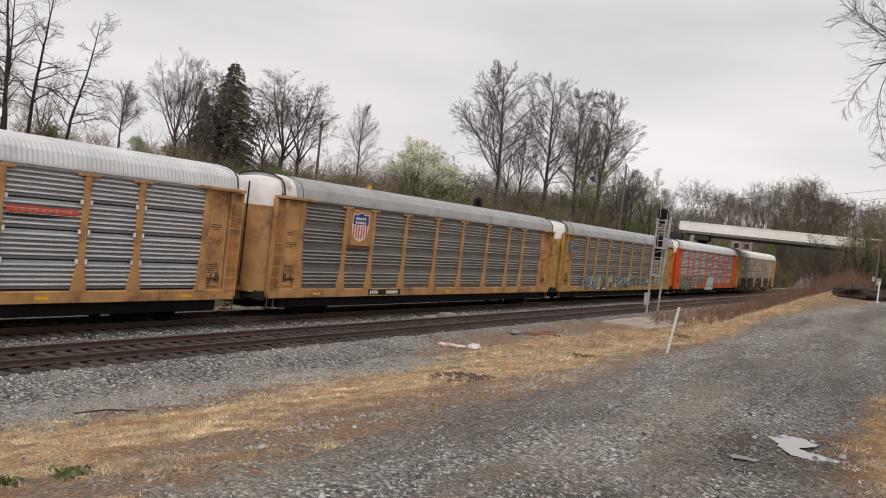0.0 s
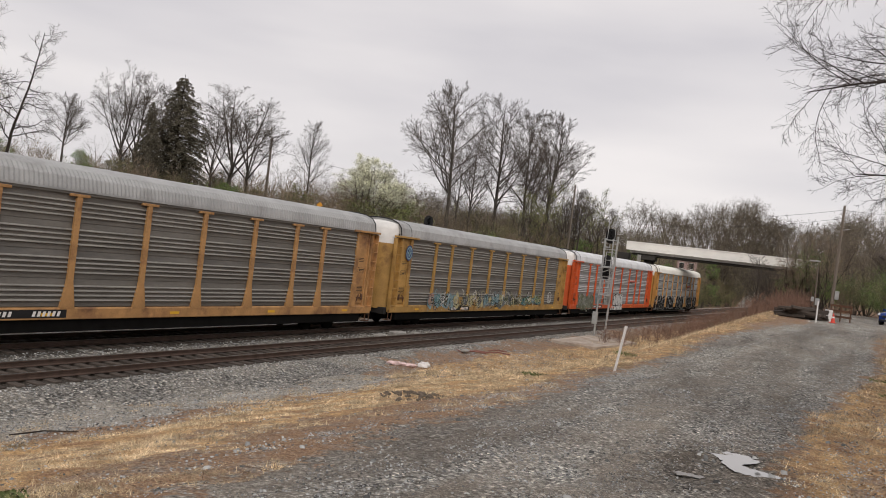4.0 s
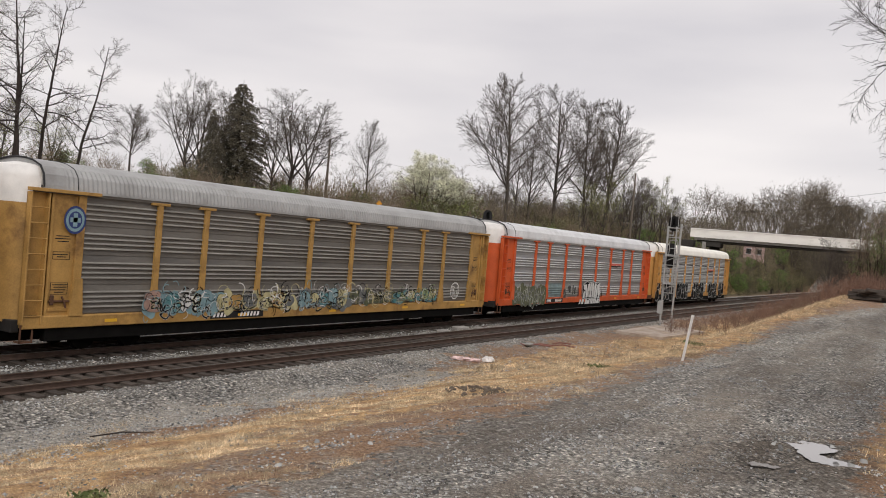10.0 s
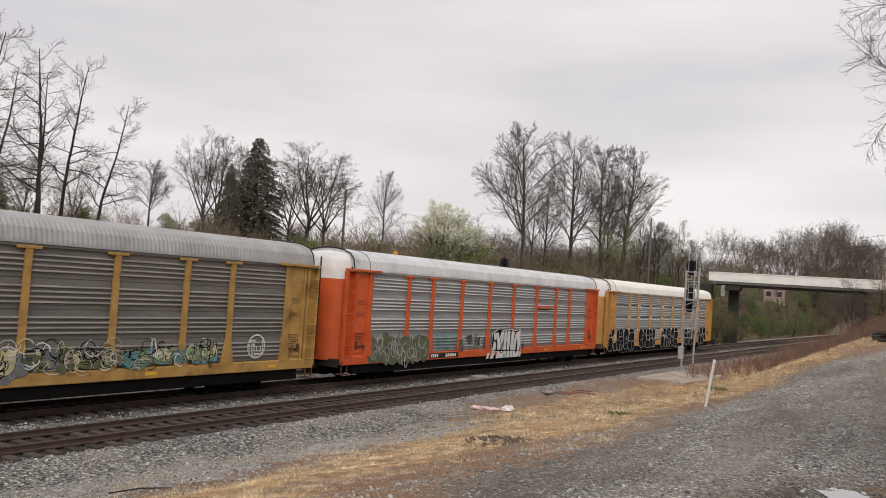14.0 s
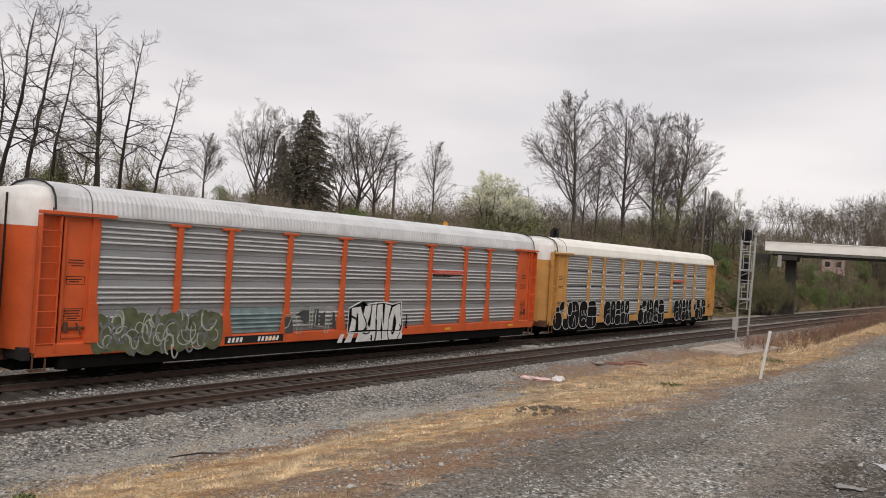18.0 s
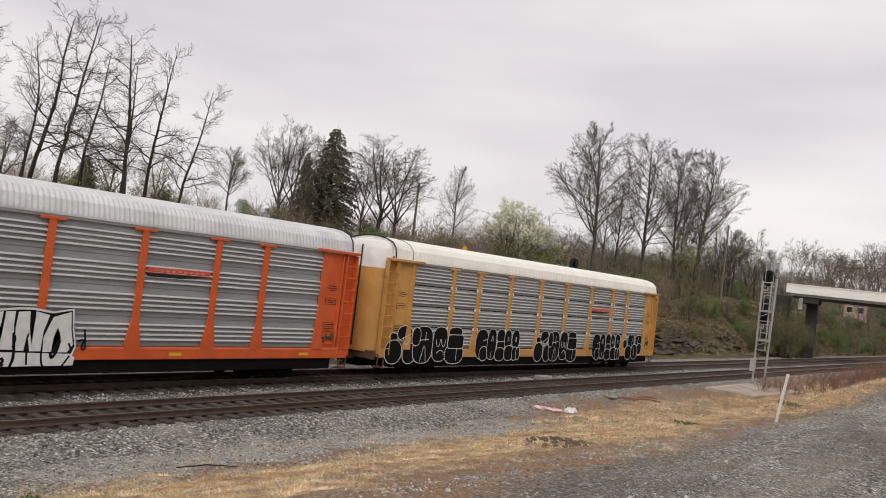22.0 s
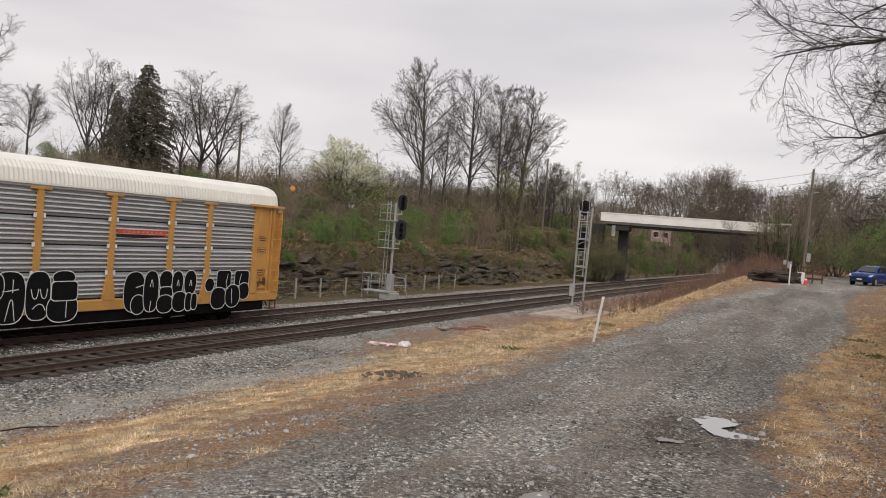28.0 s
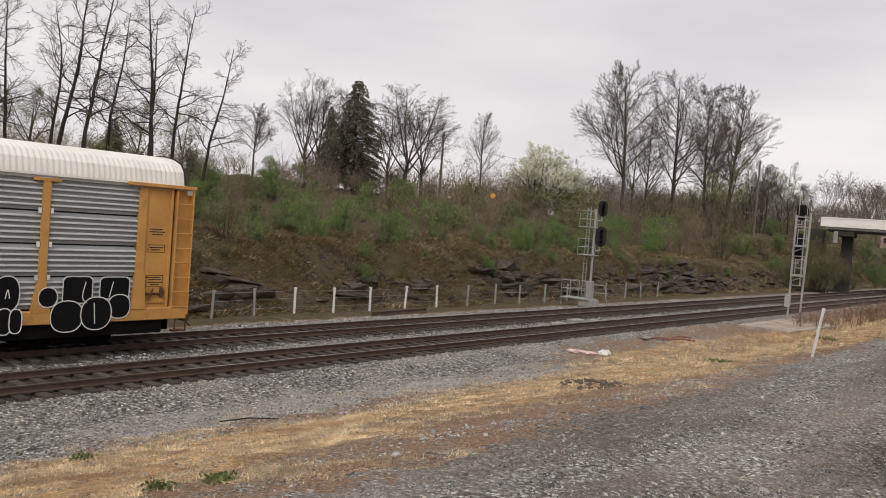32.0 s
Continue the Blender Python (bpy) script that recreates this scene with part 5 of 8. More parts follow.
# ---- signals ----
def signal_head(parent, x, y, z, r, h, face):
    """An oval black backplate with three hooded lamps, turned by face degrees."""
    hd = part("signal_head", Shape().prism([(a, b) for a, b in arc(0, 0.5 * h - r, r, r, 0, math.pi, 12)] + [(a, b) for a, b in arc(0, -0.5 * h + r, r, r, math.pi, 2 * math.pi, 12)], "y", -0.02, 0.02), M_BLACK, parent, "black oval signal backplate", m=pose(x, y, z, 0, 0, face))
    part("lamp_housing", Shape().box(-0.13, 0.13, 0.02, 0.3, -0.42 * h, 0.42 * h, 0.03), M_BLACK, hd)
    for k in (-1, 0, 1):
        part("lamp_hood", Shape().tube([(0, -0.02, k * 0.27 * h), (0, -0.28, k * 0.27 * h)], 0.11, 10, False), M_BLACK, hd)
    part("head_bracket", Shape().box(-0.03, 0.03, 0.1, 0.2, -0.5 * h - 0.25, -0.5 * h, 0).box(-0.3, 0.05, 0.1, 0.2, -0.5 * h - 0.3, -0.5 * h - 0.22), M_ALU, hd)
    return hd


def railing(parent, name, pts, z0, z1, r=0.022):
    s = Shape()
    for z in (z0 + (z1 - z0) * 0.5, z1):
        s.tube([(x, y, z) for x, y in pts], r, 6)
    for x, y in pts:
        s.tube([(x, y, z0), (x, y, z1)], r, 6)
    return part(name, s, M_ALU, parent)


def build_ladder(parent, x, y0, y1, z0, z1, step=0.3):
    lad = part("ladder", Shape().box(x - 0.02, x + 0.02, y0 - 0.02, y0 + 0.02, z0, z1).box(x - 0.02, x + 0.02, y1 - 0.02, y1 + 0.02, z0, z1), M_ALU, parent)
    z = z0 + 0.2
    while z < z1:
        part("rung", Shape().tube([(x, y0, z), (x, y1, z)], 0.016, 6), M_ALU, lad)
        z += step
    return lad


def mast_signal():
    s = thing("railway_signal", "aluminium mast signal with ladder cage and two black heads", "railway signal", "trackside signals", m=pose(-27.4, 48.0, -0.25))
    part("mast", Shape().tube([(0, 0, 0.25), (0, 0, 6.3)], 0.085, 10), M_ALU, s)
    part("base_shroud", Shape().box(-0.2, 0.2, -0.2, 0.2, 0.2, 1.5, 0.02), M_ALU, s)
    part("foundation", Shape().box(-0.5, 0.5, -0.5, 0.5, -0.2, 0.25, 0.03), M_CONCRETE, s)
    deck = part("platform", Shape().box(-1.9, 0.25, -0.6, 0.6, 0.25, 0.33, 0.01), M_ALU, s, "grated service platform")
    railing(s, "platform_rail", [(-1.85, -0.55), (-1.15, -0.55), (-0.5, -0.55)], 0.33, 1.45)
    railing(s, "platform_rail", [(-1.85, 0.55), (-1.15, 0.55), (-0.5, 0.55)], 0.33, 1.45)
    railing(s, "platform_rail", [(-1.85, -0.55), (-1.85, 0.55)], 0.33, 1.45)
    part("platform_leg", Shape().box(-1.86, -1.8, -0.55, -0.5, -0.3, 0.3), M_ALU, s)
    part("guard_rail", Shape().tube([(0.1, 0, 1.35), (0.7, 0.7, 1.25), (0.85, 0.9, 0.0)], 0.03, 6).tube([(0.1, 0, 0.75), (0.85, 0.9, 0.75)], 0.03, 6), M_ALU, s)
    build_ladder(s, -0.5, -0.2, 0.2, 0.33, 6.4)
    for z in (3.2, 5.05):
        part("stand", Shape().box(-0.95, 0.2, -0.5, 0.5, z, z + 0.05, 0.01), M_ALU, s)
        railing(s, "cage_rail", [(-0.9, -0.45), (-0.9, 0.45)], z, z + 1.1)
        railing(s, "cage_rail", [(-0.9, -0.45), (-0.1, -0.45)], z, z + 1.1)
        railing(s, "cage_rail", [(-0.9, 0.45), (-0.1, 0.45)], z, z + 1.1)
    signal_head(s, 0.36, 0.25, 6.35, 0.3, 1.05, 38)
    signal_head(s, 0.36, 0.25, 4.5, 0.36, 1.35, 38)


def twin_leg_signal():
    s = thing("railway_signal", "tall twin-leg aluminium signal seen side-on with two heads", "railway signal", "trackside signals", m=pose(-16.7, 55.6, -0.3, 0, 0, 8))
    for x, lean, top in ((-0.3, 0.02, 6.9), (0.42, 0.16, 7.1)):
        part("leg", Shape().tube([(x, 0, 0.0), (x + lean, 0, top)], 0.07, 10), M_ALU, s)
    for z in (2.35, 3.05, 4.25, 4.95, 6.15, 6.8):
        part("cross_tie", Shape().tube([(-0.3, 0, z), (0.42 + 0.16 * z / 7, 0, z)], 0.035, 6), M_ALU, s)
    for z in (2.95, 4.85):
        part("stand", Shape().box(-0.25, 0.55, -0.6, 0.1, z, z + 0.05, 0.01), M_ALU, s)
        railing(s, "cage_rail", [(-0.02, -0.55), (0.5, -0.55)], z, z + 1.1, 0.026)
        part("brace", Shape().tube([(-0.25, -0.5, z - 0.35), (0.5, -0.5, z)], 0.025, 6), M_ALU, s)
    build_ladder(s, 0.3, -0.3, 0.0, 2.4, 6.9, 0.45)
    part("cabinet", Shape().box(-0.55, -0.2, -0.16, 0.16, 0.9, 1.75, 0.02), M_ALU, s, "small grey relay box on the leg")
    part("footing", Shape().box(-0.65, 0.85, -0.35, 0.35, -0.3, 0.1, 0.03), M_CONCRETE, s)
    for x, h in ((-0.15, 8.4), (0.35, 8.1)):
        part("antenna", Shape().tube([(x, 0, 6.8), (x, 0, h)], 0.018, 6), M_ALU, s)
    signal_head(s, 0.02, 0.35, 7.1, 0.36, 1.05, 10)
    signal_head(s, -0.02, 0.4, 4.9, 0.30, 1.7, 10)


mast_signal()
twin_leg_signal()


# ---- bridge over the cut ----
def build_bridge():
    b = thing("bridge", "long white concrete girder bridge crossing over the tracks", "bridge", kind="structure", m=pose(-29.0, 105.0, 0, 0, 0, 10.3))
    L = 22.6
    part("parapet", Shape().prism([(-0.2, 7.42), (0.12, 7.42), (0.12, 8.45), (-0.2, 8.45)], "x", -0.2, L).box(-0.2, L, -0.28, 0.16, 8.4, 8.52, 0.02), M_GIRDER, b, "white-painted bridge parapet")
    part("parapet", Shape().box(-0.2, L, 5.9, 6.2, 7.35, 8.3, 0.02), M_GIRDER, b)
    part("deck", Shape().box(0.3, L, 0.12, 5.9, 7.1, 7.4), M_CONCRETE, b)
    for y in (0.6, 2.2, 3.9, 5.6):
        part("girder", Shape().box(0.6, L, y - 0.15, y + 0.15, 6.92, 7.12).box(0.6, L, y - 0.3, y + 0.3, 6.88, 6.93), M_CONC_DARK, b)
    for i in range(11):
        part("fascia_bracket", Shape().box(1.5 + i * 2.15, 1.7 + i * 2.15, -0.1, 0.5, 7.2, 7.44), M_CONCRETE, b)
    part("bearing", Shape().box(1.3, 1.75, 0.1, 0.9, 5.5, 6.9, 0.02), M_CONCRETE, b, "pale bearing block")
    part("pier", Shape().box(2.0, 3.2, 3.2, 6.0, -1.0, 6.9, 0.05), M_CONC_DARK, b, "dark concrete pier, the deck's shade in its colour")
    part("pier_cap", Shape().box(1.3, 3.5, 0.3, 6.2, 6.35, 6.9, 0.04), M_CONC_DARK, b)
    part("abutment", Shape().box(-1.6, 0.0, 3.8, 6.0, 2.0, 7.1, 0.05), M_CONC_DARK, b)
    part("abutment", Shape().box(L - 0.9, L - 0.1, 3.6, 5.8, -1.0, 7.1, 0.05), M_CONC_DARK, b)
    for k in range(12):
        part("guard_post", Shape().box(0.3 + k * 2, 0.36 + k * 2, 5.7, 5.76, 7.4, 9.0), M_ALU, b)


build_bridge()


# ---- beside the track: pad, marker, litter ----
def lumpy(s, cx, cy, cz, rx, ry, rz, rng, n=7, m=5, rough=0.22):
    """A rough lump of stone or a bag."""
    rows = []
    for j in range(m + 1):
        v = math.pi * j / m
        row = []
        for i in range(n):
            t = 2 * math.pi * i / n
            q = 1 + rng.uniform(-rough, rough)
            row.append((cx + rx * q * math.sin(v) * math.cos(t), cy + ry * q * math.sin(v) * math.sin(t), cz + rz * q * math.cos(v)))
        rows.append(row + [row[0]])
    s.grid(rows)


def broken_rock(name, chunks, material):
    """Angular stone: each chunk is the hull of scattered points, (middle, half sizes, seed)."""
    bm = bmesh.new()
    for (cx, cy, cz), (rx, ry, rz), seed in chunks:
        rng = random.Random(seed)
        vs = []
        for _ in range(15):
            d = Vector((rng.gauss(0, 1), rng.gauss(0, 1), rng.gauss(0, 1))).normalized()
            k = max(abs(d.x), abs(d.y), abs(d.z)) ** -0.7 * rng.uniform(0.82, 1.05)
            vs.append(bm.verts.new((cx + d.x * k * rx, cy + d.y * k * ry, cz + d.z * k * rz)))
        hull = bmesh.ops.convex_hull(bm, input=vs)
        bmesh.ops.delete(bm, geom=[g for g in hull["geom_interior"] if isinstance(g, bmesh.types.BMVert)], context="VERTS")
    me = bpy.data.meshes.new(name)
    bm.to_mesh(me)
    bm.free()
    me.materials.append(material)
    return me


single("signal_pad", Shape().prism([(-17.2, 47.6), (-14.3, 47.4), (-13.9, 55.3), (-17.2, 56.8)], "z", -0.7, -0.2), M_PAD, "low pale concrete pad under the signal", "concrete pad")
tb = Shape().prism([(-0.14, -0.12), (0.12, -0.14), (0.14, 0.1), (-0.1, 0.13)], "x", -1.7, 1.7)
single("old_timber", tb, M_TIE, "broken dark timber beside the concrete pad", "timber", m=pose(-10.7, 41.2, 0.22, 0, -4, 68))
mp_ = thing("marker_post", "leaning slender white marker post in dry grass", "marker post", m=pose(-7.2, 26.2, 1.15, 2, 8.5, 0))
part("shaft", Shape().tube([(0, 0, -0.1), (0, 0, 1.52)], 0.042, 10), M_WHITE, mp_)
part("top_cap", Shape().tube([(0, 0, 1.5), (0, 0, 1.56)], [0.05, 0.046], 10), M_WHITE, mp_, "rounded white cap")
M_PINK = mat("pink_plastic", (0.74, 0.55, 0.53), 0.5, var=0.3, scale=6, bump=0.2)
M_SCRAPRED = mat("faded_red_plastic", (0.26, 0.11, 0.085), 0.6, var=0.3, scale=6, bump=0.2)
rngL = random.Random(12)
ps = thing("plastic_sheet", "crumpled pink plastic sheet lying on gravel", "litter", m=pose(-16.3, 28.4, float(ground(-16.3, 28.4)), 0, 0, 20))
for i in range(6):
    pk = Shape()
    lumpy(pk, -0.5 + i * 0.18, rngL.uniform(-0.12, 0.12), 0.05, 0.17, 0.13, 0.08, rngL, rough=0.45)
    part("crumpled_fold", pk, M_PINK, ps)
pk = Shape()
for i in range(3):
    lumpy(pk, i * 0.13, rngL.uniform(-0.1, 0.1), 0.08, 0.14, 0.12, 0.12, rngL, rough=0.45)
single("plastic_bag", pk, M_WHITE, "crumpled white plastic bag on gravel", "litter", m=pose(-15.75, 28.9, float(ground(-15.75, 28.9)), 0, 0, 40))
for i in range(5):
    pk = Shape()
    y = 35.2 + i * 0.55
    pk.tube([(0, 0, 0.06), (0.5, 0.3, 0.09), (1.1, 0.2, 0.05)], 0.035, 6)
    single("hose_scrap", pk, M_SCRAPRED, "faded red plastic strip in the grass edge", "litter", "red scraps", m=pose(-16.6 + rngL.uniform(-0.5, 0.5), y, float(ground(-16.6, y)), 0, 0, rngL.uniform(0, 180)))
for x, y, w, l, h in ((-21.75, 35.2, 0.35, 0.9, 0.07), (-21.9, 37.2, 0.4, 1.0, 0.13), (-21.6, 38.6, 0.3, 0.6, 0.08), (-17.0, 35.4, 0.25, 0.6, 0.05)):
    single("concrete_block", Shape().box(-w / 2, w / 2, -l / 2, l / 2, -0.05, h, 0.03), M_CONCRETE, "pale concrete block between the tracks", "concrete block", "blocks by the track", m=pose(x, y, -0.22, 0, 3, rngL.uniform(-15, 15)))
single("scrap_rail", Shape().prism([(x * 1.2, z + 0.17) for x, z in RAIL_PROFILE], "y", -2.3, 2.3), M_RAIL, "rusty spare length of rail on the ground", "rail", m=pose(-28.6, 31.0, -0.42, 0, 0, 6))
for x, y, ln, rz in ((-14.2, 10.9, 1.3, 70),):
    single("stick", Shape().tube([(-ln / 2, 0, 0.04), (0, 0.05, 0.07), (ln / 2, 0, 0.03)], [0.016, 0.018, 0.008], 6), M_BARK_DARK, "dark dead stick lying on gravel", "stick", "fallen sticks", m=pose(x, y, float(ground(x, y)), 0, 0, rz))

# ---- wire fence at the foot of the rock cut ----
fence = thing("wire_fence", "low wire fence on pale metal posts", "fence", kind="structure")
ys = [20.8, 23.1, 25.4, 27.9, 30.5, 33.1, 35.9, 38.6, 41.5, 44.1, 47.1, 50.0, 52.8, 55.6, 58.5, 61.4, 64.2]
for i, y in enumerate(ys):
    g = float(ground(-30.3, y))
    part("fence_post", Shape().box(-0.045, 0.045, -0.045, 0.045, -0.3, 1.25, 0.008).box(-0.06, 0.06, -0.06, 0.06, 1.2, 1.26), M_WHITE if 1 < i < 7 else M_ALU, fence, "white-painted post" if 1 < i < 7 else "", m=pose(-30.3 + 0.05 * math.sin(y), y, g, 1.5 * math.sin(3 * y), 2 * math.sin(y), 0))
for h in (0.35, 0.75, 1.1):
    part("fence_wire", Shape().tube([(-30.3, y, float(ground(-30.3, y)) + h) for y in ys], 0.008, 4), M_ALU, fence)


# ---- far end of the road ----
def parked_car():
    paint = mat("blue_car_paint", (0.014, 0.045, 0.20), 0.25, 0.25, var=0.08, scale=2, bump=0)
    glass = plain("dark_car_glass", (0.03, 0.035, 0.04), 0.06)
    lens = plain("clear_lamp_glass", (0.55, 0.57, 0.6), 0.1)
    rubber, alloy = mat("tyre_rubber", (0.02, 0.02, 0.02), 0.85), plain("wheel_alloy", (0.5, 0.5, 0.52), 0.35, 0.8)
    clad = mat("black_plastic_trim", (0.018, 0.018, 0.019), 0.6, var=0.2, scale=6, bump=0)
    c = thing("parked_car", "blue compact SUV parked facing down the gravel road", "car", m=pose(1.8, 77.0, float(ground(1.8, 77)) + 0.0, 0, 0, -22))
    # lower body, lofted from nose to tail: y, half width, sill, shoulder
    loft = [(-2.22, 0.62, 0.42, 0.72), (-2.16, 0.78, 0.32, 0.86), (-1.95, 0.88, 0.26, 0.97), (-1.3, 0.91, 0.24, 1.06), (-0.9, 0.92, 0.24, 1.10), (0.4, 0.92, 0.24, 1.12), (1.5, 0.91, 0.25, 1.15), (2.0, 0.86, 0.30, 1.14), (2.15, 0.74, 0.40, 1.0)]
    section = lambda y, w, a, b: [(x * w, y, a + (b - a) * q) for x, q in ((-0.9, 0), (-1.0, 0.2), (-1.0, 0.7), (-0.9, 0.95), (-0.7, 1.0), (0, 1.03), (0.7, 1.0), (0.9, 0.95), (1.0, 0.7), (1.0, 0.2), (0.9, 0), (-0.9, 0))]
    rows = [section(*r) for r in loft]
    part("body", Shape().grid(rows).add(rows[0][:-1], [tuple(range(11))]).add(rows[-1][:-1], [tuple(range(10, -1, -1))]), paint, c, smooth=True)
    cab = [(-1.05, 0.80, 1.08), (-0.55, 0.72, 1.42), (-0.25, 0.66, 1.58), (0.3, 0.64, 1.66), (1.2, 0.64, 1.64), (1.75, 0.66, 1.52), (2.05, 0.74, 1.14)]
    rows = [[(-0.82, y, 1.05), (-w, y, z - 0.05), (-w * 0.8, y, z), (w * 0.8, y, z), (w, y, z - 0.05), (0.82, y, 1.05)] for y, w, z in cab]
    part("cabin", Shape().grid(rows).add(rows[0], [tuple(range(6))]).add(rows[-1], [tuple(range(5, -1, -1))]), paint, c)
    part("windscreen", Shape().add([(-0.66, -1.04, 1.13), (0.66, -1.04, 1.13), (0.56, -0.34, 1.56), (-0.56, -0.34, 1.56)], [(0, 1, 2, 3)]), glass, c, "raked windscreen", m=pose(0, -0.03, 0.02))
    part("rear_window", Shape().add([(-0.6, 1.80, 1.50), (0.6, 1.80, 1.50), (0.66, 2.02, 1.22), (-0.66, 2.02, 1.22)], [(0, 1, 2, 3)]), glass, c, m=pose(0, 0.02, 0.02))
    for sx in (-1, 1):
        for ys in ((-0.72, -0.2, 0.48, 0.46), (0.56, 0.54, 1.3, 1.62)):
            part("side_window", Shape().add([(sx * 0.835, ys[0], 1.14), (sx * 0.70, ys[1], 1.54), (sx * 0.70, ys[2], 1.56), (sx * 0.835, ys[3], 1.16)], [(0, 1, 2, 3)]), glass, c)
        part("headlight", Shape().prism([(-2.2, 0.74), (-1.9, 0.84), (-1.86, 0.92), (-2.12, 0.86)], "x", *sorted((sx * 0.58, sx * 0.90))), lens, c, "clear headlight")
        part("mirror", Shape().box(*sorted((sx * 0.9, sx * 1.08)), -0.78, -0.64, 1.12, 1.25, 0.02), paint, c)
        part("sill_trim", Shape().box(*sorted((sx * 0.86, sx * 0.935)), -0.9, 0.9, 0.22, 0.38, 0.02), clad, c)
        part("roof_rail", Shape().tube([(sx * 0.6, -0.1, 1.66), (sx * 0.6, 0.6, 1.71), (sx * 0.6, 1.4, 1.68)], 0.02, 6), clad, c)
        for y in (-1.36, 1.34):
            part("wheel_arch", Shape().tube([(sx * 0.80, y, 0.36), (sx * 0.945, y, 0.36)], 0.43, 18), clad, c)
            w = part("wheel", Shape().tube([(sx * 0.78, y, 0.34), (sx * 0.96, y, 0.34)], 0.34, 18), rubber, c)
            part("rim", Shape().tube([(sx * 0.95, y, 0.34), (sx * 0.968, y, 0.34)], 0.23, 14), alloy, w)
    part("grille", Shape().box(-0.5, 0.5, -2.26, -2.1, 0.58, 0.76, 0.02), clad, c)
    part("bumper_trim", Shape().box(-0.62, 0.62, -2.27, -2.1, 0.30, 0.44, 0.03), clad, c)
    part("number_plate", Shape().box(-0.2, 0.2, -2.285, -2.265, 0.46, 0.56), M_WHITE, c, "plain pale plate")


parked_car()


def utility_pole(x, y, h, r, arms=True, label="weathered wooden utility pole with crossarm"):
    z = float(ground(x, y))
    p = thing("utility_pole", label, "utility pole", "utility poles", m=pose(x, y, z, 0.6, 0.8, 0))
    part("shaft", Shape().tube([(0, 0, -0.3), (0, 0, h)], [r, r * 0.65], 10), M_POLE, p)
    if arms:
        part("crossarm", Shape().box(-1.2, 1.2, -0.06, 0.06, h * 0.3, h * 0.3 + 0.12, 0.01), M_POLE, p)
        for k in (-1.1, -0.5, 0.5, 1.1):
            part("insulator", Shape().tube([(k, 0, h * 0.3 + 0.12), (k, 0, h * 0.3 + 0.3)], [0.05, 0.03], 8), M_ALU, p)
    return p


pr = utility_pole(-3.7, 85, 10.3, 0.16, False, "tall brown wooden pole with small box")
part("transformer_box", Shape().box(0.15, 0.5, -0.2, 0.2, 1.5, 2.3, 0.03), M_ALU, pr)
part("bracket_arm", Shape().tube([(0, 0, 8.0), (0.7, 0, 8.15)], 0.03, 6), M_ALU, pr)
utility_pole(-42, 118.7, 10.9, 0.17, True)
utility_pole(-60, 70, 7.4, 0.16, False, "grey wooden pole among bare trees")
lp = thing("street_lamp", "thin metal lamp pole with flat head beside the road", "street lamp", m=pose(-4.75, 77.9, float(ground(-4.75, 77.9))))
part("shaft", Shape().tube([(0, 0, -0.2), (0, 0, 4.7)], [0.06, 0.045], 8), M_POLE, lp)
part("lamp_head", Shape().box(-0.75, 0.1, -0.12, 0.12, 4.65, 4.77, 0.03), M_ALU, lp)
part("meter_box", Shape().box(0.05, 0.4, -0.15, 0.15, 0.9, 1.5, 0.02).box(-0.3, -0.05, -0.1, 0.1, 1.2, 1.6, 0.02), M_ALU, lp)
wires = thing("overhead_wires", "thin overhead wires strung between poles", "cable", kind="structure")
for (a, b, s) in (((-42, 118.7, 13.0), (-3.7, 85, 12.6), 1.2), ((-42, 118.7, 12.4), (-3.7, 85, 11.8), 1.4), ((-42, 118.7, 13.0), (-60, 70, 13.2), 1.0), ((-3.7, 85, 12.6), (30, 60, 12.5), 1.0)):
    pts = [Vector(a).lerp(Vector(b), t / 12) - Vector((0, 0, s * 4 * (t / 12) * (1 - t / 12))) for t in range(13)]
    part("wire", Shape().tube(pts, 0.014, 4), M_BLACK, wires)
rngP = random.Random(3)
pile = thing("tie_pile", "low heap of dark discarded railway ties", "timber pile", m=pose(-4.9, 69.0, float(ground(-4.9, 69.0))))
for i in range(30):
    k = i // 6
    part("old_tie", Shape().box(-1.25, 1.25, -0.115, 0.115, 0.0, 0.19, 0.012), M_TIE, pile, m=pose(rngP.uniform(-1.0, 0.6), -0.75 + 0.28 * (i % 6) + rngP.uniform(-0.15, 0.15), 0.02 + k * 0.15, rngP.uniform(-9, 9), rngP.uniform(-9, 9), rngP.uniform(-50, 50)))
pallet = thing("steel_rack", "rusty reddish rack standing by the tie pile", "rack", m=pose(-2.4, 71.5, float(ground(-2.4, 71.5))))
for x in (-0.7, 0.0, 0.7):
    part("upright", Shape().box(x - 0.05, x + 0.05, -0.05, 0.05, 0, 1.25), M_BROWN_STEEL, pallet)
for z in (0.3, 0.75, 1.15):
    part("rail_bar", Shape().box(-0.8, 0.8, 0.05, 0.1, z, z + 0.16), M_BROWN_STEEL, pallet)
cone = thing("traffic_cone", "orange traffic cone by the road edge", "traffic cone", m=pose(-2.75, 68.3, float(ground(-2.75, 68.3))))
M_SIGN = plain("orange_sign_face", (0.75, 0.33, 0.03), 0.5)
M_CONE = plain("cone_orange", (0.75, 0.08, 0.05), 0.5)
part("cone_body", Shape().tube([(0, 0, 0.04), (0, 0, 0.72)], [0.16, 0.03], 14), M_CONE, cone)
part("cone_base", Shape().box(-0.25, 0.25, -0.25, 0.25, 0, 0.05, 0.01), M_CONE, cone)
part("cone_collar", Shape().tube([(0, 0, 0.36), (0, 0, 0.48)], [0.108, 0.085], 14), M_WHITE, cone)
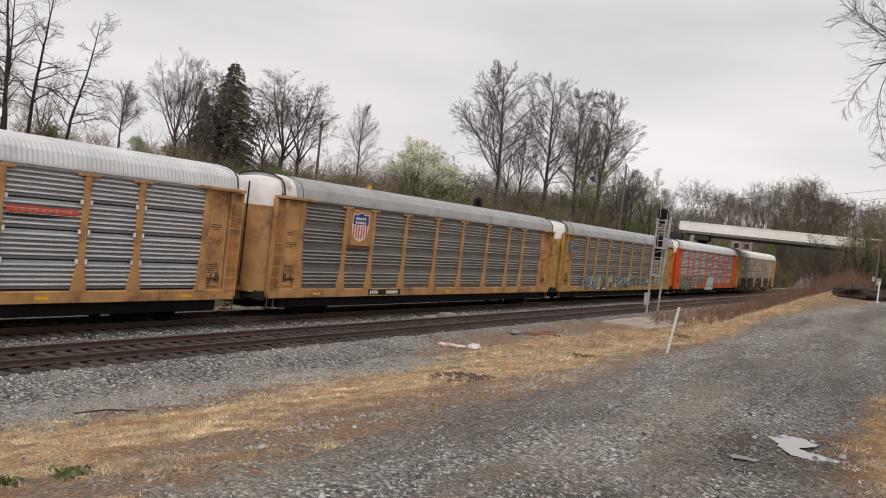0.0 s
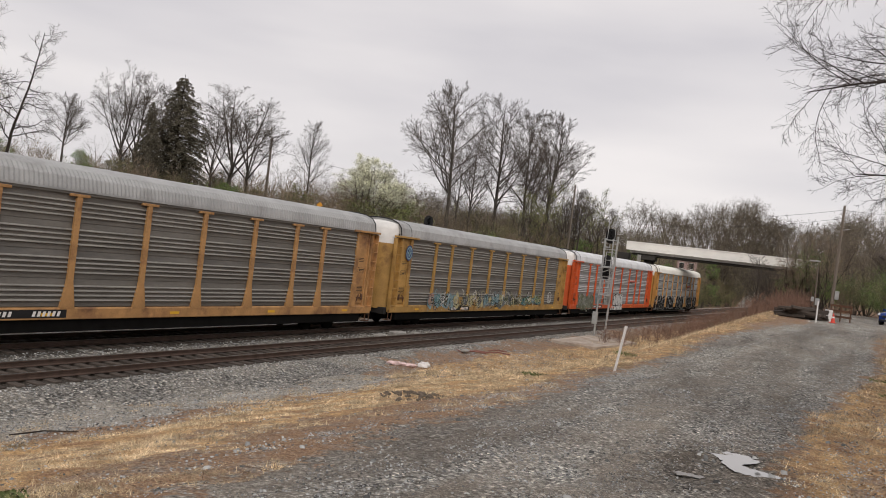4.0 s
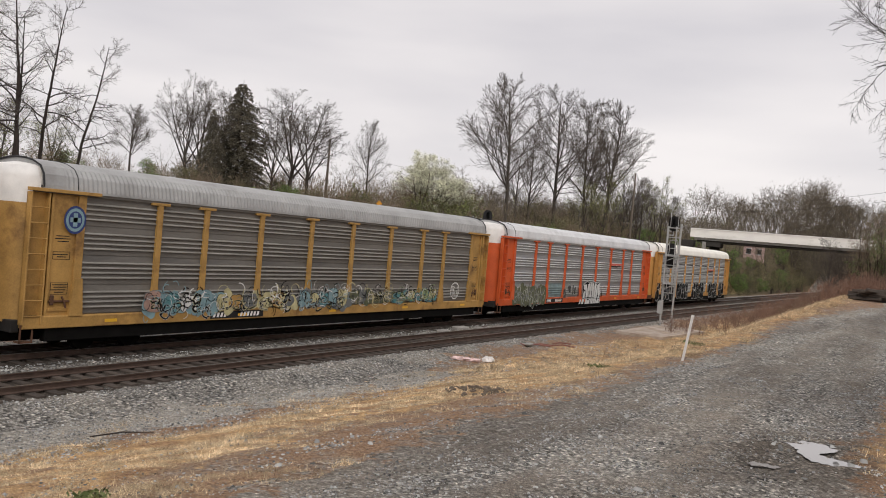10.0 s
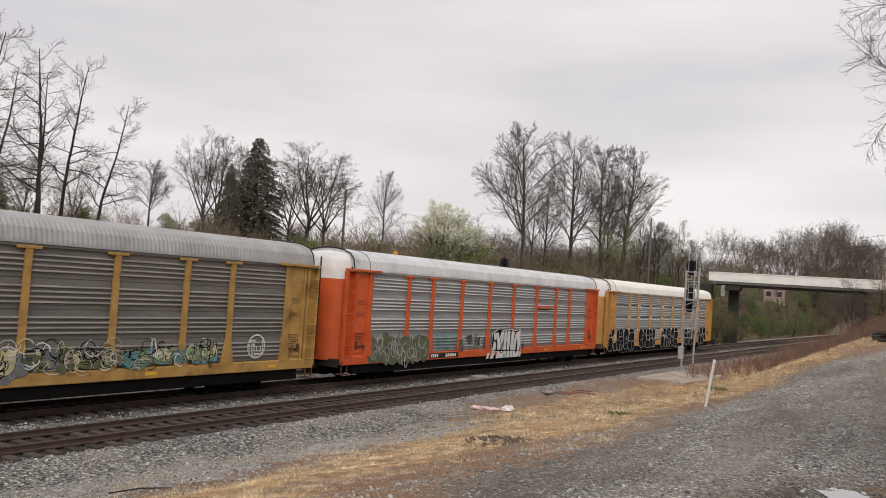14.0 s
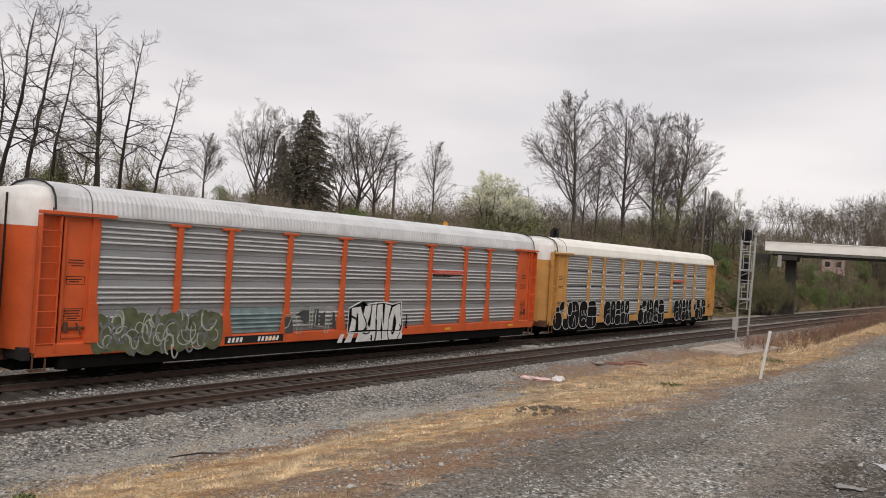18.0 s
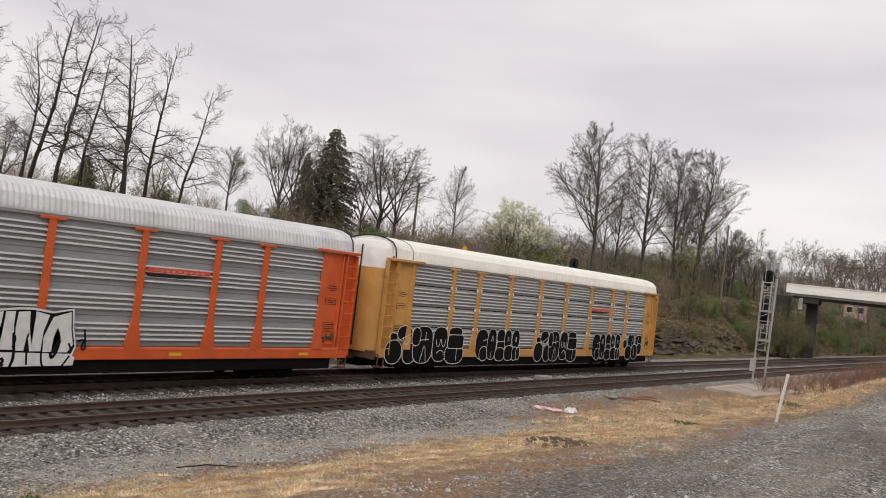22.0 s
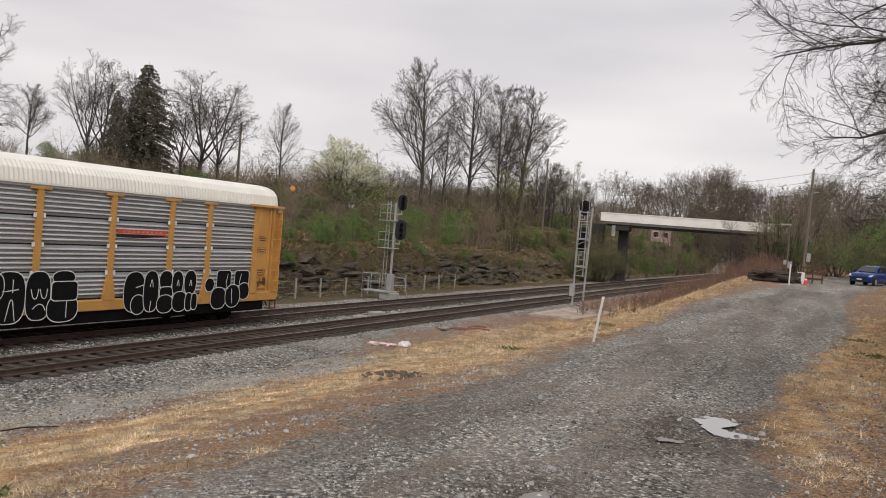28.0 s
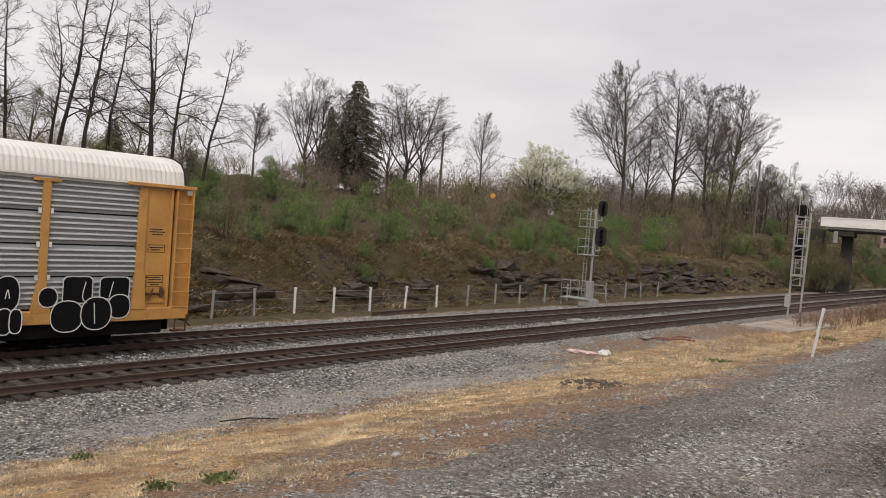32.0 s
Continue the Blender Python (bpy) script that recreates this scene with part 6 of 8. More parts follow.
stake = thing("marker_post", "white marker stake beside the tie pile", "marker post", m=pose(-3.75, 65.7, float(ground(-3.75, 65.7))))
part("shaft", Shape().tube([(0, 0, 0), (0, 0, 1.55)], 0.05, 8), M_WHITE, stake)
drum = thing("oil_drum", "pale round drum among the ties", "drum", m=pose(-3.2, 70.5, float(ground(-3.2, 70.5))))
part("drum_body", Shape().tube([(0, 0, 0), (0, 0, 0.9)], 0.28, 14), M_WHITE, drum)

sg_z = float(ground(-50, 66.66))
sign = thing("warning_sign", "small orange diamond sign on a post among trees", "road sign", m=pose(-50, 66.66, sg_z, 0, 0, 37))
part("post", Shape().box(-0.04, 0.04, -0.03, 0.03, -0.2, 7.75 - sg_z), M_POLE, sign)
part("diamond_plate", Shape().prism([(0, -0.32), (0.32, 0), (0, 0.32), (-0.32, 0)], "y", -0.06, -0.035), M_SIGN, sign, "orange diamond plate", m=pose(0, 0, 7.47 - sg_z))
part("sign_symbol", Shape().prism([(-0.1, -0.14), (0.12, 0.0), (-0.1, 0.14), (0.0, 0.0)], "y", -0.066, -0.06), M_BLACK, sign, "plain black mark")

# ---- puddles ----
# base colour lightened to stand in for part of the reflected sky
M_WATER = plain("muddy_puddle_water", (0.34, 0.33, 0.32), 0.04)
M_MURK = mat("murky_brown_water", (0.21, 0.19, 0.168), 0.3, var=0.4, scale=4, bump=0.1, spec=0.5)


def puddle(outline, material, label):
    """Water in a hollow of the road, its rough outline given round its middle."""
    n = len(outline)
    cx, cy = sum(p[0] for p in outline) / n, sum(p[1] for p in outline) / n
    rng = random.Random(n + 3)
    ring = soft_line(soft_line(outline + outline[:1]))[:-1]
    ring = [(x - cx + rng.gauss(0, 0.02), y - cy + rng.gauss(0, 0.03), 0.0) for x, y in ring[::3]]
    s = Shape().add(ring, [tuple(range(len(ring)))])
    single("puddle", s, material, label, "puddle", "puddles", "structure", m=pose(cx, cy, float(ground(cx, cy)) + 0.052))


puddle([(-2.5, 15.9), (-2.2, 16.35), (-1.75, 16.3), (-1.5, 15.9), (-1.72, 15.6), (-1.8, 15.35), (-1.55, 15.2), (-1.1, 15.15), (-0.95, 14.8), (-1.35, 14.6), (-1.8, 14.7), (-2.05, 15.1), (-2.15, 15.55)], M_WATER, "shallow rain puddle reflecting the grey sky")
puddle([(-2.6, 13.7), (-2.45, 13.88), (-2.3, 13.78), (-2.1, 13.85), (-2.15, 13.6), (-2.35, 13.65), (-2.5, 13.5)], M_MURK, "thin muddy puddle beside the larger one")
puddle([(-3.45, 8.75), (-3.3, 9.2), (-3.25, 9.6), (-3.0, 9.7), (-2.9, 9.4), (-3.05, 9.25), (-2.98, 9.0), (-3.15, 8.7), (-3.3, 8.6)], M_MURK, "murky brown puddle in the gravel road")

# ---- bank on the other side of the road ----
rngB = random.Random(21)
for x, y, rx, ry, rz in ((2.35, 20.4, 0.55, 0.42, 0.36), (2.85, 21.6, 0.36, 0.32, 0.3), (3.25, 21.9, 0.42, 0.36, 0.38), (3.6, 23.2, 0.5, 0.4, 0.42), (2.6, 22.4, 0.3, 0.26, 0.24), (2.2, 23.6, 0.2, 0.25, 0.14), (3.0, 19.4, 0.22, 0.18, 0.15)):
    single("boulder", broken_rock("boulder", [((0, 0, 0), (rx, ry, rz), int(x * 100 + y))], M_BOULDER), None, "tan angular boulder on the leafy bank", "boulder", "boulders on the bank", m=pose(x, y, float(ground(x, y)) + rz * 0.45, rngB.uniform(-20, 20), rngB.uniform(-20, 20), rngB.uniform(0, 180)))
lg = Shape().tube([(-1.5, 0.0, 0.08), (-1.1, 0.06, 0.15), (-0.6, 0.05, 0.14), (-0.1, 0.12, 0.21), (0.5, 0.02, 0.2), (1.1, 0.06, 0.27), (1.9, -0.15, 0.3)], [0.03, 0.05, 0.058, 0.075, 0.07, 0.09, 0.095], 9).tube([(-0.6, 0.07, 0.16), (-0.9, 0.35, 0.3), (-1.5, 0.5, 0.42)], [0.035, 0.025, 0.012], 6)
single("fallen_log", lg, M_BARK_DARK, "dark wet fallen log on leaf litter", "log", m=pose(2.9, 15.0, float(ground(2.9, 15.0)) - 0.06, 0, -10, 0))
br = Shape().tube([(0, 0, 0), (-0.25, 0.2, 0.35), (-0.4, 0.5, 0.75)], [0.035, 0.028, 0.015], 6).tube([(0.9, -0.4, 0.02), (0.2, 0.0, 0.12), (-0.25, 0.2, 0.35)], [0.03, 0.03, 0.02], 6).tube([(-0.1, 0.1, 0.2), (-0.15, 0.3, 0.02)], [0.02, 0.012], 5)
single("dead_branch", br, M_BARK_DARK, "bare dead branch propped on the bank", "branch", m=pose(1.7, 16.2, float(ground(1.7, 16.2))))
for i in range(14):
    x, y = rngB.uniform(1.5, 4.2), rngB.uniform(12.6, 21)
    ln = rngB.uniform(0.3, 0.9)
    single("twig", Shape().tube([(-ln / 2, 0, 0.03), (0, rngB.uniform(-0.1, 0.1), rngB.uniform(0.04, 0.14)), (ln / 2, 0, rngB.uniform(0.02, 0.25))], [0.008, 0.012, 0.005], 5), M_BARK_DARK if i % 3 else M_BRUSH, "thin dead twig lying on fallen leaves", "twig", "dead twigs", m=pose(x, y, float(ground(x, y)), 0, 0, rngB.uniform(0, 180)))
ms = Shape()
for k in range(4):
    lumpy(ms, -0.25 + 0.17 * k, rngB.uniform(-0.05, 0.05), 0.0, 0.16, 0.13, 0.1, rngB, 9, 6, 0.15)
M_MOSS = mat("damp_green_moss", (0.10, 0.12, 0.025), 0.95, var=0.5, scale=9, fine=60, bump=0.8)
single("moss_cushion", ms, M_MOSS, "green moss cushion on the old log", "moss", m=pose(3.35, 15.0, float(ground(3.35, 15.0)) + 0.38))
st = Shape().tube([(0, 0, -0.2), (0, 0, 0.15), (0.02, 0, 0.32)], [0.32, 0.26, 0.25], 12)
single("tree_stump", st, M_BARK_DARK, "dark cut tree stump beside the log", "stump", m=pose(3.0, 14.1, float(ground(3.0, 14.1))))
sp = Shape().tube([(-0.3, 0, 0.35), (0, 0.1, 0.5), (0.35, 0.05, 0.2)], [0.03, 0.05, 0.04], 6)
single("broken_limb", sp, M_BOULDER, "pale barkless broken limb", "branch", m=pose(2.9, 13.9, float(ground(2.9, 13.9)) + 0.1))
bg = Shape()
for k in range(5):
    lumpy(bg, rngB.uniform(-0.1, 0.12), rngB.uniform(-0.1, 0.1), 0.07 + 0.05 * k, 0.15, 0.14, 0.1, rngB, 10, 6, 0.13)
single("trash_bag", bg, M_WHITE, "crumpled white plastic bag on dead leaves", "litter", m=pose(2.85, 12.3, float(ground(2.85, 12.3))))
jk = thing("dumped_junk", "pale dumped plastic junk among the trees", "litter", m=pose(6.6, 32.6, float(ground(6.6, 32.6))))
s = Shape()
lumpy(s, 0, 0, 0.55, 0.3, 0.28, 0.28, rngB, 8, 5, 0.25)
part("white_bag", s, M_WHITE, jk)
part("grey_tub", Shape().tube([(0, 0, -0.05), (0, 0, 0.4)], [0.36, 0.42], 12), M_CONC_DARK, jk)
rngM = random.Random(31)
md = Shape()
for i in range(240):
    a, q = rngM.uniform(0, 6.3), rngM.random() ** 0.7
    x, y, r = 1.0 * q * math.cos(a), 0.75 * q * math.sin(a), rngM.uniform(0.015, 0.045)
    lumpy(md, x, y, 0.10 * (1 - q * q) + rngM.uniform(-0.02, 0.03), r * 1.2, r, r * 0.8, rngM, 5, 3, 0.25)
M_DAMP_GRAVEL = mat("damp_brown_gravel", (0.17, 0.135, 0.105), 0.9, var=0.5, scale=12, bump=0.3)
tagged(single("gravel_mound", md, M_DAMP_GRAVEL, "small low mound of dark gravel in the grass", "gravel mound", m=pose(-9.5, 17.6, float(ground(-9.5, 17.6)), 0, 0, 30)), kind="stuff")

# a house half hidden beyond the bridge
M_SIDING = mat("pale_pink_siding", (0.52, 0.36, 0.33), 0.8, var=0.15, scale=2, bump=0.1, stretch=(1, 1, 6))
M_SHINGLE = mat("grey_shingles", (0.19, 0.17, 0.16), 0.9, var=0.25, scale=4, bump=0.2)
hx, hy = -36.2, 178.0
hs = thing("house", "small pale pink house half hidden by trees", "house", m=pose(hx, hy, float(ground(hx, hy)), 0, 0, 14))
part("wall", Shape().box(-2.0, 2.0, -2.0, 2.0, -0.8, 2.6), M_SIDING, hs)
part("roof", Shape().prism([(-2.3, 2.55), (2.3, 2.55), (0.0, 3.5)], "x", -2.3, 2.3), M_SHINGLE, hs)
for x in (-1.1, 0.9):
    w_ob = part("window", Shape().box(x - 0.45, x + 0.45, -2.06, -2.0, 0.9, 2.0), M_BLACK, hs)
    part("window_frame", Shape().box(x - 0.55, x + 0.55, -2.09, -2.06, 2.0, 2.1).box(x - 0.55, x + 0.55, -2.09, -2.06, 0.8, 0.9), M_WHITE, w_ob)


# ---- trees and brush ----
class Twigs:
    """Collects tapered branches as tubes, quads only."""

    def __init__(self):
        self.v, self.f, self.n = [], [], 0

    def branch(self, pts, radii, k):
        pts = np.asarray(pts, float)
        d = np.gradient(pts, axis=0)
        d /= np.linalg.norm(d, axis=1)[:, None] + 1e-9
        ref = np.array([0.31, 0.95, 0.05]) if abs(d[0] @ np.array([0.31, 0.95, 0.05])) < 0.9 else np.array([1.0, 0, 0])
        a = np.cross(d, ref)
        a /= np.linalg.norm(a, axis=1)[:, None] + 1e-9
        b = np.cross(d, a)
        t = np.arange(k) * 2 * np.pi / k
        ring = pts[:, None, :] + (a[:, None, :] * np.cos(t)[None, :, None] + b[:, None, :] * np.sin(t)[None, :, None]) * np.asarray(radii)[:, None, None]
        m = len(pts)
        idx = np.arange(m * k).reshape(m, k) + self.n
        nx = np.roll(idx, -1, axis=1)
        if k == 2:
            idx, nx = idx[:, :1], nx[:, :1]
        self.v.append(ring.reshape(-1, 3))
        self.f.append(np.stack([idx[:-1], nx[:-1], nx[1:], idx[1:]], -1).reshape(-1, 4))
        self.n += m * k

    def mesh(self, name, material):
        return raw_mesh(name, np.concatenate(self.v), np.concatenate(self.f), material)


def grow(rng, trunk, limbs, stems, levels, counts, ratio, angle, lift, wander, rmin, tips=None, sides=(6, 4, 3, 2, 2), slim=0.02, segs=(5, 4, 3, 2), round_to=None):
    """Grow branches from the given stems: (points, radii). Levels 0 and 1 go to the trunk, finer ones to the crown."""
    queue = [(np.asarray(p, float), np.asarray(r, float), 0) for p, r in stems]
    while queue:
        pts, rad, lv = queue.pop()
        (trunk if lv < 2 else limbs).branch(pts, rad, sides[min(lv, len(sides) - 1)])
        if lv >= levels:
            if tips is not None:
                tips.append(pts[-1])
                tips.append(pts[len(pts) // 2])
            continue
        seg = np.linalg.norm(np.diff(pts, axis=0), axis=1)
        length = seg.sum()
        cum = np.concatenate([[0], np.cumsum(seg)]) / length
        lo = (0.30, 0.18, 0.12, 0.1)[min(lv, 3)] if isinstance(ratio, tuple) else 0.3
        for i in range(counts[lv]):
            t = lo + (1 - lo) * (i + rng.uniform(0.2, 0.8)) / counts[lv]
            t = min(t, 0.985)
            base = np.array([np.interp(t, cum, pts[:, c]) for c in range(3)])
            r0 = np.interp(t, cum, rad)
            j = min(int(np.searchsorted(cum, t)), len(pts) - 1)
            ax = pts[j] - pts[max(j - 1, 0)]
            ax /= np.linalg.norm(ax) + 1e-9
            side = rng.normal(size=3)
            side -= ax * (side @ ax)
            side /= np.linalg.norm(side) + 1e-9
            an = radians(rng.uniform(*angle[min(lv, len(angle) - 1)]))
            d = ax * math.cos(an) + side * math.sin(an)
            ln = length * ratio[min(lv, len(ratio) - 1)] * rng.uniform(0.7, 1.2) * (1.15 - 0.65 * t)
            k = segs[min(lv, len(segs) - 1)]
            if round_to is not None:
                for _ in range(7):
                    e = (base + d * ln * 0.95 + np.array([0, 0, 0.25 * ln]) - round_to[0]) / round_to[1]
                    if e @ e < 1:
                        break
                    ln *= 0.82
            q = [base]
            for _ in range(k):
                d = d + rng.normal(size=3) * wander + np.array([0, 0, lift[min(lv, len(lift) - 1)]])
                d /= np.linalg.norm(d)
                q.append(q[-1] + d * ln / k)
            ra = max(min(r0 * 0.6, ln * slim), rmin)
            queue.append((np.array(q), np.linspace(ra, max(rmin * (0.7 if lv + 1 < levels else 0.25), ra * 0.25), k + 1), lv + 1))


def stem(rng, h, r, lean=(0, 0), wander=0.05, k=9, base=(0, 0, 0)):
    pts, d = [np.array(base, float)], np.array([lean[0], lean[1], 1.0])
    for _ in range(k):
        d = d + rng.normal(size=3) * wander * np.array([1, 1, 0.2]) + np.array([0, 0, 0.06])
        d /= np.linalg.norm(d)
        pts.append(pts[-1] + d * h / k)
    return np.array(pts), r * np.linspace(1, 0.12, k + 1) ** 0.9


def quads(centres, size, rng, flat=0.0):
    """Small leaves: one quad at each centre, turned at random."""
    n = len(centres)
    a = rng.normal(size=(n, 3))
    a[:, 2] *= 1 - flat
    a /= np.linalg.norm(a, axis=1)[:, None]
    b = np.cross(a, rng.normal(size=(n, 3)))
    if flat:
        b[:, 2] *= 1 - flat
    b /= np.linalg.norm(b, axis=1)[:, None] + 1e-9
    s = size * rng.uniform(0.6, 1.3, n)[:, None]
    v = np.stack([centres - a * s, centres - b * s * 0.6, centres + a * s, centres + b * s * 0.6], 1).reshape(-1, 3)
    return v, np.arange(4 * n).reshape(n, 4)


def make_tree(kind, seed, bark, twig, label, category="tree", group="bare trees", leaf=None, leaf_size=0.07, leaf_n=3, name="tree"):
    """A tree about 10 m high, to be copied and scaled."""
    rng = np.random.default_rng(seed)
    T, C, tips = Twigs(), Twigs(), []
    if kind == "spread":
        grow(rng, T, C, [stem(rng, 8.8, 0.15, (rng.uniform(-0.05, 0.05), 0), 0.03)], 4, (25, 10, 7, 5), (0.58, 0.5, 0.5, 0.55), ((36, 64), (24, 50), (22, 52), (22, 58)), (0.075, 0.04, 0.03, 0.02), 0.085, 0.0047, tips, slim=0.0125, round_to=(np.array([0, 0, 5.8]), np.array([3.4, 3.4, 4.25])))
    elif kind == "fork":
        st = stem(rng, 2.9, 0.15, (0, 0), 0.03, 4)
        st = (st[0], np.linspace(0.15, 0.12, 5))
        stems = [st] + [stem(rng, 6.4 - 1.6 * q, 0.075, (q * math.cos(a), q * math.sin(a)), 0.04, 8, st[0][-1 - (j % 2)]) for j, (a, q) in enumerate(((0.3, 0.1), (1.4, 0.7), (2.5, 0.4), (3.6, 0.85), (4.7, 0.55), (5.7, 0.8)))]
        grow(rng, T, C, stems, 4, (9, 7, 6, 4), (0.5, 0.5, 0.5, 0.55), ((30, 58), (26, 55), (25, 55), (25, 60)), (0.045, 0.03, 0.03, 0.02), 0.085, 0.0055, tips, slim=0.014, round_to=(np.array([0, 0, 5.9]), np.array([3.6, 3.6, 4.2])))
    elif kind == "crown":
        st = stem(rng, 2.2, 0.15, (0, 0), 0.03, 4)
        st = (st[0], np.linspace(0.15, 0.12, 5))
        stems = [st] + [stem(rng, 6.4 - 2.2 * q, 0.08, (q * math.cos(a), q * math.sin(a)), 0.05, 8, st[0][-1 - (j % 2)]) for j, (a, q) in enumerate(((0.3, 0.1), (1.4, 0.7), (2.5, 0.5), (3.6, 0.9), (4.7, 0.6), (5.7, 0.85)))]
        grow(rng, T, C, stems, 4, (8, 6, 5, 4), (0.5, 0.5, 0.5, 0.55), ((30, 62), (25, 58), (25, 60), (25, 65)), (0.05, 0.03, 0.03, 0.02), 0.08, 0.0055, tips, slim=0.012, round_to=(np.array([0, 0, 5.3]), np.array([4.2, 4.2, 4.3])))
    elif kind == "tangle":
        stems = [stem(rng, rng.uniform(6, 10), 0.055, (rng.uniform(-0.35, 0.35), rng.uniform(-0.35, 0.35)), 0.07, 9, (rng.uniform(-0.9, 0.9), rng.uniform(-0.9, 0.9), 0)) for _ in range(6)]
        grow(rng, T, C, stems, 3, (13, 7, 5), (0.3, 0.5, 0.5), ((30, 75), (25, 65), (25, 65)), (0.05, 0.02, 0.0), 0.13, 0.007, tips, sides=(5, 3, 2, 2), slim=0.012)
    elif kind == "slender":
        grow(rng, T, C, [stem(rng, 9.8, 0.12, (rng.uniform(-0.05, 0.06), 0), 0.055, 14)], 3, (21, 8, 6), (0.25, 0.52, 0.5), ((48, 92), (25, 62), (25, 60)), (0.07, 0.05, 0.03), 0.19, 0.0062, tips, sides=(6, 3, 2, 2))
    elif kind == "shrub":
        stems = [stem(rng, rng.uniform(6, 10), 0.09, (rng.uniform(-0.55, 0.55), rng.uniform(-0.55, 0.55)), 0.08, 6, (rng.uniform(-0.6, 0.6), rng.uniform(-0.6, 0.6), 0)) for _ in range(9)]
        grow(rng, T, C, stems, 3, (6, 5, 3), (0.45, 0.5, 0.5), ((25, 60), (25, 65), (25, 65)), (0.04, 0.03, 0.02), 0.10, 0.017, tips, sides=(4, 3, 2, 2), segs=(4, 3, 2))
    top = max(v[:, 2].max() for v in T.v + C.v)
    for tw in (T, C):
        tw.v = [v * (10.0 / top) for v in tw.v]
    tips = [p * (10.0 / top) for p in tips]
    t = thing(name, label, category, group)
    part("trunk", T.mesh("trunk", bark), None, t)
    if C.v:
        part("crown", C.mesh("crown", twig), None, t, "fine bare twigs" if leaf is None else "twigs with small leaves")
    if leaf is not None and leaf_n:
        tp = np.array(tips)
        if leaf_n < 1:
            tp, leaf_n = tp[rng.random(len(tp)) < leaf_n], 1
        c = np.repeat(tp, leaf_n, 0) + rng.normal(size=(len(tp) * leaf_n, 3)) * leaf_size * 3.2
        v, f = quads(c, leaf_size, rng)
        part("leaves", raw_mesh("leaves", v, f, leaf), None, t)
    return t


def make_spruce(seed):
    rng = np.random.default_rng(seed)
    T = Twigs()
    T.branch([(0, 0, 0), (0, 0, 5), (0.05, 0, 10)], [0.16, 0.09, 0.01], 7)
    cs, B = [], Twigs()
    z = 1.0
    while z < 9.9:
        n = int(6 + 5 * (1 - z / 10))
        reach = 2.3 * min(1.0, (10.12 - z) / 5.2) ** 0.75
        for i in range(n):
            a = 2 * math.pi * (i + rng.uniform(-0.4, 0.4)) / n
            ln = reach * rng.uniform(0.6, 1.12)
            d = np.array([math.cos(a), math.sin(a), 0])
            tip = d * ln + np.array([0, 0, z - 0.22 * ln + rng.uniform(-0.1, 0.15)])
            mid = d * ln * 0.55 + np.array([0, 0, z - 0.02 * ln])
            B.branch([(0, 0, z), mid, tip], [0.03, 0.02, 0.006], 3)
            m = max(int(ln * 95), 20)
            t = rng.uniform(0.15, 1.0, m) ** 0.8
            p = np.where(t[:, None] < 0.55, np.array([0, 0, z]) + (mid - np.array([0, 0, z])) * (t / 0.55)[:, None], mid + (tip - mid) * ((t - 0.55) / 0.45)[:, None])
            side = np.array([-d[1], d[0], 0])
            p = p + side * (rng.normal(size=m) * 0.17 * ln * (1.1 - t))[:, None] + np.stack([0 * t, 0 * t, -np.abs(rng.normal(size=m)) * 0.13], 1)
            cs.append(p)
        z += 0.27
    t = thing("spruce", "dark green spruce tree standing among bare trees", "tree", "spruce trees")
    part("trunk", T.mesh("trunk", M_BARK_DARK), None, t)
    tagged(part("bough_layer", B.mesh("bough_layer", M_BARK_DARK), None, t), kind="stuff")
    v, f = quads(np.concatenate(cs), 0.065, rng, 0.25)
    part("needles", raw_mesh("needles", v, f, M_NEEDLE), None, t)
    return t


def put(proto, x, y, h, used, rz=None, rng=random.Random(77), tilt=0.0, wide=1.0, sink=0.15):
    """Stand the prototype, or a copy of it, on the ground, h metres high."""
    rz = rng.uniform(0, 360) if rz is None else rz
    m = pose(x, y, float(ground(x, y)) - sink, 0, tilt, rz) @ Matrix.Diagonal((h / 10 * wide, h / 10 * wide, h / 10, 1))
    if proto.name in used:
        return copy_thing(proto, m @ Matrix.Diagonal((*(1 / k for k in proto.scale), 1)))
    used.add(proto.name)
    proto.matrix_basis = m
    return proto


USED = set()
BIG = [make_tree("spread", s, M_BARK, M_TWIG, "tall bare spreading tree with a fine twiggy crown", group="large bare trees") for s in (11, 12, 15, 16)]
BROAD = [make_tree("fork", s, M_BARK, M_TWIG, "broad bare tree forking low into many stems", group="broad bare trees") for s in (17, 18)]
SLIM = [make_tree("slender", s, M_BARK_DARK, M_TWIG, "tall slender bare tree with short crooked branches", group="slender bare trees") for s in (21, 22, 23, 24)]
BLOSSOM = make_tree("crown", 31, M_BARK, M_TWIG, "small tree in pale yellow-green blossom", group="blossoming trees", leaf=M_BUD, leaf_size=0.045, leaf_n=2)
BUDDING = make_tree("crown", 33, M_BARK, M_TWIG, "small tree coming into yellow-green leaf", group="budding trees", leaf=M_BUD_GREEN, leaf_size=0.05, leaf_n=0.3)
SHRUBS = [make_tree("shrub", s, M_BRUSH, M_BRUSH, "bare brown thicket shrub on the slope", "shrub", "bare shrubs", name="shrub") for s in (41, 42)]
GREEN = [make_tree("shrub", s, M_BARK, M_TWIG, "shrub with fresh green spring leaves", "shrub", "green shrubs", leaf=mt, leaf_size=0.22, leaf_n=n, name="shrub") for s, mt, n in ((51, M_LEAF, 0.7), (52, M_LEAF_DULL, 0.6), (53, M_LEAF, 0.4))]
SPRUCE = make_spruce(61)
TANGLE = [make_tree("tangle", s, M_BARK_DARK, M_BRUSH, "clump of thin dark bare saplings on the bank", "sapling", "bare saplings", name="sapling") for s in (71, 72)]


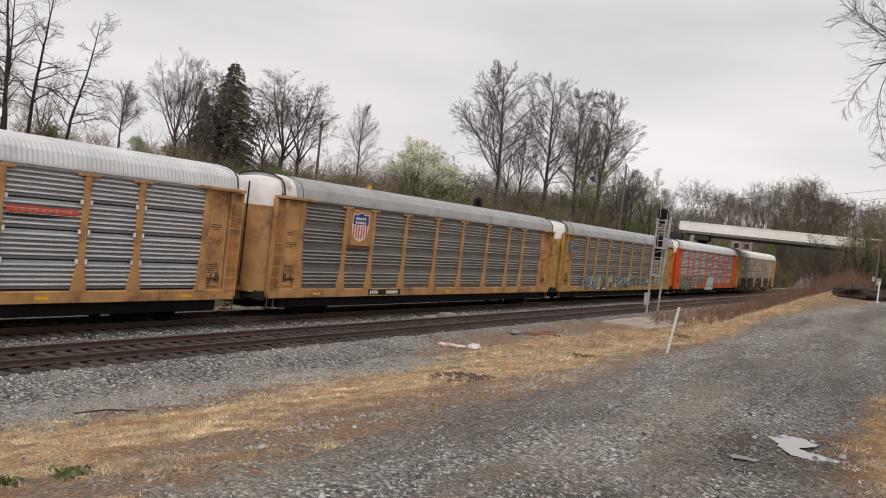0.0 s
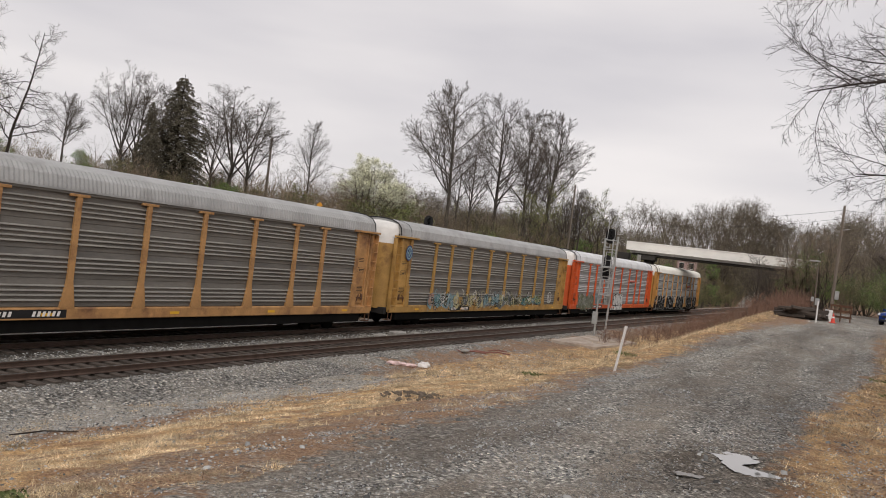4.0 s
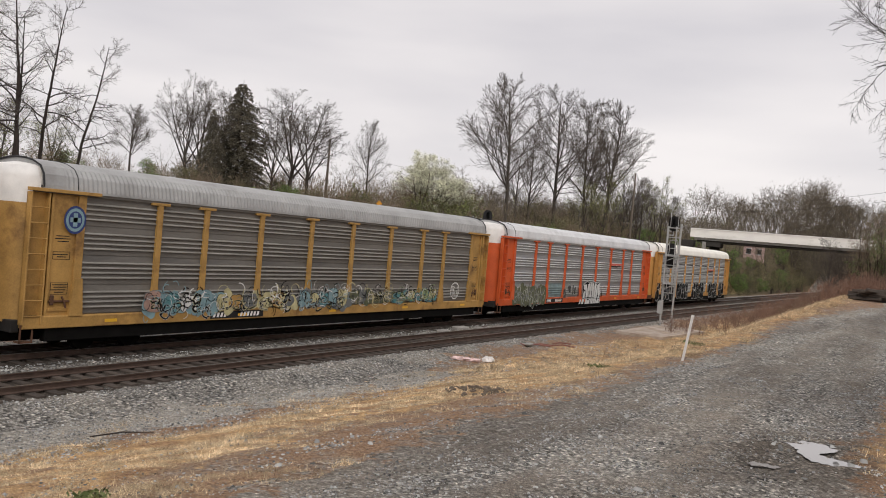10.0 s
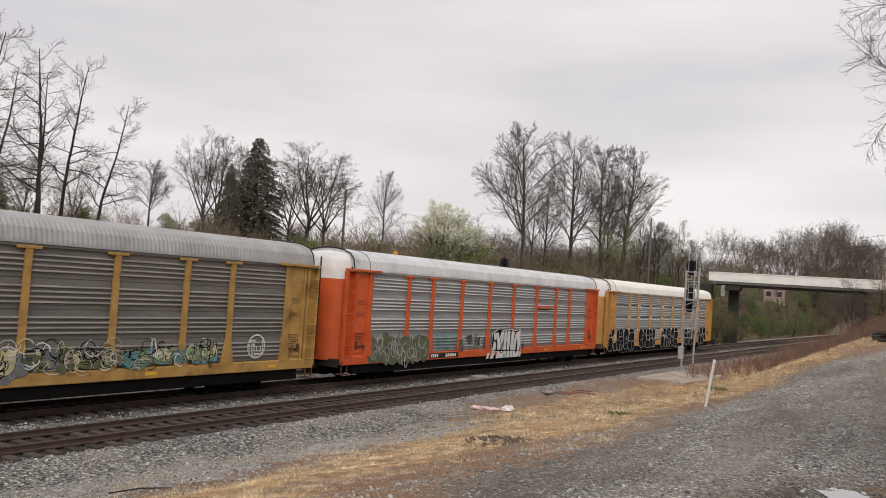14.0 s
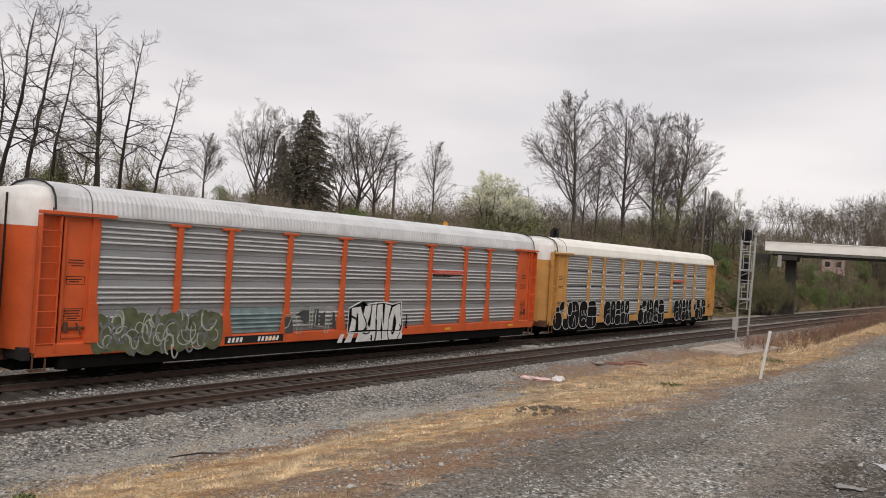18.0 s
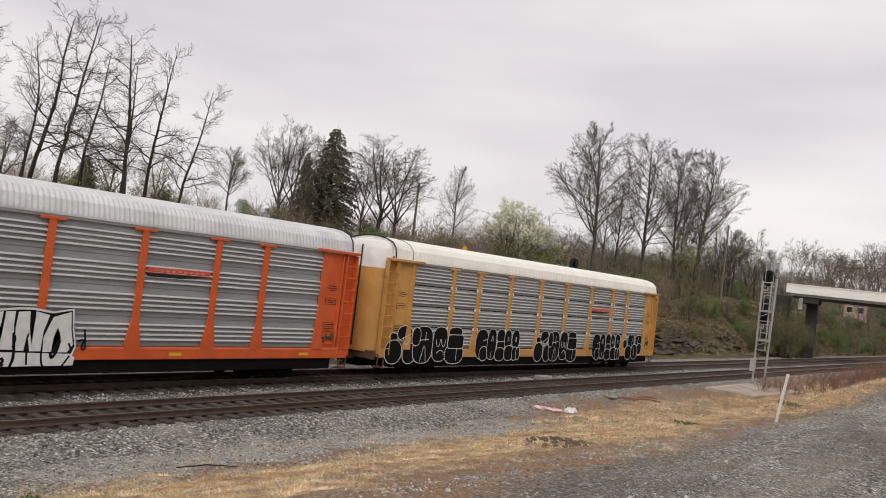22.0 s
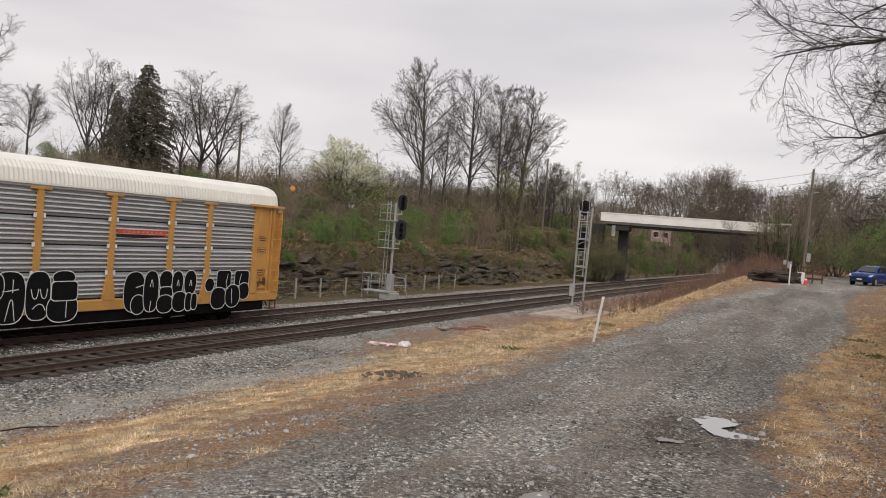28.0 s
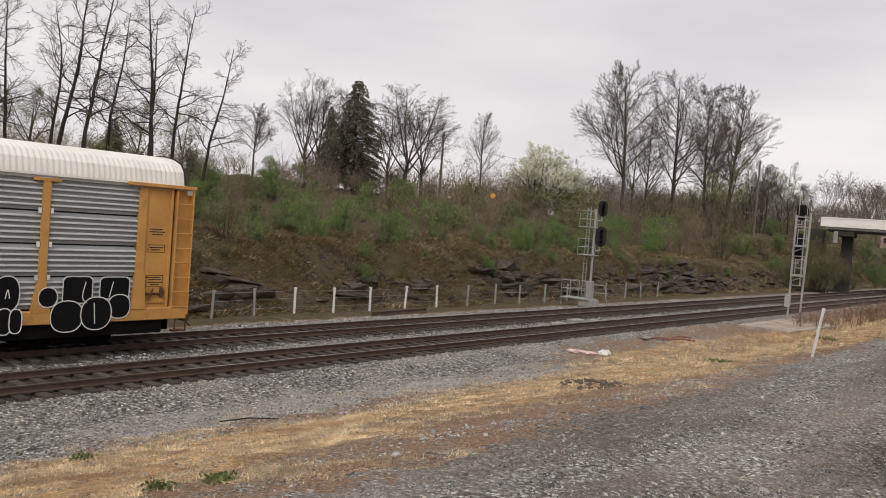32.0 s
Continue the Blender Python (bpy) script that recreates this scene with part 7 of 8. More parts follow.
def make_bush(seed, leaf, label, n=420, size=0.105):
    """A rounded, uneven leafy bush about 10 m high, to be copied and scaled."""
    rng = np.random.default_rng(seed)
    S = Twigs()
    cs = []
    for k in range(17):
        a, q, z = rng.uniform(0, 6.3), math.sqrt(rng.random()) * 4.2, rng.uniform(1.6, 8.2)
        q *= math.sqrt(max(1 - ((z - 3.5) / 6.2) ** 2, 0.1))
        c = np.array([q * math.cos(a), q * math.sin(a), z])
        S.branch([(0.2 * c[0], 0.2 * c[1], 0), (0.7 * c[0], 0.7 * c[1], 0.6 * z), tuple(c * np.array([1, 1, 1.12]))], [0.10, 0.06, 0.02], 3)
        r = rng.uniform(0.9, 1.9)
        d = rng.normal(size=(n, 3))
        d /= np.linalg.norm(d, axis=1)[:, None]
        cs.append(c + d * (r * rng.uniform(0.35, 1.25, n) ** 0.7)[:, None] * np.array([1, 1, 0.85]))
        for _ in range(5):
            d = rng.normal(size=3) + np.array([0, 0, 0.7])
            d /= np.linalg.norm(d)
            e = c + d * r * rng.uniform(1.2, 1.8)
            S.branch([tuple(c), tuple(e)], [0.03, 0.015], 2)
            cs.append(c + (e - c) * rng.uniform(0.5, 1.05, (16, 1)) + rng.normal(size=(16, 3)) * 0.16)
    p = np.concatenate(cs)
    p = p[p[:, 2] > 0.1]
    t = thing("bush", label, "bush", "leafy bushes")
    part("stem", S.mesh("stem", M_BARK), None, t)
    v, f = quads(p, size, rng)
    part("foliage", raw_mesh("foliage", v, f, leaf), None, t)
    return t


BUSH = [make_bush(81, M_BUSH, "rounded bush in fresh green spring leaf"), make_bush(82, M_BUSH, "rounded bush in fresh green spring leaf"), make_bush(83, M_BUSH_DULL, "sparse bush with dull olive young leaves", 260), make_bush(84, M_BUSH, "tall hazy bush in fine young leaf", 400, 0.075), make_bush(85, M_BUSH_DULL, "tall hazy bush in fine young leaf", 340, 0.085)]

# tall slender trees behind the nearer part of the cut
for i, (x, y, h, tl) in enumerate(((-50, 20.1, 11.2, 0), (-48, 21.1, 11.2, 0), (-50, 22.6, 13.0, 1), (-47, 23.0, 13.4, 2), (-52, 26.8, 11.6, 1), (-50, 28.4, 12.0, -1), (-47, 27.3, 13.6, 2), (-49, 29.8, 12.4, 2), (-48, 31.3, 11.0, 5),
                                   (-46, 16.5, 10.5, 0), (-49, 14.5, 12, 2), (-47, 12.0, 11, 0), (-50, 9.0, 12, 2), (-47, 18.2, 12.4, -2))):
    put(SLIM[i % 4], x, y, h * 1.02, USED, None, tilt=tl)
# middle group round the spruces
put(SPRUCE, -58, 54.7, 11.1, USED, 0, wide=1.2)
put(SPRUCE, -57, 50.6, 8.0, USED, 120, wide=0.72)
put(SPRUCE, -58, 30.4, 3.9, USED, 60, wide=1.25)
put(SPRUCE, -61, 15.0, 5.0, USED, 60, wide=1.2)
for i, (x, y, h, w) in enumerate(((-62, 46.0, 7.0, 1.0), (-60, 77.3, 11.0, 0.72), (-63, 58.5, 11.0, 0.9))):
    put(BIG[i % 4], x, y, h, USED, wide=w)
for i, (x, y, h, w) in enumerate(((-59, 49.6, 10.8, 0.9), (-60, 52.0, 10.4, 0.9), (-59, 63.0, 12.4, 1.3), (-61, 68.0, 11.6, 1.25), (-58, 59.5, 10.0, 0.9))):
    put(BROAD[i % 2], x, y, h, USED, wide=w)
put(BLOSSOM, -55, 81.5, 8.8, USED, wide=1.5)
put(BLOSSOM, -55.5, 85.0, 8.6, USED, 70, wide=1.5)
put(BLOSSOM, -55, 89.0, 7.0, USED, wide=1.4)
put(BUDDING, -60, 33.5, 6.0, USED, wide=1.0)
put(BUDDING, -60, 37.5, 5.5, USED, wide=1.0)
put(BUDDING, -57, 24.0, 5.5, USED, wide=1.1)
# the large group nearer the bridge
for i, (x, y, h, w) in enumerate(((-52, 97.6, 22.8, 1.0), (-52, 113.0, 24.6, 0.95), (-50, 120.5, 24.0, 0.85), (-50, 128.0, 25.4, 0.95), (-56, 112.0, 17, 0.8), (-55, 106.0, 14, 0.8), (-54, 133.0, 18, 0.8))):
    put(BIG[i % 4], x, y, h, USED, wide=w)
put(BUDDING, -47, 132, 14, USED, wide=0.9)
put(BUDDING, -44, 140, 12, USED, wide=0.9)
for i, (x, y, h) in enumerate(((-46, 118, 12), (-44.5, 122, 12), (-43, 126, 11), (-41.5, 129, 10), (-45, 130, 12), (-40, 133, 9), (-47, 112, 11.5))):
    put((BUDDING, BROAD[0], BIG[1])[i % 3], x, y, h, USED, wide=0.8)

# brush on the slope above the rock cut
rngS = random.Random(91)


def growth(y):
    """The brush stands lower along the nearer part of the cut and higher towards the bridge."""
    return float(0.62 + 0.55 * sm(62, 95, y))


for i in range(56):
    y = rngS.uniform(8, 105)
    d = rngS.random()
    put(GREEN[rngS.randrange(3)] if rngS.random() < 0.35 else SHRUBS[rngS.randrange(2)], -36.5 - 26 * d, y, growth(y) * (rngS.uniform(2.6, 4.4) + 1.6 * d), USED, wide=rngS.uniform(0.95, 1.25), rng=rngS)
for i in range(96):
    y = 9 + i * 1.02 + rngS.uniform(-0.8, 0.8)
    d = rngS.random() ** 1.4
    if 78 < y < 108 and i % 4:
        continue
    put(BUSH[rngS.choice((0, 1, 0, 2))] if rngS.random() < 0.8 else SHRUBS[i % 2], -35.4 - 9 * d, y, growth(y) * (rngS.uniform(2.0, 4.6) + 0.6 * d), USED, wide=rngS.uniform(0.8, 1.15), rng=rngS)
for i in range(76):
    y = 8 + 0.85 * i + rngS.uniform(-1.5, 1.5)
    put(BUSH[rngS.randrange(3)] if i % 3 else SHRUBS[i % 2], -42.5 - 18 * rngS.random(), y, growth(y) * rngS.uniform(2.6, 4.4), USED, wide=1.2, rng=rngS)
for i in range(40):
    y = rngS.uniform(12, 100)
    if y > 78 and i % 2:
        continue
    put(BUSH[2] if rngS.random() < 0.6 else BUSH[0], -32.8 - rngS.uniform(0, 2.4), y, rngS.uniform(0.6, 1.3), USED, wide=1.15, rng=rngS)
for i in range(30):
    y = rngS.uniform(104, 150)
    put(BUSH[rngS.randrange(3)], -31.5 - rngS.uniform(0, 12), y, rngS.uniform(1.2, 3.2), USED, wide=1.1, rng=rngS)
# brown thicket between road and track, towards the bridge
for i in range(46):
    y = rngS.uniform(54, 100)
    x = rngS.uniform(-16.4, -8.5 - 0.02 * (y - 56))
    put(SHRUBS[i % 2], x, y, rngS.uniform(0.7, 1.3) + (1.2 if y > 95 else 0), USED, wide=1.5, rng=rngS)
for x, y, h in ((-7.5, 101, 6.0), (-5.5, 103, 7.0), (-9.0, 104, 5.5), (-4.0, 99, 5.0), (-31.0, 104.2, 6.5), (-29.2, 102.5, 5.0), (-28.2, 103.0, 6.9), (-29.0, 103.6, 7.0), (-26.9, 106.2, 4.2), (-27.4, 107.0, 5.0), (-27.6, 103.0, 4.4), (-30.2, 102.0, 5.8), (-29.4, 101.4, 6.4), (-29.6, 106.4, 6.2), (-30.4, 104.0, 6.8)):
    put(BUSH[2 + (h > 5.6) * 2] if x < -20 else SHRUBS[0], x, y, h, USED, wide=0.75, rng=rngS)
# wood at the far end and along the bank
for i in range(40):
    y = rngS.uniform(88, 112)
    x = rngS.uniform(-6.5, 26)
    if -5 < x < 5 and y < 100:
        continue
    put(BUSH[3 + i % 2] if rngS.random() < 0.75 else SHRUBS[i % 2], x, y, rngS.uniform(4, 7.8), USED, wide=1.0, rng=rngS)
for x, y, h in ((-8.5, 100, 9.5), (-6.4, 99, 8.0), (-5.0, 97, 9.0), (-9.6, 102, 7.5), (-7.4, 102, 8.5), (-5.8, 101, 9.5), (-6.8, 103, 7.5)):
    put(TANGLE[int(h) % 2], x, y, h, USED, wide=1.0, rng=rngS)
for i in range(16):
    y = rngS.uniform(100, 135)
    x = rngS.uniform(-14, 30)
    put(BIG[i % 4] if i % 3 else SLIM[i % 4], x, y, rngS.uniform(7, 10.5), USED, wide=0.8, rng=rngS)
put(SPRUCE, 5.5, 97, 6.5, USED, 40, wide=0.5)
for i in range(22):
    put(BUSH[3 + i % 2], rngS.uniform(-1.0, 14), rngS.uniform(86, 96), rngS.uniform(4.0, 7.0), USED, wide=1.0, rng=rngS)
for i in range(12):
    y = 17 + 34 * rngS.random() ** 1.3
    put(TANGLE[i % 2], 4.4 + 0.06 * max(y - 22, 0) + 7.5 * rngS.random() ** 1.5, y, rngS.uniform(4.0, 7.0), USED, wide=rngS.uniform(0.9, 1.2), rng=rngS, tilt=rngS.uniform(-8, 4))
for i in range(26):
    y = rngS.uniform(20, 70)
    x = 3.6 + 0.07 * max(y - 30, 0) + rngS.uniform(0.5, 16) + (1.5 if y > 60 else 0)
    put(SHRUBS[i % 2], x, y, rngS.uniform(2.4, 5.4), USED, wide=1.3, rng=rngS)
for i in range(30):
    y = rngS.uniform(19, 70)
    x = 4.6 + 0.05 * max(y - 25, 0) + rngS.uniform(0, 14)
    put(SLIM[i % 4] if i % 3 else BIG[i % 4], x, y, rngS.uniform(6, 10), USED, wide=0.9, rng=rngS, tilt=rngS.uniform(-9, 3))


for x, y, h in ((6.5, 20, 12), (7.6, 24, 13), (9.2, 29, 13), (5.9, 26, 10), (8.2, 34, 13), (10.5, 22, 13), (7.2, 30, 11), (6.8, 38, 11), (9.5, 42, 12), (5.6, 22.5, 9)):
    put(BIG[int(y) % 4] if h > 10 else SLIM[int(y) % 4], x, y, h, USED, wide=0.95, rng=rngS, tilt=rngS.uniform(-7, 2))
for i in range(46):
    put(BUSH[rngS.choice((0, 2, 2))], rngS.uniform(-34.5, -28.6), 109 + 2.0 * i, rngS.uniform(0.8, 2.2) if i < 16 else rngS.uniform(2.2, 4.6), USED, wide=0.9, rng=rngS)
for i in range(20):
    put(TANGLE[i % 2] if i % 4 else BUDDING, rngS.uniform(-62, -46), rngS.uniform(92, 150), rngS.uniform(6.0, 9.5), USED, wide=1.0, rng=rngS)
for i in range(16):
    put(BUSH[2] if i % 2 else SHRUBS[0], rngS.uniform(4.2, 6.0) + 0.05 * i * 2, 22 + 2.6 * i, rngS.uniform(0.9, 1.9), USED, wide=1.1, rng=rngS)


for i in range(22):
    y = 40 + 1.35 * i
    put(SHRUBS[i % 2] if i % 3 else BUSH[2], rngS.uniform(3.2, 6.5) + 0.04 * (y - 40), y, rngS.uniform(0.8, 1.7), USED, wide=1.2, rng=rngS)


def near_tree():
    """The tree whose limbs reach over the road."""
    rng = np.random.default_rng(8)
    T, C = Twigs(), Twigs()
    bx, by = 4.6, 14.2
    bz = float(ground(bx, by))
    trunk_pts = np.array([(bx, by, bz - 0.2), (bx - 0.05, by, 4.5), (bx - 0.2, by - 0.05, 7.0), (bx - 0.3, by, 9.5), (bx - 0.2, by + 0.1, 13.0)])
    T.branch(trunk_pts, [0.24, 0.2, 0.16, 0.12, 0.05], 10)
    limbs = []
    for z0, tip, r, sag in ((7.8, (-1.3, 13.9, 7.55), 0.075, 0.35), (6.7, (-0.5, 14.2, 6.35), 0.065, 0.25), (6.2, (0.8, 15.6, 5.4), 0.05, 0.1), (9.4, (-1.2, 14.0, 9.3), 0.09, 0.4), (5.6, (1.6, 15.2, 4.5), 0.045, 0.0), (7.3, (0.2, 13.7, 6.9), 0.05, 0.3),
                            (9.8, (0.4, 16.5, 10.5), 0.08, 0.3), (7.2, (1.2, 18.5, 7.6), 0.06, 0.3), (8.4, (0.8, 17.0, 8.2), 0.06, 0.4), (6.9, (1.6, 12.8, 6.6), 0.05, 0.2), (8.9, (-0.3, 15.4, 8.5), 0.06, 0.35), (7.6, (0.0, 16.2, 6.6), 0.05, 0.2), (10.2, (0.8, 14.8, 10.6), 0.07, 0.4), (5.9, (1.9, 16.8, 5.2), 0.04, 0.1), (6.5, (0.7, 17.6, 6.3), 0.05, 0.2), (10.6, (1.6, 15.6, 10.9), 0.06, 0.3), (9.2, (2.4, 16.6, 9.8), 0.055, 0.3), (11.2, (2.2, 14.6, 11.8), 0.06, 0.4), (8.2, (2.9, 16.8, 8.6), 0.05, 0.2)):
        a = np.array([bx - 0.2, by, z0 - 0.5])
        b = np.array(tip)
        pts = []
        for i in range(9):
            t = i / 8
            p = a + (b - a) * t + np.array([0, 0, sag * math.sin(math.pi * t) + 0.5 * math.sin(math.pi * min(t * 1.4, 1)) * 0.5]) + rng.normal(size=3) * 0.07 * (0 < i < 8)
            pts.append(p)
        limbs.append((np.array(pts), np.linspace(r, 0.008, 9)))
    grow(rng, T, C, limbs, 3, (18, 11, 8), (0.40, 0.46, 0.48), ((25, 58), (25, 58), (25, 60)), (0.012, 0.008, 0.0), 0.14, 0.0026, slim=0.008, segs=(7, 6, 4))
    more = []
    for z0, tip, r in ((6.5, (3.0, 19.5, 9.5), 0.06), (8.0, (6.2, 19.0, 11.5), 0.07), (5.5, (2.6, 20.0, 6.0), 0.05), (7.0, (2.2, 18.5, 8.0), 0.05), (4.8, (3.2, 17.6, 4.6), 0.045)):
        a, b = np.array([5.9, 18.6, z0 - 0.6]), np.array(tip)
        more.append((np.array([a + (b - a) * q / 6 + np.array([0, 0, 0.35 * math.sin(math.pi * q / 6)]) + rng.normal(size=3) * 0.07 for q in range(7)]), np.linspace(r, 0.008, 7)))
    T.branch(np.array([(6.1, 18.6, 1.6), (5.9, 18.6, 5.0), (5.9, 18.7, 8.0), (6.0, 18.8, 12.0)]), [0.2, 0.17, 0.13, 0.05], 9)
    grow(rng, T, C, more, 3, (15, 10, 8), (0.44, 0.46, 0.48), ((25, 52), (25, 52), (25, 55)), (0.02, 0.015, 0.01), 0.09, 0.003, slim=0.0085, segs=(6, 5, 4))
    t = thing("tree", "large bare tree with limbs reaching over the road", "tree")
    part("trunk", T.mesh("trunk", M_BARK_DARK), None, t)
    part("crown", C.mesh("crown", M_BARK_DARK), None, t, "dense fine bare twigs")


near_tree()


def far_woods():
    """Woods on the hills all round, as one mass of simple bare trees."""
    rng = np.random.default_rng(3)
    protos, brush = [], []
    for s in range(3):
        T = Twigs()
        r2 = np.random.default_rng(200 + s)
        stems = [stem(r2, r2.uniform(6, 10), 0.10, (r2.uniform(-0.5, 0.5), r2.uniform(-0.5, 0.5)), 0.08, 4, (r2.uniform(-1, 1), r2.uniform(-1, 1), 0)) for _ in range(6)]
        grow(r2, T, T, stems, 2, (5, 5), (0.45, 0.5), ((25, 60), (25, 65)), (0.04, 0.03), 0.10, 0.04, sides=(3, 2, 2), segs=(3, 2))
        brush.append((np.concatenate(T.v), T.f))
    for s in range(4):
        T = Twigs()
        r2 = np.random.default_rng(100 + s)
        st = stem(r2, 3.0, 0.1, (0, 0), 0.04, 2)
        stems = [(st[0], np.array([0.1, 0.09, 0.08]))] + [stem(r2, r2.uniform(5.0, 6.4), 0.06, (0.5 * math.cos(a), 0.5 * math.sin(a)), 0.09, 4, st[0][-1]) for a in (0.4 + s, 2.3 + s, 4.4 + s)]
        grow(r2, T, T, stems, 3, (6, 4, 3), (0.5, 0.52, 0.5), ((34, 66), (28, 60), (28, 60)), (0.05, 0.03, 0.02), 0.1, 0.014, sides=(3, 2, 2, 2), segs=(3, 2, 1), round_to=(np.array([0, 0, 5.6]), np.array([3.9, 3.9, 4.4])))
        protos.append((np.concatenate(T.v), np.concatenate(T.f)))
    brush = [(v, np.concatenate(f)) for v, f in brush]
    vs, fs, n, haze = [], [], 0, []
    spots = [(rng.uniform(-72, -32), rng.uniform(126, 215), rng.uniform(5, 8)) for _ in range(190)]
    spots += [(rng.uniform(-12, 50), rng.uniform(116, 200), rng.uniform(8, 13)) for _ in range(360)]
    spots += [(rng.uniform(-38, -6), rng.uniform(206, 262), rng.uniform(9, 13)) for _ in range(260)]
    spots += [(rng.uniform(-150, -72), rng.uniform(-15, 190), rng.uniform(4, 7)) for _ in range(110)]
    spots += [(rng.uniform(20, 75), rng.uniform(5, 130), rng.uniform(5, 9)) for _ in range(70)]
    spots += [(rng.uniform(-60, -24), rng.uniform(206, 270), rng.uniform(11, 15)) for _ in range(150)]
    spots += [(rng.uniform(-60, 70), rng.uniform(125, 225), rng.uniform(4, 8)) for _ in range(260)]
    spots += [(rng.uniform(-36, -6), rng.uniform(201, 230), rng.uniform(5, 8)) for _ in range(110)]
    spots += [(rng.uniform(-72, -46), rng.uniform(84, 152), rng.uniform(5.5, 8.5)) for _ in range(170)]
    woods = len(spots)
    spots += [(rng.uniform(-66, -43), rng.uniform(4, 150), rng.uniform(2.2, 4.0)) for _ in range(210)]
    spots += [(rng.uniform(-85, -64), rng.uniform(75, 170), rng.uniform(3.5, 6)) for _ in range(120)]
    late = [(rng.uniform(-130, -80), rng.uniform(-10, 200), rng.uniform(3.5, 6)) for _ in range(70)]
    spots += [(rng.uniform(13, 50), rng.uniform(10, 130), rng.uniform(2.5, 4.5)) for _ in range(110)]
    spots += [(rng.uniform(4.6, 9), rng.uniform(15, 46), rng.uniform(1.2, 2.2)) for _ in range(26)]
    spots += late
    spots += [(rng.uniform(-62, -45), rng.uniform(4, 135), rng.uniform(3.8, 5.6)) for _ in range(110)]
    thick = len(spots)
    spots += [(rng.uniform(-15.6, -8.2), rng.uniform(50, 128), rng.uniform(1.1, 2.2)) for _ in range(220)]
    spots += [(rng.uniform(-10, -5.8), rng.uniform(72, 96), rng.uniform(1.5, 2.6)) for _ in range(40)]
    leaf_spots = [q for q in spots[woods:thick] if q[2] > 2 and not (q[0] > 3 and q[1] < 60)]
    for i, (x, y, h) in enumerate(spots):
        if i < woods and y > 84:
            haze.append(np.array([x, y, float(ground(x, y)) + 0.62 * h]) + rng.normal(size=(64, 3)) * np.array([0.17, 0.17, 0.15]) * h)
        if i == woods:
            single("far_woods", raw_mesh("far_woods", np.concatenate(vs), np.concatenate(fs), M_WOODS), None, "leafless woodland covering the distant hills", "woods", kind="stuff")
            vs, fs, n = [], [], 0
        if i == thick:
            single("undergrowth", raw_mesh("undergrowth", np.concatenate(vs), np.concatenate(fs), M_BRUSH), None, "tangled brown undergrowth on slopes and banks", "brush", kind="stuff")
            vs, fs, n = [], [], 0
        if y > 118 and -31 < x < -15 and y < 200:
            continue
        v, f = protos[rng.integers(4)] if i < woods else brush[rng.integers(3)]
        a = rng.uniform(0, 6.3)
        c, s = math.cos(a), math.sin(a)
        k = h / 10 * (growth(y) if -64 < x < -34 and y < 150 and i >= woods else 1.0)
        w = v @ np.array([[c, s, 0], [-s, c, 0], [0, 0, 1]]) * np.array([k, k, k])
        w = w + np.array([x, y, float(ground(x, y)) - 0.2])
        vs.append(w)
        fs.append(f + n)
        n += len(w)
    single("thicket", raw_mesh("thicket", np.concatenate(vs), np.concatenate(fs), M_THICKET), None, "reddish-brown bare thicket between road and track", "brush", kind="stuff")

    v, f = quads(np.concatenate(haze), 0.075, rng)
    single("bud_haze", raw_mesh("bud_haze", v, f, M_HAZE), None, "brownish haze of buds over the distant woods", "foliage", kind="stuff")
    cs = []
    for x, y, h in leaf_spots:
        h *= growth(y) if -64 < x < -34 and y < 150 else 1.0
        if rng.random() < (0.4 if x < -50 or y > 120 else 0.9) and not (y > 118 and -31 < x < -15):
            m = int((60 + 50 * h / 4) * (1.5 if -48 < x < -30 else 1.0))
            p = rng.normal(size=(m, 3)) * np.array([0.34, 0.34, 0.22]) * h + np.array([x, y, float(ground(x, y)) + 0.5 * h])
            cs.append(p)
    c = np.concatenate(cs)
    near = (c[:, 0] > -47) & (c[:, 0] < -30) & (wob(c[:, 0] * 0.35, c[:, 1] * 0.3, 3.0) > -0.25)
    v, f = quads(c[near], 0.09, rng)
    single("green_foliage", raw_mesh("green_foliage", v, f, M_LEAF), None, "fresh green leaves on the shrubs above the cut", "foliage", kind="stuff")
    c = c[~near]
    v, f = quads(c, 0.07, rng)
    single("young_foliage", raw_mesh("young_foliage", v, f, M_LEAF_DULL), None, "sparse olive-green spring foliage over the undergrowth", "foliage", kind="stuff")


far_woods()


# ---- small growth and loose stones ----
def scatter(n, x0, x1, y0, y1, rng, near=1.0):
    x = rng.uniform(x0, x1, n)
    y = y0 + (y1 - y0) * rng.uniform(0, 1, n) ** near
    return x, y


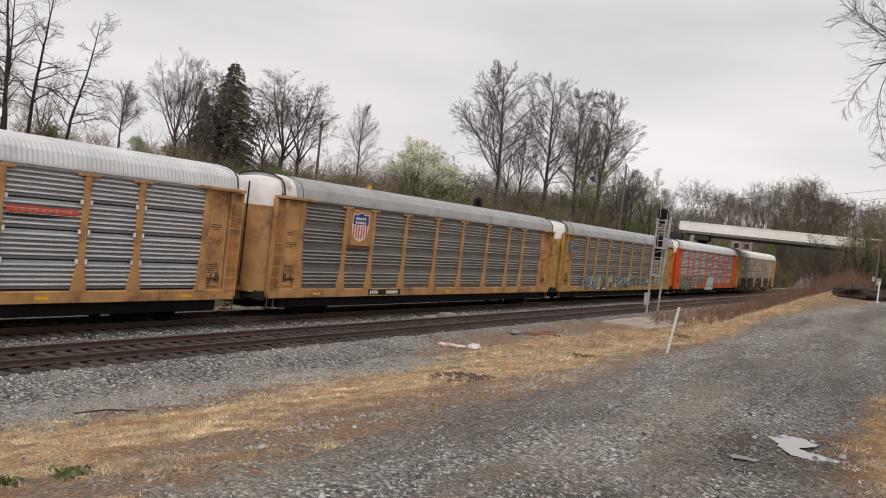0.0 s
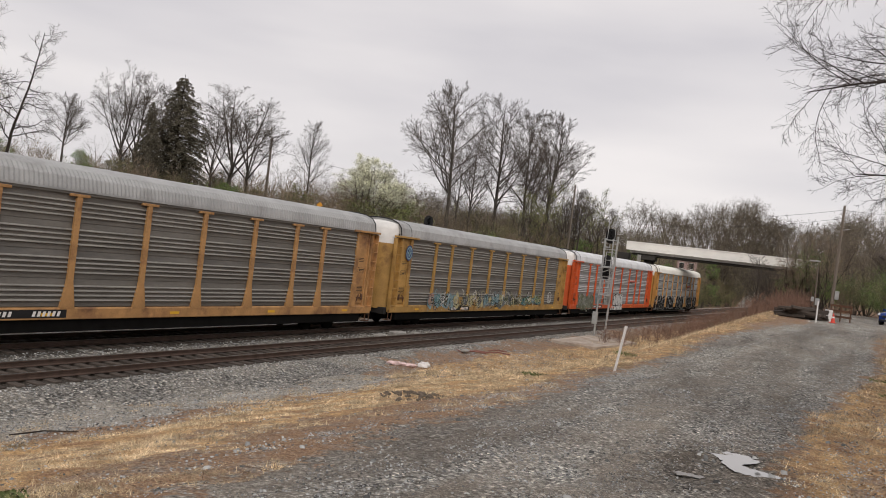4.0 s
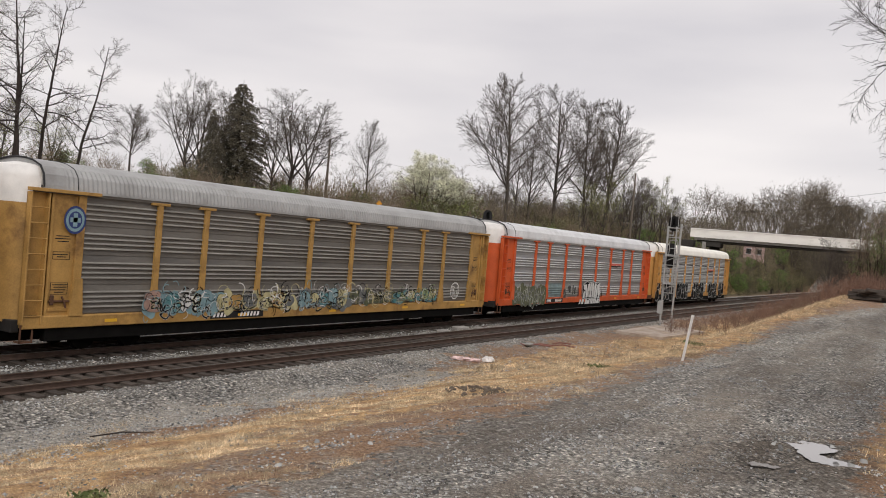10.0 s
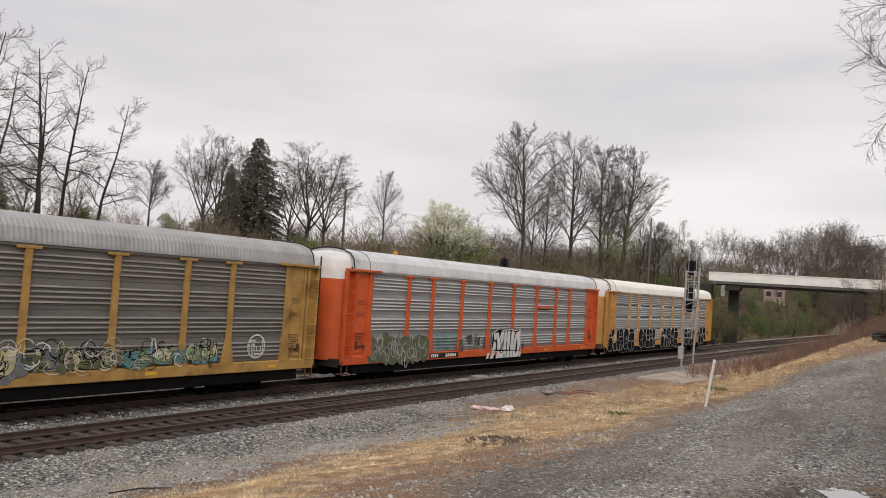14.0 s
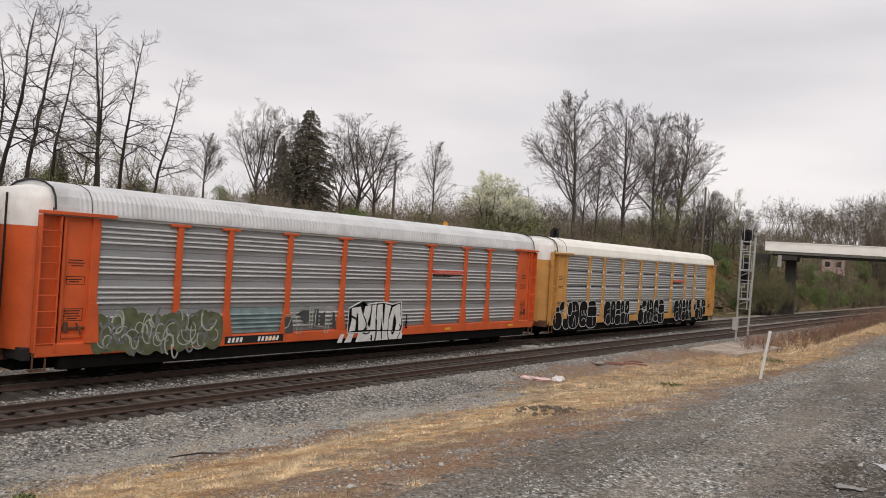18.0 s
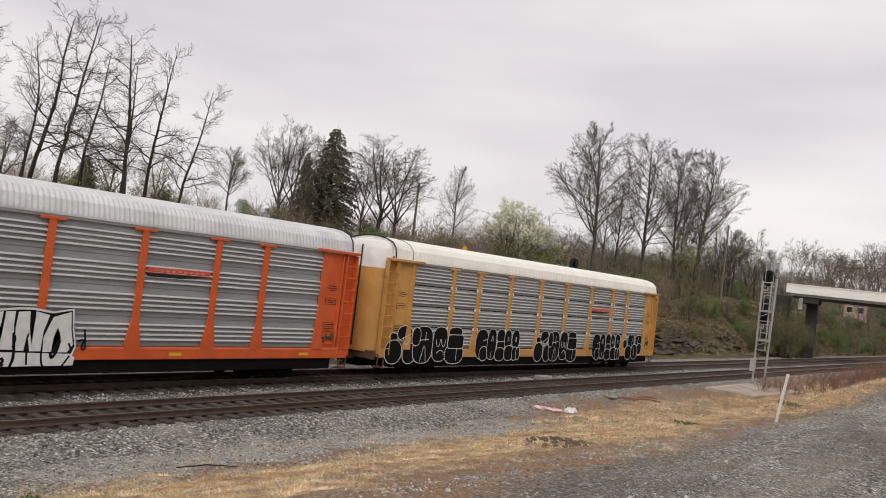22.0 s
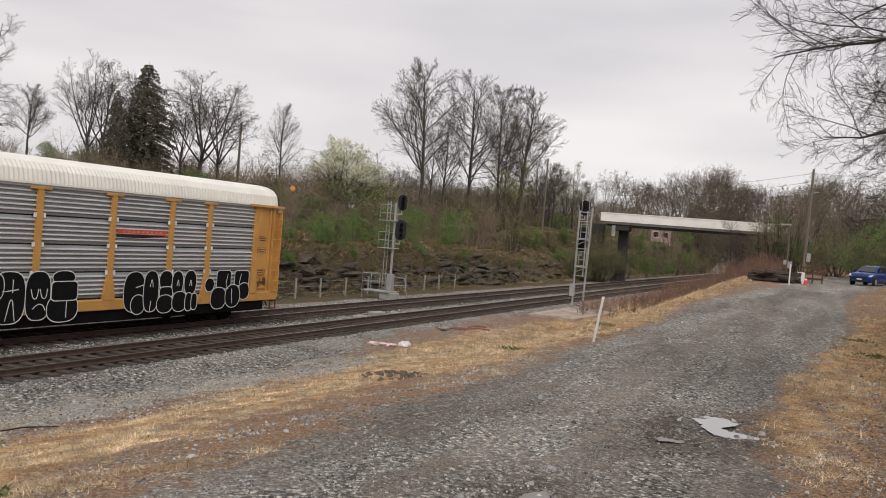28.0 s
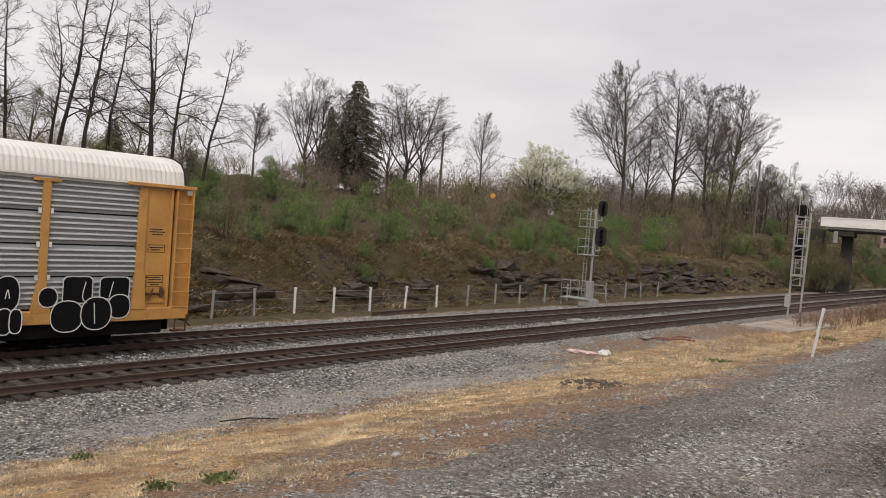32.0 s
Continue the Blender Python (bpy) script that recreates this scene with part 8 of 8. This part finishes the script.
def dry_grass():
    rng = np.random.default_rng(17)
    xs, ys, hs = [], [], []
    for n, x0, x1, y0, y1, h in ((74000, -15.8, -6.8, 3, 30, 0.085), (34000, -15.5, -5.6, 24, 80, 0.17), (20000, -2.0, 3.4, 11, 48, 0.12), (4000, 0.0, 6.0, 36, 74, 0.3), (3000, -9.8, -6.4, 3, 24, 0.10)):
        x, y = scatter(n, x0, x1, y0, y1, rng, 1.0)
        patch = 0.55 * wob(x * 1.3, y * 0.9, 1.5) + 0.45 * wob(x * 3.3, y * 2.9, 4.0)
        keep = (straw_at(x, y) * 1.1 + patch * 1.25 + rng.normal(0, 0.3, n)) > (0.62 if n != 3000 else 0.3)
        lft, rgt = road_sides(y)
        keep &= (x < lft - 0.1) | (x > rgt + 0.15)
        xs.append(x[keep]), ys.append(y[keep]), hs.append(np.full(keep.sum(), h))
    x, y, h = np.concatenate(xs), np.concatenate(ys), np.concatenate(hs)
    k = 8
    x, y, h = np.repeat(x, k), np.repeat(y, k), np.repeat(h, k) * rng.uniform(0.4, 1.4, len(x) * k)
    x, y = x + rng.normal(0, 0.07, len(x)), y + rng.normal(0, 0.07, len(x))
    z = ground(x, y) - 0.01
    a = rng.uniform(0, 6.28, len(x))
    lean = rng.uniform(0.4, 2.2, len(x)) * h
    flat = rng.random(len(x)) < 0.8
    lean, h = np.where(flat, lean * 1.2, lean * 0.8), np.where(flat, h * 0.2 + 0.012, h)
    clump = np.clip(0.75 + 0.8 * wob(x * 1.7, y * 1.1, 8.3) + 0.5 * wob(x * 4.1, y * 3.3, 2.9), 0.15, 1.7)
    lean, h = lean * clump, h * clump
    w = rng.uniform(0.002, 0.0055, len(x)) * (0.8 + y / 30)
    p = np.stack([x, y, z], 1)
    s = np.stack([-np.sin(a), np.cos(a), 0 * a], 1) * w[:, None]
    tip = p + np.stack([np.cos(a) * lean, np.sin(a) * lean, h], 1)
    v = np.stack([p - s, p + s, tip], 1).reshape(-1, 3)
    single("dry_grass", raw_mesh("dry_grass", v, np.arange(len(v)).reshape(-1, 3), M_STRAW), None, "matted dry straw-coloured grass", "grass", kind="stuff")


def loose_stones():
    """Crushed stone lying loose: thick in drifts along the road, thinner in the wheel tracks."""
    rng = np.random.default_rng(18)
    X, Y, R = [], [], []
    for n, x0, x1, y0, y1, r0, r1, gap in ((62000, -8.4, 1.2, 6.0, 26, 0.007, 0.019, 0.05), (16000, -7, 1, 22, 60, 0.012, 0.026, 0.1), (26000, -18.6, -12.8, 5, 42, 0.011, 0.027, -0.6), (5000, -22.6, -21.1, 12, 70, 0.014, 0.034, -2), (260, 0.5, 5.0, 12, 30, 0.02, 0.05, -2), (6000, -11.0, -7.0, 4, 30, 0.008, 0.022, 0.3), (4000, -28.5, -25.3, 20, 70, 0.02, 0.045, -2), (260, -9, 1, 7, 24, 0.025, 0.045, -2), (26, -2.6, -0.9, 14.5, 16.3, 0.03, 0.06, -9), (60, -3.6, -2.7, 8.4, 9.9, 0.015, 0.04, -9)):
        x, y = scatter(n, x0, x1, y0, y1, rng, 1.35)
        keep = wob(x * 1.15, y * 0.16, 2.7) + 0.5 * wob(x * 2.6, y * 1.7, 6.1) + rng.normal(0, 0.35, n) > gap
        for cx, cy, r in PUDDLES:
            keep &= (np.hypot(x - cx, y - cy) > r * 1.1) | (rng.random(n) < 0.12) | (gap < -5)
        x, y = x[keep], y[keep]
        X.append(x), Y.append(y), R.append(rng.uniform(r0, r1, len(x)) * rng.choice([0.5, 0.6, 0.7, 0.9, 1.3], len(x)))
    x, y, r = np.concatenate(X), np.concatenate(Y), np.concatenate(R)
    ring = np.array([(1, 0), (0, 1), (-1, 0), (0, -1)], float)
    low = np.concatenate([ring, np.full((4, 1), -0.25)], 1)
    top = np.concatenate([ring * 0.62, np.full((4, 1), 0.62)], 1)
    v = np.concatenate([low, top])[None] * (1 + rng.uniform(-0.35, 0.35, (len(x), 8, 1))) * r[:, None, None]
    v[..., 0] *= rng.uniform(0.8, 1.5, (len(x), 1))
    a = rng.uniform(0, 6.28, len(x))
    c, s = np.cos(a)[:, None], np.sin(a)[:, None]
    v = np.stack([v[..., 0] * c - v[..., 1] * s, v[..., 0] * s + v[..., 1] * c, v[..., 2]], -1)
    v = v + np.stack([x, y, ground(x, y) + r * 0.1], 1)[:, None, :]
    f = np.array([(0, 1, 5, 4), (1, 2, 6, 5), (2, 3, 7, 6), (3, 0, 4, 7), (4, 5, 6, 7)])
    f = (f[None] + (np.arange(len(x)) * 8)[:, None, None]).reshape(-1, 4)
    single("loose_gravel", raw_mesh("loose_gravel", v.reshape(-1, 3), f, M_STONE), None, "loose grey crushed stones on road and track bed", "gravel", kind="stuff")


def fallen_leaves():
    rng = np.random.default_rng(19)
    x, y = scatter(36000, -0.6, 8, 9, 40, rng, 1.4)
    keep = x > 0.4 + 0.9 * rng.normal(0, 0.5, len(x)) + 0.04 * (y - 15)
    x, y = x[keep], y[keep]
    v, f = quads(np.stack([x, y, ground(x, y) + 0.018], 1), 0.03, rng, 0.75)
    single("leaf_litter", raw_mesh("leaf_litter", v, f, M_LITTER), None, "brown fallen leaves covering the bank", "leaf litter", kind="stuff")


def weeds():
    rng = np.random.default_rng(20)
    for x, y, r in ((-13.1, 6.7, 0.15), (-9.0, 5.6, 0.15), (-8.6, 6.2, 0.2), (-9.2, 24.4, 0.35), (-8.0, 31, 0.4), (-9.5, 36, 0.5), (1.1, 30, 0.6), (0.6, 34, 0.5), (3.4, 14.9, 0.35)):
        n = 130
        p = rng.normal(size=(n, 3)) * np.array([r, r, 0.05]) * 0.55
        p[:, 2] = np.abs(p[:, 2]) + 0.03
        v, f = quads(p, 0.035 + 0.02 * r, rng, 0.3)
        tagged(part("weed_clump", raw_mesh("weed_clump", v, f, M_WEED), None, m=pose(x, y, float(ground(x, y)))), "small low clump of green weeds", "weed", "green weeds", "stuff")


def cut_rocks():
    """Broken, layered ledge rock standing out of the face of the cut in several outcrops."""
    rng = random.Random(44)
    spots = [(y0 + (y1 - y0) * (i + rng.random()) / n, out) for y0, y1, n, out in ((17, 27, 9, 0.6), (28, 44, 12, 0.5), (44, 53, 12, 0.8), (53, 66, 9, 0.5), (66, 82, 26, 1.0), (82, 101, 9, 0.6)) for i in range(n)]
    for j, (y, out) in enumerate(spots):
        u = 31.2 + 0.6 * float(wob(y * 0.25, 0.0, 1.0)) + 2.3 * rng.random() ** 0.8
        chunks, z = [], -0.28
        for k in range(rng.randint(2, 4)):
            w, l, h = rng.uniform(0.45, 0.95) * (0.6 + 0.5 * out), rng.uniform(0.5, 1.6) * (0.6 + 0.5 * out), rng.uniform(0.16, 0.46) * (0.6 + 0.5 * out)
            chunks.append(((-0.3 * k + rng.uniform(-0.2, 0.2), rng.uniform(-0.7, 0.7), z), (w, l, h), j * 7 + k))
            z += h * rng.uniform(0.7, 1.7)
        single("ledge_rock", broken_rock("ledge_rock", chunks, M_ROCK), None, "dark layered rock ledge in the cut face", "rock", "ledge rocks", m=pose(-u, y, float(ground(-u, y)), rng.uniform(-9, 9), rng.uniform(-20, 2), rng.uniform(-25, 25)))


def bank_grass():
    """Dull tufts hanging over the rock cut and on the slope above."""
    rng = np.random.default_rng(27)
    x, y = scatter(80000, -42, -30.6, 12, 150, rng, 1.2)
    keep = (wob(x * 0.9, y * 0.6, 2.5) + rng.normal(0, 0.4, len(x))) > -0.05
    x, y = np.repeat(x[keep], 4), np.repeat(y[keep], 4)
    x, y = x + rng.normal(0, 0.12, len(x)), y + rng.normal(0, 0.12, len(x))
    h = rng.uniform(0.1, 0.45, len(x))
    a = rng.normal(0.0, 0.9, len(x))
    p = np.stack([x, y, ground(x, y) - 0.02], 1)
    s = np.stack([-np.sin(a), np.cos(a), 0 * a], 1) * 0.028
    tip = p + np.stack([np.cos(a) * h * 1.3, np.sin(a) * h * 1.3, h * rng.uniform(-0.3, 0.9, len(x))], 1)
    v = np.stack([p - s, p + s, tip], 1).reshape(-1, 3)
    single("bank_grass", raw_mesh("bank_grass", v, np.arange(len(v)).reshape(-1, 3), M_BANKGRASS), None, "dull brown-green grass hanging over the rock cut", "grass", kind="stuff")


M_BANKGRASS = leafy("dull_bank_grass", (0.19, 0.15, 0.075), (0.62, 0.50, 0.29))
bank_grass()
dry_grass()
loose_stones()
fallen_leaves()
weeds()
cut_rocks()


def motions():
    """The train rolls towards -Y at a little under 4 m/s, slowing slightly, on turning wheels."""
    way = lambda t: 3.96 * t - 0.0045 * t * t
    for k, car in enumerate(TRAIN):
        walk(car, [(t, pose(XF, -5.5 + CAR * k - way(t), 0)) for t in range(0, 33, 2)])
    steps = [i * 0.16 for i in range(201)]
    for w in WHEELS:
        x, y, z = w.location
        walk(w, [(t, pose(x, y, z) @ Matrix.Rotation(way(t) / 0.445, 4, "X")) for t in steps])


motions()
